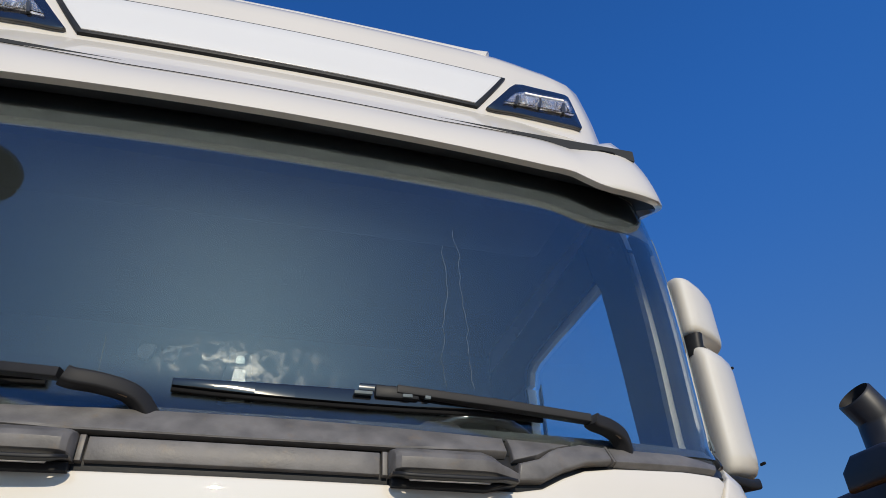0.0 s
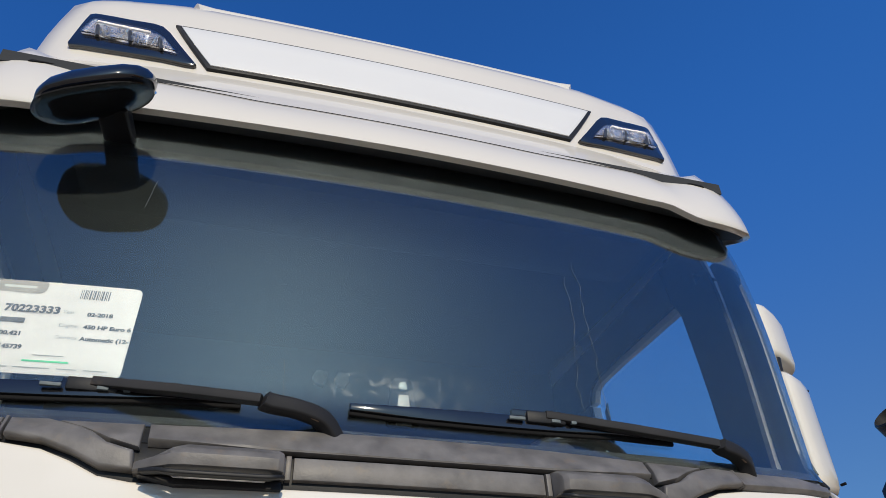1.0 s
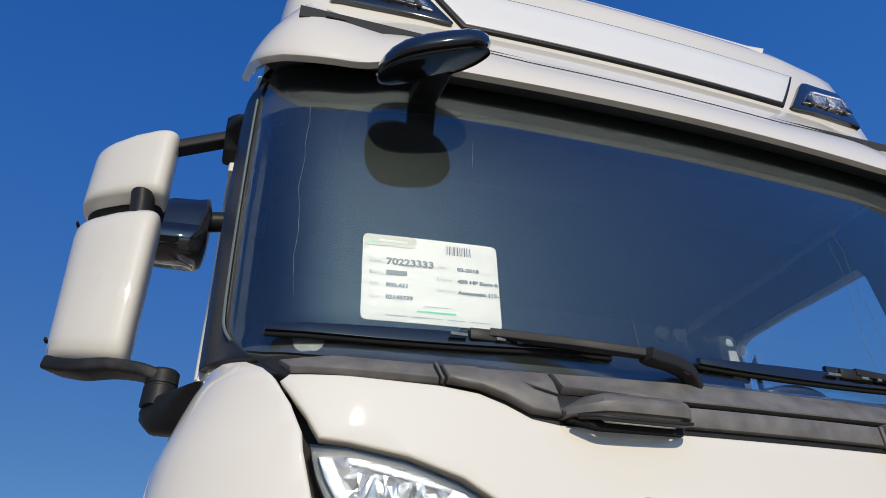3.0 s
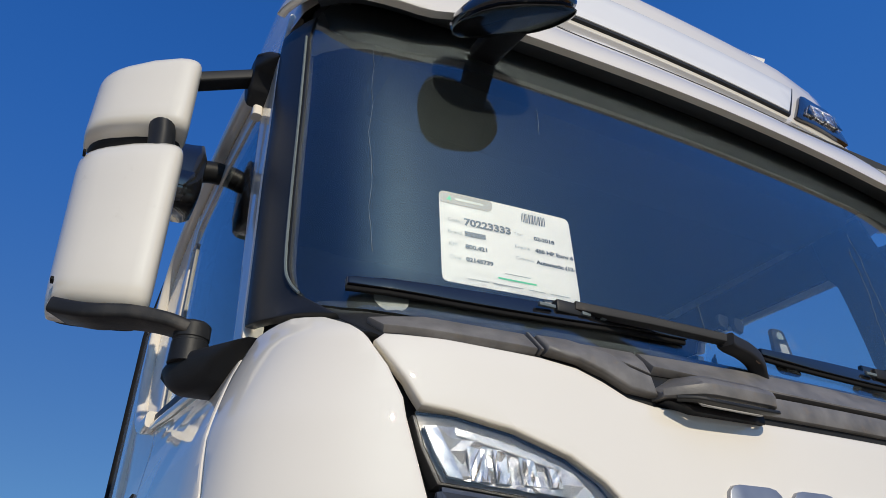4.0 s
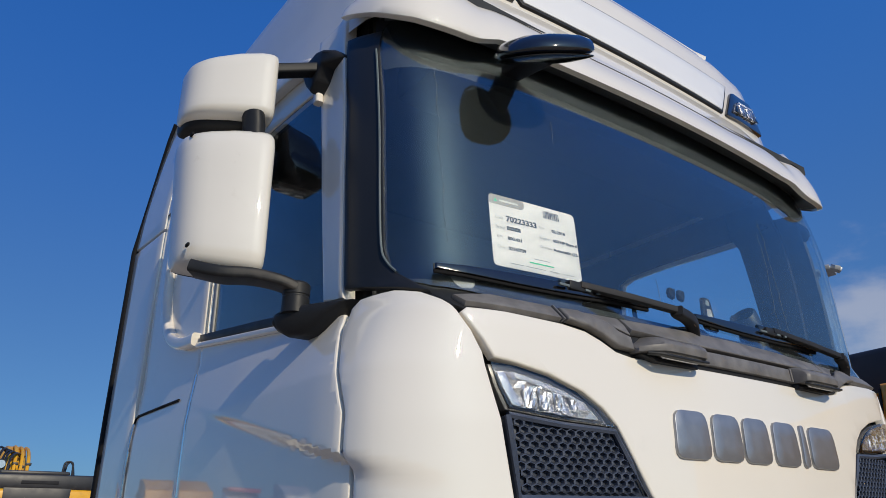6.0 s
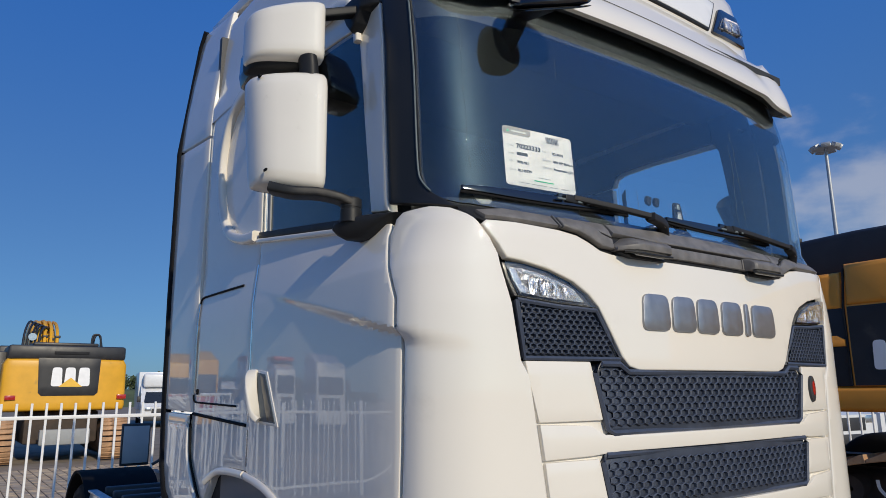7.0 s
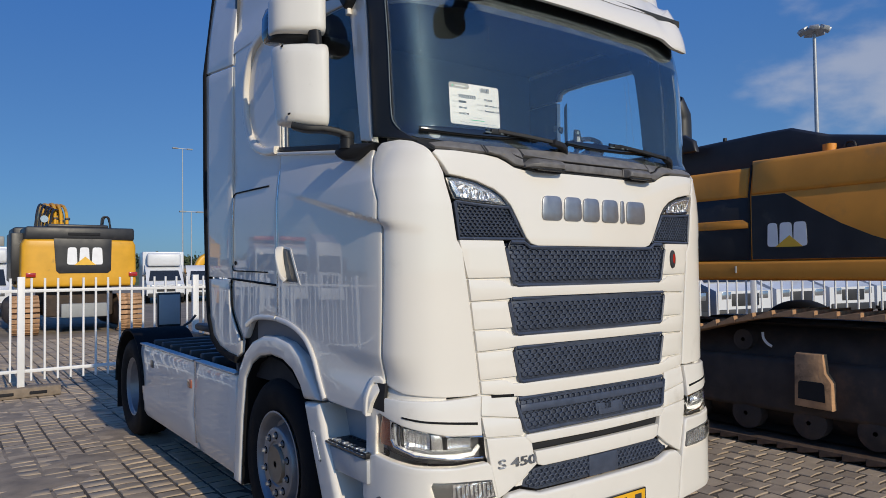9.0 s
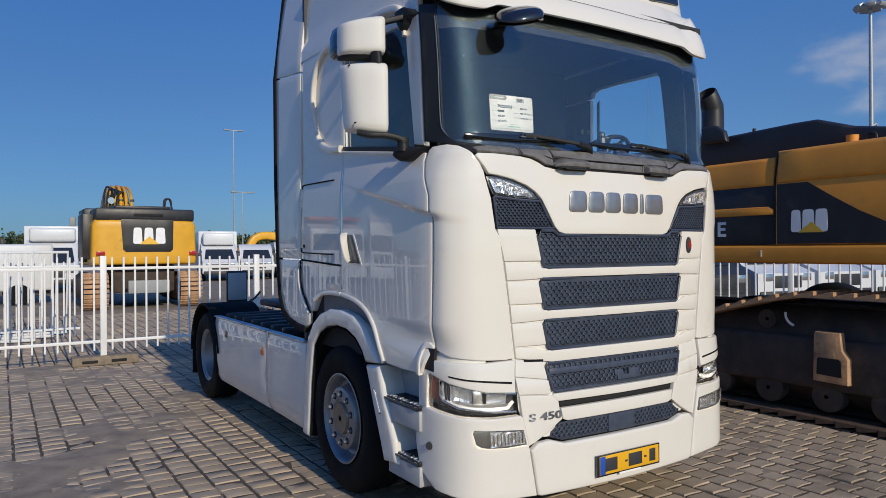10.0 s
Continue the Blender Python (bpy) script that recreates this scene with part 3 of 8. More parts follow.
PLAN = half_plan()
ARC = [0.0]
for (xa, ya), (xb, yb) in zip(PLAN, PLAN[1:]):
    ARC.append(ARC[-1] + math.hypot(xb - xa, yb - ya))
X_OF_U = [(a, p[0]) for a, p in zip(ARC, PLAN)]
Y_OF_U = [(a, p[1]) for a, p in zip(ARC, PLAN)]
def corner2(k):
    """The upper cab's tighter corner, at the same girth as the lower one."""
    t = (k - 9) / 14
    if t <= 0 or k > 23:
        return PLAN[k]
    a, b, c, d = Vector((0.9, 0.05)), Vector((1.12, 0.06)), Vector((1.195, 0.085)), Vector((1.20, 0.40))
    p = a * (1 - t) ** 3 + b * 3 * t * (1 - t) ** 2 + c * 3 * t * t * (1 - t) + d * t ** 3
    return (p.x, p.y)


X2_OF_U = [(a, corner2(k)[0]) for k, a in enumerate(ARC)]
Y2_OF_U = [(a, corner2(k)[1]) for k, a in enumerate(ARC)]
TIGHT = [(2.34, 0.0), (3.05, 0.7), (3.30, 0.75), (3.42, 1.0)]
SIDE_U = [(p[1], a) for a, p in zip(ARC, PLAN) if p[0] > 1.0]
WIDTH = [(0.9, 1.0), (2.12, 1.0), (2.34, 0.972), (2.7, 0.978), (3.1, 0.978), (3.3, 0.965), (3.46, 0.95), (3.64, 0.94), (3.80, 0.92), (3.86, 0.89), (3.92, 0.84)]
SET_BACK = [(0.3, -0.02), (0.9, -0.02), (1.07, 0.0), (2.0, 0.0), (2.26, 0.018), (2.30, 0.055), (2.36, 0.086), (2.5, 0.095), (2.65, 0.105), (2.8, 0.117), (2.9, 0.130), (3.0, 0.150), (3.1, 0.178), (3.2, 0.212), (3.3, 0.238), (3.44, 0.264), (3.70, 0.302), (3.80, 0.320), (3.85, 0.346), (3.88, 0.378), (3.92, 0.44)]


def us(y):
    """The skin's girth coordinate on the cab's side at that distance behind the front."""
    return lerp_table(SIDE_U, y)


def crease(y, z):
    """How far the side skin steps in below its shoulder line; it dies out towards the rear and round the front corner."""
    if not 0.08 < y < 1.66:
        return 0.0
    d = 1.905 + (y - 0.237) * 0.228 - z
    if d <= -0.015:
        return 0.0
    fade = max(0.0, min(1.0, (1.64 - y) / 1.38)) ** 1.8 if y > 0.26 else max(0.0, (y - 0.08) / 0.18)
    rise = min(1.0, (d + 0.015) / (0.020 if y > 0.26 else 0.034))
    low = 1.0 if z > 1.26 else max(0.0, (z - 1.06) / 0.20)      # comes out again over a soft fold near the foot
    return 0.030 * fade * rise * (1.0 - 0.20 * min(1.0, max(0.0, d) / 0.7)) * low


def fullness(y, z):
    """The lower cab's sides run flat to a tight front corner, wider than the glazed part above."""
    if y < 0.06 or y > 1.45 or z < 1.14 or z > 2.29:
        return 0.0
    k = min(1.0, (y - 0.06) / 0.16)
    k = k * k * (3 - 2 * k) * (1.0 if y < 0.40 else (1.45 - y) / 1.05)
    low, top = min(1.0, (z - 1.14) / 0.16), min(1.0, (2.29 - z) / 0.34)
    return 0.042 * k * low * low * (3 - 2 * low) * (1 - (1 - top) ** 2)


def skin_point(u, z, set_back=None):
    s = 1 if u >= 0 else -1
    a = abs(u)
    x, y = lerp_table(X_OF_U, a), lerp_table(Y_OF_U, a)
    if z > 2.34 and 0.9 < a < 1.45:
        k = lerp_table(TIGHT, z)
        x, y = x + (lerp_table(X2_OF_U, a) - x) * k, y + (lerp_table(Y2_OF_U, a) - y) * k
    back = (lerp_table(SET_BACK, z) if set_back is None else set_back) * max(0.0, 1 - y / 0.75)
    if z > 3.36 and 0.75 < a < 1.6:      # the roof's front corners round back
        back += 0.022 * min(1.0, (a - 0.75) / 0.3) * min(1.0, (z - 3.36) / 0.08) * max(0.0, 1 - y / 0.75)
    w = lerp_table(WIDTH, z)
    if y > 0.4:
        w += (1 - w) * 0.45 * min(1.0, (y - 0.4) / 1.6) if z < 3.35 else 0.0
    t = min(1.0, max(0.0, (x - 0.6) / 0.6))
    return Vector((s * (x - (1 - w) * 1.2 * t * t * (3 - 2 * t) - (crease(y, z) - fullness(y, z) if a > 1.02 else 0.0)), y + back, z))


def skin(u, z, d=0.0):
    p = skin_point(u, z)
    if not d:
        return p
    e = 0.004
    n = (skin_point(u + e, z) - skin_point(u - e, z)).cross(skin_point(u, z + e) - skin_point(u, z - e)).normalized()
    return p - n * d


def raised(h):
    """The same skin, moved outwards by h."""
    return lambda u, z, d=0.0: skin(u, z, d - h if abs(d - h) > 1e-9 else 1e-6)


truck = thing("tractor_truck", "cream-white two-axle tractor truck with high sleeper cab parked on block paving", "truck")

# inner cab shell (dark), keeps light out between the panels
def shell_band(u0, u1, z0, z1, depth, nu=30, nz=6):
    bm = bmesh.new()
    grid = [[bm.verts.new(skin(u0 + (u1 - u0) * i / nu, z0 + (z1 - z0) * j / nz, depth)) for i in range(nu + 1)] for j in range(nz + 1)]
    for j in range(nz):
        for i in range(nu):
            bm.faces.new((grid[j][i], grid[j][i + 1], grid[j + 1][i + 1], grid[j + 1][i]))
    return bm


UB = us(2.25)
part("inner_shell", shell_band(-UB, UB, 1.0, 2.27, 0.05, 60, 14), "void", truck, "dark inner body behind the panels")

# front lid below the windscreen
LID = [(0, 1.803), (0.43, 1.803), (0.475, 1.815), (0.505, 1.845), (0.555, 1.93), (0.60, 2.005), (0.64, 2.045), (0.70, 2.082), (0.80, 2.116), (0.90, 2.134),
       (0.955, 2.14), (0.985, 2.18), (1.025, 2.222), (1.045, 2.243), (1.03, 2.257), (0.92, 2.258), (0.74, 2.250), (0.665, 2.240), (0.615, 2.222), (0.565, 2.198), (0.51, 2.189), (0.30, 2.188), (0, 2.188)]
lid_poly = LID + [(-u, v) for u, v in reversed(LID) if u > 0]
part("front_lid", patch(lid_poly, skin, 0.03, 0.05, 0.006, 3), "paint", truck)

# corner panels between front and doors
UD = us(0.345)
CORNER = [(0.803, 1.092), (0.86, 1.086), (1.0, 1.092), (1.2, 1.112), (us(0.275), 1.142), (us(0.262), 1.6), (us(0.262), 2.02), (UD, 2.235), (UD - 0.015, 2.290), (1.32, 2.309), (1.20, 2.313), (1.13, 2.302), (1.085, 2.278), (1.055, 2.248),
          (1.015, 2.20), (0.985, 2.15), (0.945, 2.0), (0.918, 1.83), (0.888, 1.78), (0.85, 1.5)]
for s in (1, -1):
    po = CORNER if s > 0 else mirror_poly(CORNER)
    part("corner_panel", patch(po, skin, 0.03, (0.035, 0.014), 0.006, 3), "paint", truck)

# upper side lamps with dark honeycomb below
LAMP = [(0.967, 2.127), (0.952, 2.075), (0.927, 2.024), (0.77, 2.010), (0.615, 2.003), (0.655, 2.042), (0.71, 2.073), (0.80, 2.105), (0.90, 2.124)]
MESH = [(0.925, 2.012), (0.77, 1.998), (0.61, 1.992), (0.565, 1.92), (0.515, 1.838), (0.70, 1.836), (0.903, 1.836), (0.912, 1.92)]


for s in (1, -1):
    f = (lambda p: p) if s > 0 else mirror_poly
    lamp = part("upper_lamp", patch(f(LAMP), raised(-0.012), 0.05, 0.05, 0.004), "lampdark", truck, "clear upper front lamp")
    inner = [(0.95, 2.108), (0.936, 2.07), (0.915, 2.033), (0.77, 2.021), (0.66, 2.018), (0.70, 2.056), (0.80, 2.091), (0.90, 2.110)]
    part("reflector", facets(f(inner), raised(-0.004), (0.022, 0.020), 0.004, 3), "lampgrey", lamp, smooth=0)
    part("edge_strip", patch(f([(0.950, 2.106), (0.936, 2.07), (0.915, 2.034), (0.890, 2.031), (0.910, 2.072), (0.928, 2.106)]), raised(0.0), 0.004, 0.03, 0.001), "reflector", lamp)
    part("lamp_brow", patch(f([(0.90, 2.108), (0.80, 2.088), (0.72, 2.062), (0.725, 2.054), (0.81, 2.077), (0.90, 2.096)]), raised(-0.001), 0.004, 0.03, 0.001), "lampgrey", lamp)
    for u, h, w in ((0.862, 0.052, 0.016), (0.822, 0.050, 0.012), (0.776, 0.042, 0.014), (0.732, 0.030, 0.010)):      # upright silver facets between dark gaps
        part("lamp_facet", facets(f([(u + w, 2.030), (u + w + 0.006, 2.030 + h), (u - w + 0.008, 2.028 + h * 0.94), (u - w, 2.029)]), raised(0.0005), (0.008, 0.020), 0.003, int(u * 1000)), "reflector", lamp, smooth=0)
    lens = part("lens", patch(f(LAMP), raised(0.004), 0.003, 0.05, 0.001), "lens", lamp, "clear lens")
    lens.visible_shadow = False
    back = part("side_mesh_backing", patch(f(MESH), raised(-0.014), 0.02, 0.06, 0.003), "grilleback", truck)
    tagged(part("side_honeycomb", hexes(f(MESH), raised(-0.004), 0.027, 0.66, 0.010, 0.0036), "grille", truck, "dark honeycomb mesh"), kind="stuff")
    rim = bmesh.new()
    loop = [skin(s * u, v, 0.006) for u, v in MESH + MESH[:1]]
    sweep(loop, circ(0.008, 6), rim, caps=False)
    part("mesh_rim", rim, "grille", truck)

# plain raised slabs across the front lid
slab_x = [(-0.405, -0.262), (-0.252, -0.118), (-0.112, 0.022), (0.040, 0.180), (0.198, 0.236), (0.250, 0.425)]
for (a, b) in slab_x:
    sk = 0.012
    po = [(a, 1.937), (b, 1.937), (b - sk * 0.3, 2.063), (a + sk, 2.063)]
    sl = part("front_emblem_slab", patch(po, raised(0.009), 0.012, 0.05, 0.003, rounded=0.03), "brushed", truck, "plain grey metal emblem slab")

# stacked grilles, their white bars and end wings
GRILLES = [  # top, bottom, half width at top, at bottom
    (1.792, 1.605, 0.632, 0.582), (1.540, 1.362, 0.616, 0.580), (1.297, 1.126, 0.592, 0.556), (1.045, 0.880, 0.586, 0.540)]


def grille_poly(t, b, ht, hb, i):
    if i == 0:
        top = [(0.52, 1.822), (0.60, 1.822), (ht, t)]
        right = top + [(hb + 0.005, b + 0.012), (hb - 0.02, b)]
        return [(0.48, 1.797)] + right + [(-u, v) for u, v in reversed(right)] + [(-0.48, 1.797)]
    right = [(ht - 0.015, t), (ht, t - 0.02), (hb + 0.004, b + 0.012), (hb - 0.015, b)]
    return right + [(-u, v) for u, v in reversed(right)]


for i, (t, b, ht, hb) in enumerate(GRILLES):
    po = grille_poly(t, b, ht, hb, i)
    gr = part("grille_panel", patch(po, raised(-0.012), 0.03, 0.07, 0.004), "grilleback", truck, "dark blue-grey honeycomb grille")
    inner = [(u * 0.985, (t + b) / 2 + (v - (t + b) / 2) * 0.96) for u, v in po]
    me = hexes(inner, raised(-0.004), 0.041, 0.62, 0.009, 0.0048)
    tagged(part("honeycomb", me, "grille", gr), kind="stuff")
    if i == 3:  # plain fold across the lowest large grille, with a blank field under it
        part("grille_fold", patch([(-0.570, 0.978), (0.570, 0.978), (0.565, 1.012), (-0.565, 1.012)], raised(0.006), 0.02, 0.06, 0.006, 2), "grille", gr)
        part("grille_blank", patch([(-0.03, 0.900), (0.17, 0.900), (0.17, 0.962), (-0.03, 0.962)], raised(0.002), 0.012, 0.06, 0.003), "grille", gr)
    rim = bmesh.new()
    sweep([skin(u, v, 0.004) for u, v in po + po[:1]], circ(0.010, 6), rim, caps=False)
    part("grille_rim", rim, "grille", gr)
    for s in (1, -1):  # closed end fields of the honeycomb
        e = [(ht - 0.018, t - 0.014), (hb - 0.012, b + 0.012), (hb - 0.10, b + 0.012), (ht - 0.12, t - 0.014)]
        part("end_field", patch(e if s > 0 else mirror_poly(e), raised(-0.011), 0.01, 0.06, 0.003), "grille", gr)


part("grille_band", patch([(-0.56, 0.985), (0.56, 0.985), (0.565, 1.015), (-0.565, 1.015)], raised(0.004), 0.016, 0.06, 0.004, 2), "grille", truck, "smooth dark band across the lowest main grille")
part("grille_badge", patch([(-0.05, 0.925), (0.13, 0.925), (0.13, 0.962), (-0.05, 0.962)], raised(0.002), 0.012, 0.06, 0.003, rounded=0.008), "grille", truck)


def gap_u(z):
    return lerp_table([(0.6, 0.665), (0.8, 0.72), (1.09, 0.788), (1.5, 0.838), (1.78, 0.878), (1.83, 0.905)], z)


def grille_edge(z):
    tab = []
    for t, b, ht, hb in reversed(GRILLES):
        tab += [(b, hb), (t, ht)]
    return lerp_table(tab, z)


def backing():
    """Pale panel behind the front's bars, seen only in the thin joints."""
    pts = [(0.60, 0.62), (0.70, 0.66), (0.78, 0.80), (0.808, 1.09), (0.852, 1.5), (0.895, 1.80), (0.52, 1.80), (0.52, 0.62)]
    return pts


for s in (1, -1):
    part("front_backing", patch(backing() if s > 0 else mirror_poly(backing()), raised(-0.0165), 0.01, 0.06, 0.0), "paint2", truck)
BARS = [(1.598, 1.548, 1.640, 1.536), (1.354, 1.305, 1.392, 1.293), (1.118, 1.053, 1.150, 1.090)]  # centre top, bottom, end top, bottom
for ct, cb, et, eb in BARS:
    right = [(0.54, cb), (0.66, (cb + eb) / 2 - 0.002), (gap_u(eb), eb), (gap_u(et), et), (0.66, (et + ct) / 2 + 0.012), (0.60, ct + 0.004), (0.50, ct)]
    part("grille_bar", patch(right + [(-u, v) for u, v in reversed(right)], skin, 0.03, 0.06, 0.004, 2), "paint", truck)
WINGS = [(1.828, 1.646), (1.530, 1.398), (1.287, 1.156)]
for t, b in WINGS:
    po = [(grille_edge(b) + 0.012, b), (gap_u(b), b), (gap_u(t), t), (grille_edge(t) + 0.014, t)]
    for s in (1, -1):
        part("grille_wing", patch(po if s > 0 else mirror_poly(po), raised(-0.0025), 0.03, 0.06, 0.0035, 2, rounded=0.006), "paint", truck)
# round badge on one wing, drawn as a plain shape
bd = part("badge", patch([(0.715 + 0.028 * math.cos(radians(a)), 1.735 + 0.055 * math.sin(radians(a))) for a in range(0, 360, 24)], raised(0.008), 0.012, 0.05, 0.004), "lampdark", truck, "oval dark badge with a red field")
part("badge_field", patch([(0.720 + 0.014 * math.cos(radians(a)), 1.738 + 0.030 * math.sin(radians(a))) for a in range(0, 360, 30)], raised(0.0095), 0.002, 0.05, 0.0005), "redlens", bd)

# ---- bumper ----
def bskin(h=0.0):
    return raised(h)


UBE = us(0.43)
for s in (1, -1):
    f = (lambda p: p) if s > 0 else mirror_poly
    # panel above and around the headlamp
    hood = [(0.80, 1.083), (0.81, 1.0), (0.812, 0.900), (1.0, 0.918), (1.20, 0.965), (1.335, 1.008), (1.358, 1.00), (1.370, 0.90), (1.374, 0.80), (UBE - 0.004, 0.80), (UBE - 0.010, 1.0), (UBE - 0.035, 1.068), (1.35, 1.088), (1.2, 1.083), (1.0, 1.078)]
    part("corner_fillet", patch(f([(0.98, 1.070), (1.2, 1.076), (UBE - 0.05, 1.066), (UBE - 0.05, 1.150), (1.2, 1.120), (0.98, 1.096)]), bskin(-0.014), 0.012, 0.05, 0.002), "paint2", truck)
    part("headlamp_surround", patch(f(hood), bskin(0.012), 0.05, 0.06, 0.007, 3), "paint2", truck)
    slit = [(0.835, 0.952), (1.10, 0.985), (1.20, 1.003), (1.20, 1.010), (1.10, 0.994), (0.835, 0.964)]
    part("surround_slit", patch(f(slit), bskin(0.0155), 0.006, 0.03, 0.0008), "seal", truck)
    lampb = [(0.792, 0.780), (0.802, 0.905), (1.0, 0.925), (1.20, 0.972), (1.345, 1.015), (1.372, 0.88), (1.36, 0.826), (1.15, 0.796), (0.95, 0.780)]
    hl = part("headlamp", patch(f(lampb), bskin(-0.050), 0.04, 0.05, 0.004), "lampdark", truck, "angular clear headlamp with amber-brown side reflector")
    # two silver bowls with upright flutes, a plain plate between them and dark fins outside
    def bowl(u0, u1, z0, z1, deep, tilt):
        bm = bmesh.new()
        nu, nz = 15, 7
        g = []
        for j in range(nz + 1):
            row = []
            for i in range(nu + 1):
                p, q = i / nu, j / nz
                u, z = u0 + (u1 - u0) * p, z0 + (z1 - z0) * q + tilt * p
                dd = -0.006 - deep * (1 - (2 * p - 1) ** 2) ** 0.5 * (1 - (2 * q - 1) ** 4) - (0.004 if i % 2 else 0.0)
                row.append(bm.verts.new(bskin(dd)(s * u, z, 0.0)))
            g.append(row)
        for j in range(nz):
            for i in range(nu):
                bm.faces.new((g[j][i], g[j][i + 1], g[j + 1][i + 1], g[j + 1][i]))
        return bm
    part("reflector_bowl", bowl(1.205, 1.078, 0.862, 0.955, 0.034, -0.018), "reflector", hl, "fluted silver reflector", smooth=0)
    part("reflector_bowl", bowl(0.995, 0.868, 0.846, 0.914, 0.030, -0.006), "reflector", hl, "fluted silver reflector", smooth=0)
    part("lamp_plate", patch(f([(1.012, 0.838), (1.070, 0.846), (1.074, 0.930), (1.020, 0.918)]), bskin(-0.010), 0.006, 0.03, 0.002), "lampgrey", hl)
    part("lamp_floor", patch(f([(0.84, 0.826), (1.10, 0.838), (1.20, 0.862), (1.07, 0.858), (0.86, 0.842)]), bskin(-0.008), 0.006, 0.03, 0.001), "lampplate", hl)
    for u, w in ((1.232, 0.006), (1.216, 0.005)):
        part("lamp_fin", patch(f([(u + w, 0.875), (u + w + 0.006, 0.925), (u + w, 0.970), (u - w, 0.966), (u - w + 0.006, 0.92), (u - w, 0.870)]), bskin(-0.004), 0.010, 0.02, 0.001), "lampdark", hl)
    # pale sliver: a shine between the fins put in as colour
    part("lamp_shine", patch(f([(1.226, 0.880), (1.230, 0.925), (1.226, 0.962), (1.221, 0.960), (1.224, 0.92), (1.220, 0.878)]), bskin(-0.006), 0.006, 0.02, 0.001), "lightguide", hl)
    rimb = bmesh.new()
    sweep([bskin(0.002)(s * u, v, 0.0) for u, v in ((1.262, 0.985), (1.20, 0.966), (1.0, 0.916), (0.81, 0.895))], circ(0.006, 6), rimb)
    sweep([bskin(0.002)(s * u, v, 0.0) for u, v in ((1.262, 0.985), (1.268, 0.90), (1.25, 0.868), (1.15, 0.835), (0.95, 0.805), (0.81, 0.798))], rsec(0.020, 0.010), rimb)
    part("chrome_frame", rimb, "chrome", hl)
    strip = [(0.815, 0.846), (0.850, 0.810), (0.95, 0.806), (1.10, 0.822), (1.20, 0.842), (1.258, 0.880), (1.266, 0.975), (1.245, 0.968), (1.238, 0.885), (1.19, 0.860), (1.08, 0.840), (0.95, 0.828), (0.865, 0.828), (0.825, 0.858)]
    part("light_strip", patch(f(strip), bskin(-0.006), 0.012, 0.05, 0.003), "lightguide", hl, "white light strip")
    sidem = [(1.275, 0.862), (1.285, 0.99), (1.335, 1.005), (1.36, 0.90), (1.35, 0.865)]
    part("side_reflector", patch(f(sidem), bskin(-0.006), 0.012, 0.05, 0.003), "redbrown", hl)
    ln = part("lens", patch(f(lampb), bskin(0.006), 0.003, 0.05, 0.001), "lens", hl, "clear lens")
    ln.visible_shadow = False
    # lower corner with fog lamp
    lower = [(0.675, 0.30), (0.72, 0.56), (0.765, 0.755), (0.785, 0.770), (0.95, 0.770), (1.15, 0.785), (1.37, 0.815), (UBE, 0.79), (UBE + 0.02, 0.60), (UBE - 0.02, 0.45), (1.30, 0.36), (1.0, 0.315)]
    part("bumper_corner", patch(f(lower), bskin(0.018), 0.05, 0.06, 0.009, 3), "paint2", truck)
    fog = [(0.748, 0.605), (0.770, 0.690), (0.985, 0.708), (1.070, 0.716), (1.078, 0.70), (1.060, 0.640), (1.035, 0.622), (0.99, 0.612), (0.88, 0.604)]
    fg = part("fog_lamp", patch(f(fog), bskin(0.0205), 0.02, 0.05, 0.002), "lampdark", truck, "clear rectangular fog lamp")
    fr = [(0.757, 0.613), (0.776, 0.683), (0.985, 0.702), (0.982, 0.616)]
    part("reflector", facets(f(fr), bskin(0.025), (0.02, 0.02), 0.002, 9), "reflector", fg, smooth=0)
    rb = bmesh.new()
    for k in range(9):
        u = 0.78 + 0.023 * k
        sweep([bskin(0.025)(s * u, 0.620, 0.0), bskin(0.025)(s * (u + 0.004), 0.684, 0.0)], circ(0.004, 6), rb)
    tagged(part("lamp_ribs", rb, "chrome", fg), kind="stuff")
    fl = part("lens", patch(f(fog), bskin(0.029), 0.003, 0.05, 0.001), "lens", fg)
    fl.visible_shadow = False
    c = bskin(0.024)(s * 1.335, 0.60, 0.0)
    tow = bmesh.new()
    bmesh.ops.create_cone(tow, cap_ends=True, segments=18, radius1=0.024, radius2=0.02, depth=0.014, matrix=Matrix.Translation(c) @ pose(0, 0, 0, 90, 0, s * 52))
    part("tow_eye_cover", tow, "lampdark", truck)
# middle of the bumper
for s in (1, -1):
    f = (lambda p: p) if s > 0 else mirror_poly
    w1 = [(0.60, 1.066), (0.790, 1.080), (0.800, 0.988), (0.578, 0.955)]
    w2 = [(0.573, 0.949), (0.799, 0.982), (0.784, 0.885), (0.557, 0.868)]
    part("bumper_wing", patch(f(w1), raised(-0.002), 0.03, 0.06, 0.0035, 2, rounded=0.006), "paint2", truck)
    part("bumper_wing", patch(f(w2), raised(-0.002), 0.03, 0.06, 0.0035, 2, rounded=0.006), "paint2", truck)
    w3 = [(0.51, 0.826), (0.55, 0.860), (0.783, 0.879), (0.766, 0.775), (0.738, 0.66), (0.721, 0.585), (0.672, 0.604), (0.575, 0.655), (0.48, 0.715), (0.50, 0.775)]
    part("bumper_wing", patch(f(w3), raised(0.004), 0.03, 0.06, 0.005, 3), "paint2", truck)
bar = [(0.0, 0.868), (0.54, 0.868), (0.552, 0.855), (0.515, 0.822), (0.0, 0.818)]
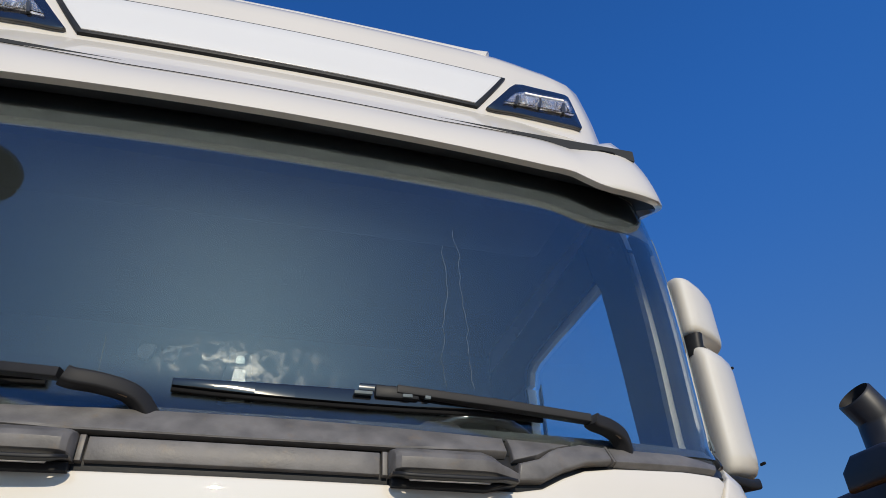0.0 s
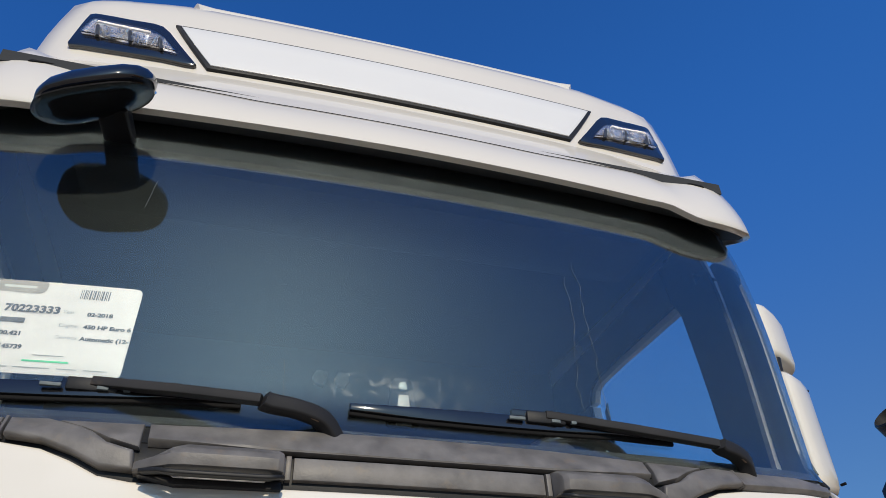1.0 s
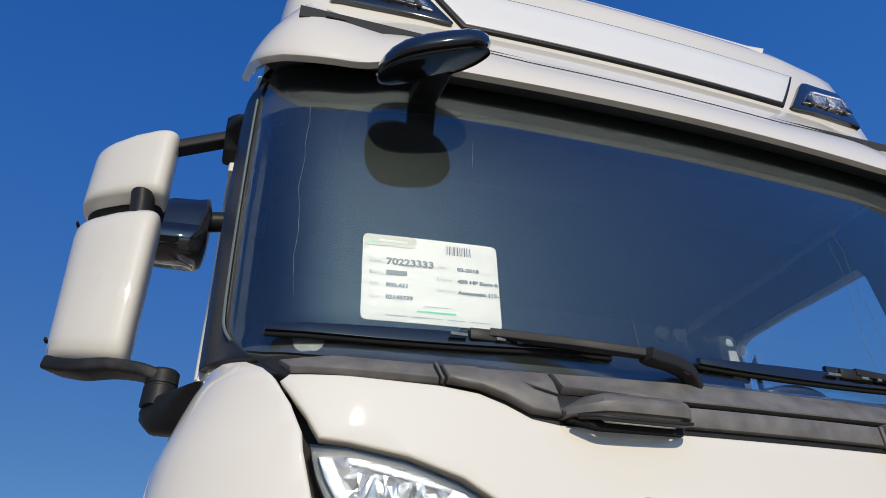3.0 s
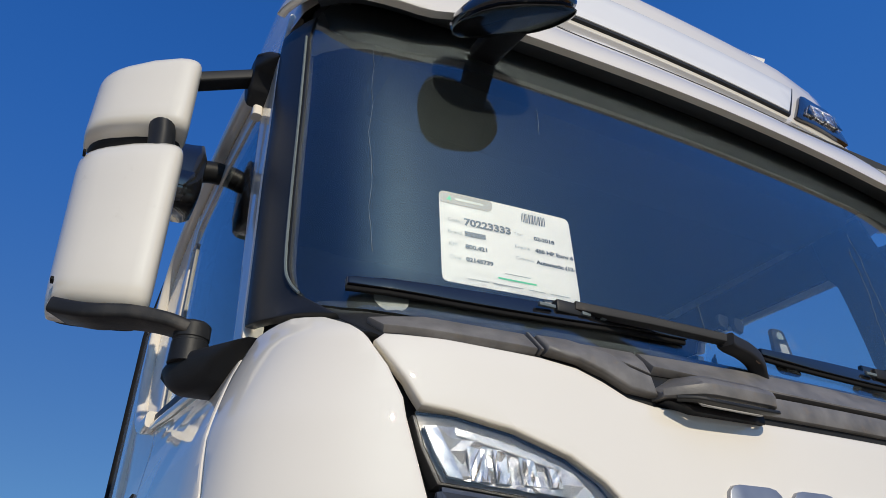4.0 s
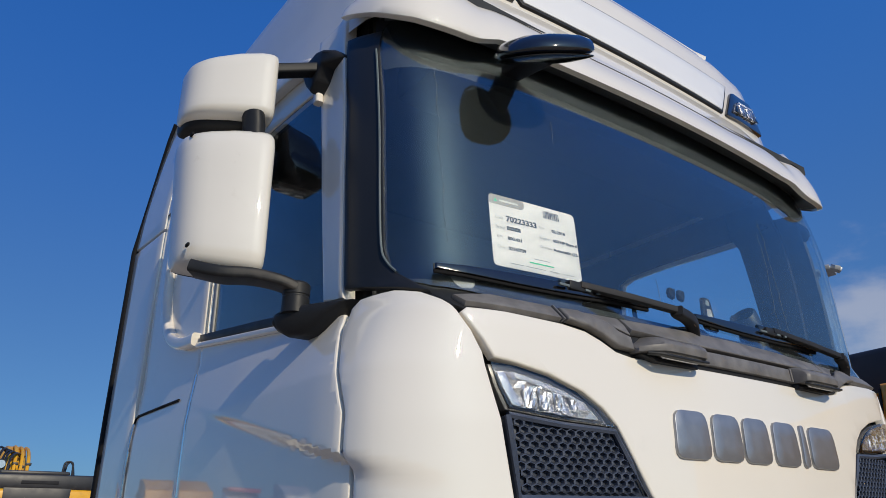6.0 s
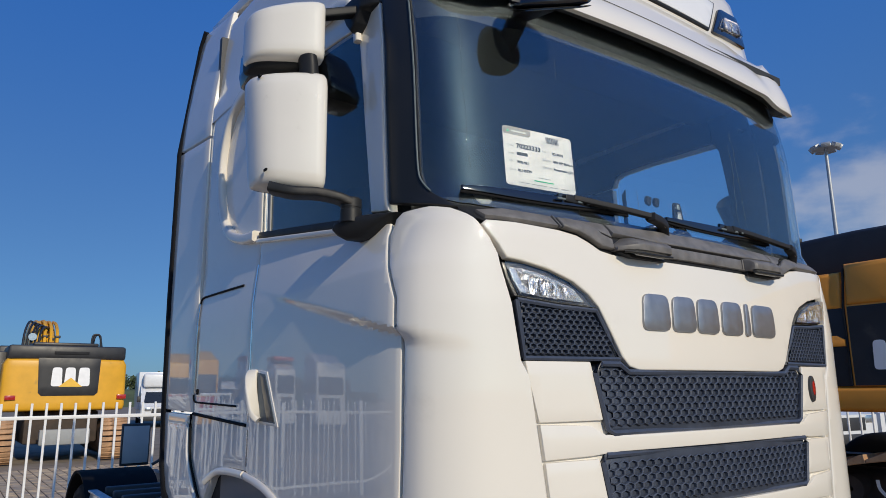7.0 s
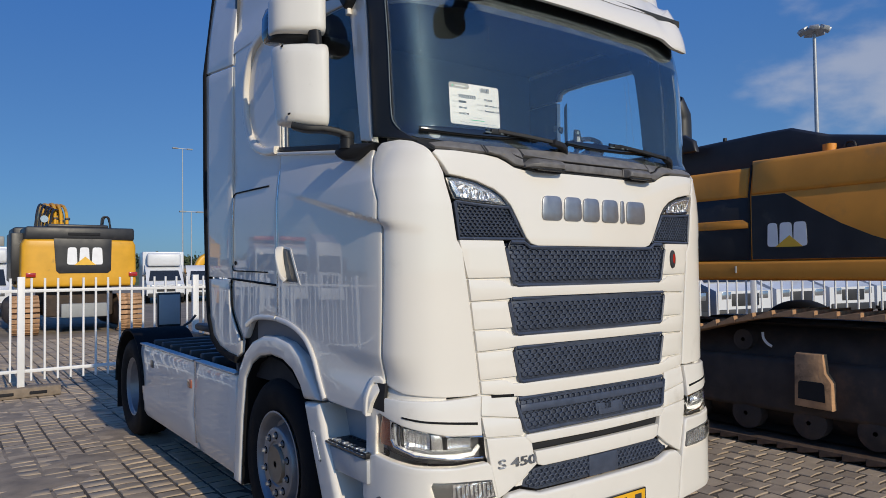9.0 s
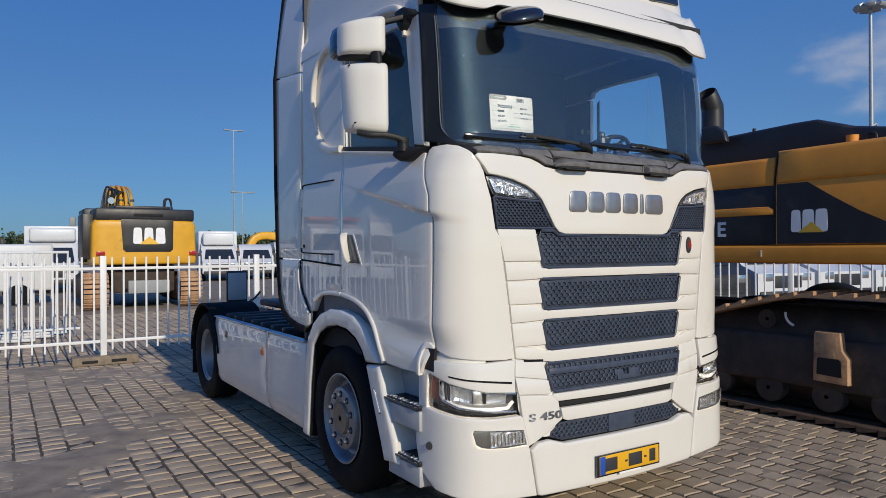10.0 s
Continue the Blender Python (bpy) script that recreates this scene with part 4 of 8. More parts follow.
part("bumper_bar", patch(bar + [(-u, v) for u, v in reversed(bar) if u > 0], raised(0.006), 0.03, 0.06, 0.005, 3), "paint2", truck)
slot = [(0.0, 0.812), (0.50, 0.814), (0.49, 0.784), (0.0, 0.784)]
sg = part("lower_slot", patch(slot + [(-u, v) for u, v in reversed(slot) if u > 0], raised(-0.015), 0.02, 0.06, 0.003), "void", truck)
tagged(part("honeycomb", hexes(slot + [(-u, v) for u, v in reversed(slot) if u > 0], raised(-0.002), 0.030, 0.6, 0.012, 0.006), "grille", sg), kind="stuff")
bar2 = [(0.0, 0.778), (0.49, 0.778), (0.475, 0.712), (0.44, 0.70), (0.0, 0.70)]
part("bumper_bar", patch(bar2 + [(-u, v) for u, v in reversed(bar2) if u > 0], raised(0.004), 0.03, 0.06, 0.005, 3), "paint2", truck)
low = [(0.0, 0.695), (0.43, 0.695), (0.49, 0.690), (0.555, 0.645), (0.565, 0.615), (0.47, 0.585), (0.0, 0.585)]
lowp = low + [(-u, v) for u, v in reversed(low) if u > 0]
lg = part("lower_grille", patch(lowp, raised(-0.011), 0.03, 0.06, 0.004), "grilleback", truck, "dark lower honeycomb grille")
tagged(part("honeycomb", hexes(lowp, raised(-0.003), 0.037, 0.64, 0.009, 0.0048), "grille", lg), kind="stuff")
part("sensor_cover", patch([(-0.115, 0.588), (0.115, 0.588), (0.115, 0.695), (-0.115, 0.695)], raised(0.003), 0.02, 0.06, 0.004, rounded=0.012), "grille", lg, "plain dark sensor cover")
apron = [(0.0, 0.285), (0.64, 0.292), (0.668, 0.30), (0.712, 0.56), (0.66, 0.598), (0.575, 0.604), (0.47, 0.575), (0.0, 0.575)]
part("bumper_apron", patch(apron + [(-u, v) for u, v in reversed(apron) if u > 0], raised(0.02), 0.04, 0.06, 0.014, 3), "paint2", truck)
part("vent_slit", patch([(-0.735, 1.066), (-0.60, 1.058), (-0.60, 1.072), (-0.735, 1.080)], raised(0.001), 0.004, 0.06, 0.0008), "seal", truck)
model = text_mesh("S 450", 0.062, Matrix.Translation((-0.722, -0.004, 0.727)) @ pose(0, 0, 0, 90, 0, -7), 0.0012, 0.004, width=0.232)
for v in model.vertices:
    v.co.y = skin(v.co.x, v.co.z).y - 0.008 - (0.004 if v.co.y < -0.012 else 0.0)
tagged(part("model_lettering", model, "brushed", truck, "grey S 450 model lettering", smooth=0), kind="stuff")
# number plate: yellow with dark bars in place of the characters
PX, PZ = 0.022, 0.402
pl = part("number_plate", box(PX - 0.275, PX + 0.275, -0.062, -0.046, PZ - 0.064, PZ + 0.066, 0.004), "gloss_black", truck, "yellow number plate with blue end field")
part("plate_face", box(PX - 0.26, PX + 0.26, -0.067, -0.060, PZ - 0.052, PZ + 0.060, 0.003), "plateyellow", pl)
part("plate_blue_field", box(PX - 0.258, PX - 0.213, -0.0685, -0.064, PZ - 0.050, PZ + 0.058, 0.001), "plateblue", pl)
for a, w in ((-0.165, 0.105), (-0.035, 0.022), (0.045, 0.120), (0.135, 0.022), (0.200, 0.055)):
    h = 0.078 if w > 0.03 else 0.012
    part("plate_bar", box(PX + a - w / 2, PX + a + w / 2, -0.0688, -0.064, PZ + 0.004 - h / 2, PZ + 0.004 + h / 2, 0.001), "ink", pl, "plain dark bar")
part("plate_caption", box(PX - 0.09, PX + 0.10, -0.0630, -0.060, PZ - 0.072, PZ - 0.060, 0.0005), "excwhite", pl, "plain pale bar")

# ---- windscreen, its black edge, cowl ----
UW = 1.235
SCREEN = [(0, 2.30), (0.9, 2.30), (1.10, 2.318), (1.20, 2.345), (UW, 2.42), (UW, 2.6), (UW, 2.95), (UW - 0.015, 3.12), (1.15, 3.185), (0, 3.185)]
scr = part("windscreen", patch(SCREEN + [(-u, v) for u, v in reversed(SCREEN) if u > 0], skin, 0.006, 0.06, 0.0), "screen", truck, "large tinted curved windscreen with dusty smears")
scr.visible_shadow = False
FRT = [(0, 3.024), (0.74, 3.022), (0.80, 3.012), (0.87, 2.994), (1.06, 2.988), (UW - 0.03, 2.984), (UW, 3.00), (UW, 3.20), (1.15, 3.225), (0, 3.225)]
part("screen_edge_band", patch(FRT + [(-u, v) for u, v in reversed(FRT) if u > 0], raised(-0.010), 0.004, 0.06, 0.0), "frit", truck, "black band along the windscreen's top")
FRB = [(0, 2.27), (1.10, 2.27), (1.17, 2.345), (1.0, 2.335), (0, 2.325)]
part("screen_edge_band", patch(FRB + [(-u, v) for u, v in reversed(FRB) if u > 0], raised(-0.010), 0.004, 0.06, 0.0), "frit", truck, "black band along the windscreen's foot")
for s in (1, -1):
    f = (lambda p: p) if s > 0 else mirror_poly
    e = [(1.105, 2.30), (1.30, 2.335), (us(0.342), 2.345), (us(0.346), 3.0), (us(0.346) - 0.01, 3.16), (1.20, 3.13), (1.222, 3.05), (1.222, 2.43), (1.205, 2.375)]
    def trim_face(u, z, d=0.0, s=s):
        q, edge = raised(0.004)(u, z, d), skin(s * us(0.52), z, d)
        k = min(1.0, max(0.0, (abs(u) - 1.25) / (us(0.346) - 1.25))) ** 1.5
        return Vector((q.x + (edge.x + s * 0.005 - q.x) * k, q.y, q.z))
    part("pillar_trim", patch(f(e), trim_face, 0.02, 0.03, 0.004), "pillarblack", truck, "black pillar trim")
    sl = bmesh.new()
    sweep(smooth_path([skin(s * u, z, -0.007) for u, z in ((1.185, 2.362), (1.212, 2.392), (1.229, 2.44), (1.231, 2.60), (1.231, 2.80), (1.231, 3.0), (1.229, 3.06))], 4), circ(0.0032, 6), sl)
    # the seal's glint is put into its grey colour
    part("screen_seal", sl, "trimdull", truck, "seal line, coloured pale for its glint")
# cowl strip with its two foot steps
COWL = [(0, 2.183), (0.30, 2.183), (0.51, 2.184), (0.565, 2.193), (0.615, 2.217), (0.665, 2.235), (0.74, 2.245), (0.92, 2.253), (1.035, 2.254), (1.065, 2.275), (1.12, 2.31), (1.0, 2.325), (0.6, 2.318), (0, 2.312)]
part("cowl", patch(COWL + [(-u, v) for u, v in reversed(COWL) if u > 0], raised(-0.008), 0.03, 0.06, 0.004), "plastic", truck, "weathered black plastic cowl")
part("cowl_strip", patch([(-0.497, 2.262), (-0.27, 2.253), (0, 2.251), (0.27, 2.253), (0.497, 2.262), (0.502, 2.300), (0.25, 2.307), (0, 2.309), (-0.25, 2.307), (-0.502, 2.300)], raised(0.006), 0.02, 0.05, 0.004, 2), "cowl", truck, "faded upper cowl strip")
part("cowl_flap", patch([(-0.243, 2.202), (0.243, 2.202), (0.243, 2.243), (-0.243, 2.243)], raised(0.006), 0.02, 0.05, 0.003, 2), "cowl", truck, "streaked centre flap of the cowl")
for s in (1, -1):
    f = (lambda p: p) if s > 0 else mirror_poly
    part("cowl_flap", patch(f([(0.247, 2.201), (0.257, 2.201), (0.257, 2.245), (0.247, 2.245)]), raised(0.007), 0.02, 0.05, 0.002), "cowl", truck)
    # curved side flap that runs from the step up to the cowl's outer field, with a raised shoulder
    part("cowl_flap", patch(f([(0.508, 2.204), (0.565, 2.208), (0.615, 2.232), (0.665, 2.249), (0.728, 2.257), (0.733, 2.290), (0.670, 2.292), (0.612, 2.276), (0.560, 2.252), (0.515, 2.240)]), raised(0.014), 0.024, 0.04, 0.006, 3), "cowl", truck)
    part("cowl_flap", patch(f([(0.508, 2.247), (0.560, 2.260), (0.607, 2.283), (0.655, 2.299), (0.511, 2.300)]), raised(0.005), 0.02, 0.05, 0.003), "cowl", truck)
    part("cowl_flap", patch(f([(0.744, 2.260), (0.92, 2.266), (1.03, 2.268), (1.055, 2.288), (0.95, 2.304), (0.749, 2.299)]), raised(0.006), 0.02, 0.05, 0.004, 2), "cowl", truck)
    part("cowl_flap", patch(f([(0.734, 2.258), (0.740, 2.258), (0.745, 2.300), (0.739, 2.300)]), raised(0.009), 0.02, 0.05, 0.001), "cowl", truck)
    # a foot step that stands out of the cowl: a bowed shell with a grip slot over a thin lower lip
    sec = [(0.085, 2.268), (0.010, 2.252), (-0.018, 2.243), (-0.034, 2.232), (-0.039, 2.222), (-0.037, 2.203), (-0.026, 2.199), (0.040, 2.199)]
    rings = []
    for x, k, dz in ((0.258, 0.72, -0.004), (0.263, 0.90, 0.0), (0.272, 0.98, 0.0), (0.290, 1.0, 0.0), (0.425, 1.0, 0.0), (0.448, 0.95, -0.008), (0.480, 0.74, -0.026), (0.508, 0.50, -0.034)):
        rings.append([Vector((s * x, 0.05 + (y - 0.05) * k, 2.199 + (z - 2.199) * (0.35 + 0.65 * k) + (dz if z > 2.23 else 0) * 0.5)) for y, z in sec])
    stp = part("cleaning_step", bevelled(blob(rings), 0.004), "cowl", truck, "black plastic foot step on the cowl", smooth=35)
    lip = smooth_path([(s * 0.268, -0.018, 2.196), (s * 0.275, -0.030, 2.192), (s * 0.300, -0.034, 2.189), (s * 0.430, -0.034, 2.189), (s * 0.462, -0.026, 2.193), (s * 0.490, -0.006, 2.196)], 4)
    part("step_lip", sweep(lip, rsec(0.020, 0.007)), "plastic", stp)
    # added strip: a lit surface inside the slot, put in as pale colour
    part("step_slot", patch(f([(0.292, 2.187), (0.440, 2.187), (0.456, 2.199), (0.282, 2.199)]), lambda x, z, d=0.0: Vector((x, -0.016 + d, z)), 0.004, 0.05, 0.001), "steppanel", stp, "pale strip added for a lit surface in the step's grip slot")
    part("step_base", patch(f([(0.262, 2.181), (0.440, 2.181), (0.500, 2.194), (0.262, 2.196)]), lambda x, z, d=0.0: Vector((x, 0.004 + d, z)), 0.05, 0.05, 0.003), "plastic", stp)


def wiper(pivot, elbow, joint, tip0, tip1):
    """A wiper: pivot, bent arm and a long blade with its spoiler."""
    p, e, j = Vector(pivot), Vector(elbow), Vector(joint)
    base = part("wiper", sweep(smooth_path([p + Vector((0, 0.012, -0.020)), p.lerp(e, 0.22) + Vector((0, -0.002, 0.010)), p.lerp(e, 0.55) + Vector((0, -0.004, 0.010)), e.lerp(p, 0.10), e], 4), rsec(0.036, 0.030, 0.2)), "wiper", truck, "black windscreen wiper")
    part("arm", sweep([e.lerp(j, 0.012), e.lerp(j, 0.5) + Vector((0, 0, 0.002)), j], rsec(0.024, 0.018, 0.12)), "wiper", base)
    part("arm_tip", sweep([e.lerp(j, 0.97), e.lerp(j, 1.18) + Vector((0, 0.004, -0.004))], rsec(0.012, 0.018)), "gloss_black", base)
    a0, a1 = Vector(tip0), Vector(tip1)
    n = 10
    top, low = [], []
    for k in range(n + 1):
        q = k / n
        c = a0.lerp(a1, q)
        hh = 0.005 + 0.011 * math.sin(math.pi * min(1.0, q * 1.15)) ** 0.8 if q < 0.87 else 0.010
        top.append((c.x, c.z + 0.010 + 0.004 * math.sin(math.pi * q)))
        low.append((c.x, c.z - hh))
    cx = lambda x, z, d=0.0: Vector((x, skin(x, z).y - 0.020 + d, z))
    part("blade", patch(low + top[::-1], cx, 0.014, 0.08, 0.003), "gloss_black", base, "long flat wiper blade")
    part("blade_rubber", sweep([Vector((x, skin(x, z).y - 0.008, z - 0.004)) for x, z in low], rsec(0.010, 0.010)), "rubber", base)
    part("blade_clip", box(j.x - 0.045, j.x + 0.045, j.y - 0.010, j.y + 0.010, j.z - 0.020, j.z + 0.006, 0.004), "plastic", base)
    for q, w in ((-0.075, 0.012), (-0.058, 0.007), (0.020, 0.010), (0.062, 0.006)):      # bright edges of the joint
        c = j + Vector((q, -0.010, -0.014))
        part("clip_edge", box(c.x - w, c.x + w, c.y - 0.004, c.y + 0.004, c.z - 0.004, c.z + 0.003, 0.001), "trimdull", base)
    part("worn_patch", sweep([e.lerp(p, 0.30) + Vector((0, -0.0165, 0.006)), e.lerp(p, 0.72) + Vector((0, -0.0165, 0.006))], rsec(0.004, 0.016)), "wornbrown", base, "rubbed brown patch")
    bt = bmesh.new()
    bmesh.ops.create_icosphere(bt, subdivisions=2, radius=0.016, matrix=Matrix.Translation(Vector(pivot) + Vector((0, 0.014, -0.022))))
    part("pivot_cap", bt, "plastic", base)


wiper((-0.160, 0.062, 2.312), (-0.310, 0.016, 2.347), (-0.62, 0.092, 2.384), (-1.060, 0.150, 2.362), (-0.35, 0.060, 2.372))
wiper((0.800, 0.092, 2.306), (0.705, 0.060, 2.354), (0.286, 0.072, 2.390), (-0.139, 0.084, 2.370), (0.61, 0.078, 2.374))

# ---- roof, visor, light box ----
def roof():
    bm = bmesh.new()
    levels = [(3.215, 0.0), (3.30, 0.0), (3.38, 0.0), (3.46, 0.0), (3.54, 0.0), (3.62, 0.005), (3.70, 0.01), (3.76, 0.015), (3.80, 0.02), (3.84, 0.02), (3.88, 0.022), (3.92, 0.025)]
    n = 36
    rings = []
    for z, k in levels:
        ring = []
        for i in range(2 * n + 1):
            u = UB * (i - n) / n
            p = skin(u, z, 0.0)
            p.z = z + k * max(0.0, p.y - 0.25) * 1.0
            ring.append(p)
        rings.append(ring)
    top = rings[-1]
    for q, dz in ((0.94, 0.012), (0.85, 0.024), (0.7, 0.034), (0.45, 0.042), (0.2, 0.046)):
        ring = []
        for p in top:
            c = Vector((0, 1.45, 0))
            ring.append(Vector((p.x * q, c.y + (p.y - c.y) * (0.5 + 0.5 * q) if p.y > 1.45 else c.y + (p.y - c.y) * (0.35 + 0.65 * q), 3.92 + 0.025 * max(0.0, (p.y - 0.25)) + dz)))
        rings.append(ring)
    vs = [[bm.verts.new(p) for p in r] for r in rings]
    for a, b in zip(vs, vs[1:]):
        for i in range(2 * n):
            bm.faces.new((a[i], a[i + 1], b[i + 1], b[i]))
    bm.faces.new(vs[-1])
    bm.faces.new([r[0] for r in vs] + [r[-1] for r in reversed(vs)])
    return bm


part("roof", roof(), "paint", truck, smooth=50)


def visor_point(u, v, d=0.0):
    """v runs 0 at the lip to 1 at the seam with the roof."""
    a = abs(u)
    lip = lerp_table([(0.0, 3.140), (0.80, 3.137), (0.84, 3.131), (0.90, 3.104), (0.96, 3.090), (1.06, 3.088), (1.13, 3.106), (1.20, 3.142), (1.28, 3.186), (1.36, 3.222), (1.40, 3.235)], a)
    topz = 3.278 + 0.025 * min(1.0, max(0.0, (a - 0.42) / 0.45)) + 0.118 * min(1.0, max(0.0, (a - 0.87) / 0.25)) - 0.05 * max(0.0, a - 1.20) / 0.2
    z = lip + (topz - lip) * v
    base = skin_point(u, 3.2, 0.160)
    k = min(1.0, max(0.0, (a - 0.72) / 0.36))
    k = k * k * (3 - 2 * k)
    lean = (0.055 + 0.055 * k) * max(0.0, v) ** 1.7      # the ends round back towards the roof
    out = 0.050 + 0.024 * k - 0.030 * min(1.0, max(0.0, (a - 1.10) / 0.18)) - lean
    e = 0.01
    t = skin_point(u + e, 3.2, 0.160) - skin_point(u - e, 3.2, 0.160)
    nn = Vector((t.y, -t.x, 0)).normalized()
    p = Vector((base.x, base.y, z)) + nn * (out - d)
    return p


UV = us(0.36)
VIS = [(-UV, 0.0), (UV, 0.0), (UV, 0.92), (UV - 0.05, 1.0), (-UV + 0.05, 1.0), (-UV, 0.92)]
vis = part("sun_visor", patch(VIS, visor_point, 0.022, (0.04, 0.12), 0.008, 3), "paint", truck, "cream-white moulded visor over the windscreen", smooth=50)


def above_visor():
    """Roof front between the visor seam and the light box."""
    bm = bmesh.new()
    n = 44
    rows = []
    for j, (zz, blend) in enumerate(((0.0, 0.0), (0.15, 0.15), (0.5, 0.5), (0.8, 0.8), (1.0, 1.0))):
        row = []
        for i in range(n + 1):
            u = -UV + 2 * UV * i / n
            a = visor_point(u, 1.0, 0.004)
            b = skin(u, 3.45 if abs(u) < 1.0 else 3.45 - 0.05 * (abs(u) - 1.0) / 0.4, -0.003)
            row.append(bm.verts.new(Vector((a.x + (b.x - a.x) * blend, a.y + (b.y - a.y) * blend, a.z + (b.z - a.z) * zz))))
        rows.append(row)
    for p, q in zip(rows, rows[1:]):
        for i in range(n):
            bm.faces.new((p[i], p[i + 1], q[i + 1], q[i]))
    return bm


part("roof_front", above_visor(), "paint", truck, smooth=50)
part("visor_seam", sweep([visor_point(-0.865 + 1.73 * k / 40, 0.992, -0.0002) for k in range(41)], circ(0.0016, 6)), "seal", truck, "thin seam above the visor")
# sheet under the visor, coloured dark to carry the shade there
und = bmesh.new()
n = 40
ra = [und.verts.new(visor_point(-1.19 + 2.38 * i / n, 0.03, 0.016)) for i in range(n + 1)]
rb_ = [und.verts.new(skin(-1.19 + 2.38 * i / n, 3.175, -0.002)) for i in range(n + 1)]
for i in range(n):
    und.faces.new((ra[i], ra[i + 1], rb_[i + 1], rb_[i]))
part("visor_underside", und, "underside", truck, "visor underside, its shade put into the grey")
for s in (1, -1):
    f = (lambda p: p) if s > 0 else mirror_poly
    part("visor_slot", patch(f([(0.872, 0.990), (1.034, 0.690), (1.030, 0.750), (0.864, 1.060)]), lambda u, v, d=0.0: visor_point(u, v, d - 0.004), 0.008, (0.05, 0.3), 0.001), "seal", vis, "narrow dark slot")

# illuminated-sign box on the roof front (unlit, blank)
BOX = [(0.595, 3.474), (0.732, 3.682), (-0.732, 3.682), (-0.595, 3.474)]
lb = part("light_box", patch(BOX, raised(0.012), 0.04, 0.06, 0.006), "plastic", truck, "blank white light box with a black frame")
INB = [(0.586, 3.486), (0.708, 3.669), (-0.708, 3.669), (-0.586, 3.486)]
part("sign_face", patch(INB, raised(0.0155), 0.006, 0.06, 0.001), "sign", lb)
for s in (1, -1):
    f = (lambda p: p) if s > 0 else mirror_poly
    RL = [(0.626, 3.481), (0.640, 3.500), (0.735, 3.625), (0.765, 3.655), (0.800, 3.668), (1.018, 3.696), (1.036, 3.690), (1.044, 3.524), (1.038, 3.514), (0.85, 3.494), (0.66, 3.474), (0.632, 3.474)]
    rl = part("roof_lamp", patch(f(RL), raised(0.016), 0.04, 0.05, 0.006), "gloss_black", truck, "angular roof lamp in a black frame")
    RI = [(0.692, 3.514), (0.745, 3.577), (0.775, 3.602), (0.800, 3.612), (0.994, 3.645), (1.003, 3.640), (1.018, 3.575), (1.010, 3.567)]
    part("reflector", facets(f(RI), raised(0.0175), (0.03, 0.022), 0.002, 7), "lampgrey", rl, smooth=0)
    part("light_strip", patch(f([(0.795, 3.600), (0.985, 3.632), (0.984, 3.640), (0.796, 3.609)]), raised(0.021), 0.004, 0.03, 0.001), "lightguide", rl, "row of small light diodes")
    part("lamp_bezel", patch(f([(0.985, 3.632), (0.996, 3.632), (1.008, 3.580), (0.998, 3.580)]), raised(0.021), 0.004, 0.03, 0.001), "reflector", rl)
    rbm = bmesh.new()
    for u, z, w, h in ((0.905, 3.592, 0.052, 0.013), (0.905, 3.562, 0.034, 0.012), (0.800, 3.566, 0.048, 0.013), (0.795, 3.540, 0.036, 0.012)):
        for k in range(7):
            q = -1 + 2 * k / 6
            sweep([skin(s * (u + q * w * 0.9), z - h * (1 - 0.5 * q * q), -0.021), skin(s * (u + q * w), z + h * (1 - 0.6 * q * q), -0.020 - 0.003 * (k % 2))], rsec(w * 0.30, 0.004), rbm)
    tagged(part("lamp_bowls", rbm, "reflector", rl), kind="stuff")
    dk = bmesh.new()
    for u, z in ((0.852, 3.570), (0.965, 3.585), (0.745, 3.545)):
        sweep([skin(s * (u - 0.006), z - 0.03, -0.022), skin(s * (u + 0.010), z + 0.026, -0.022)], circ(0.006, 6), dk)
    tagged(part("lamp_dividers", dk, "lampdark", rl), kind="stuff")
    lz = part("lens", patch(f(RI), raised(0.027), 0.003, 0.05, 0.001), "lens", rl)
    lz.visible_shadow = False
# spoiler lip on top of the roof
part("roof_lip", sweep([skin(u, z, 0.012) for u, z in ((-0.70, 3.86), (-0.64, 3.885), (-0.3, 3.89), (0, 3.89), (0.3, 3.89), (0.64, 3.885), (0.70, 3.86))], rsec(0.05, 0.05)), "paint", truck)

# ---- cab sides ----
def zb(y):
    return 2.272 + 0.128 * (y - 0.29)


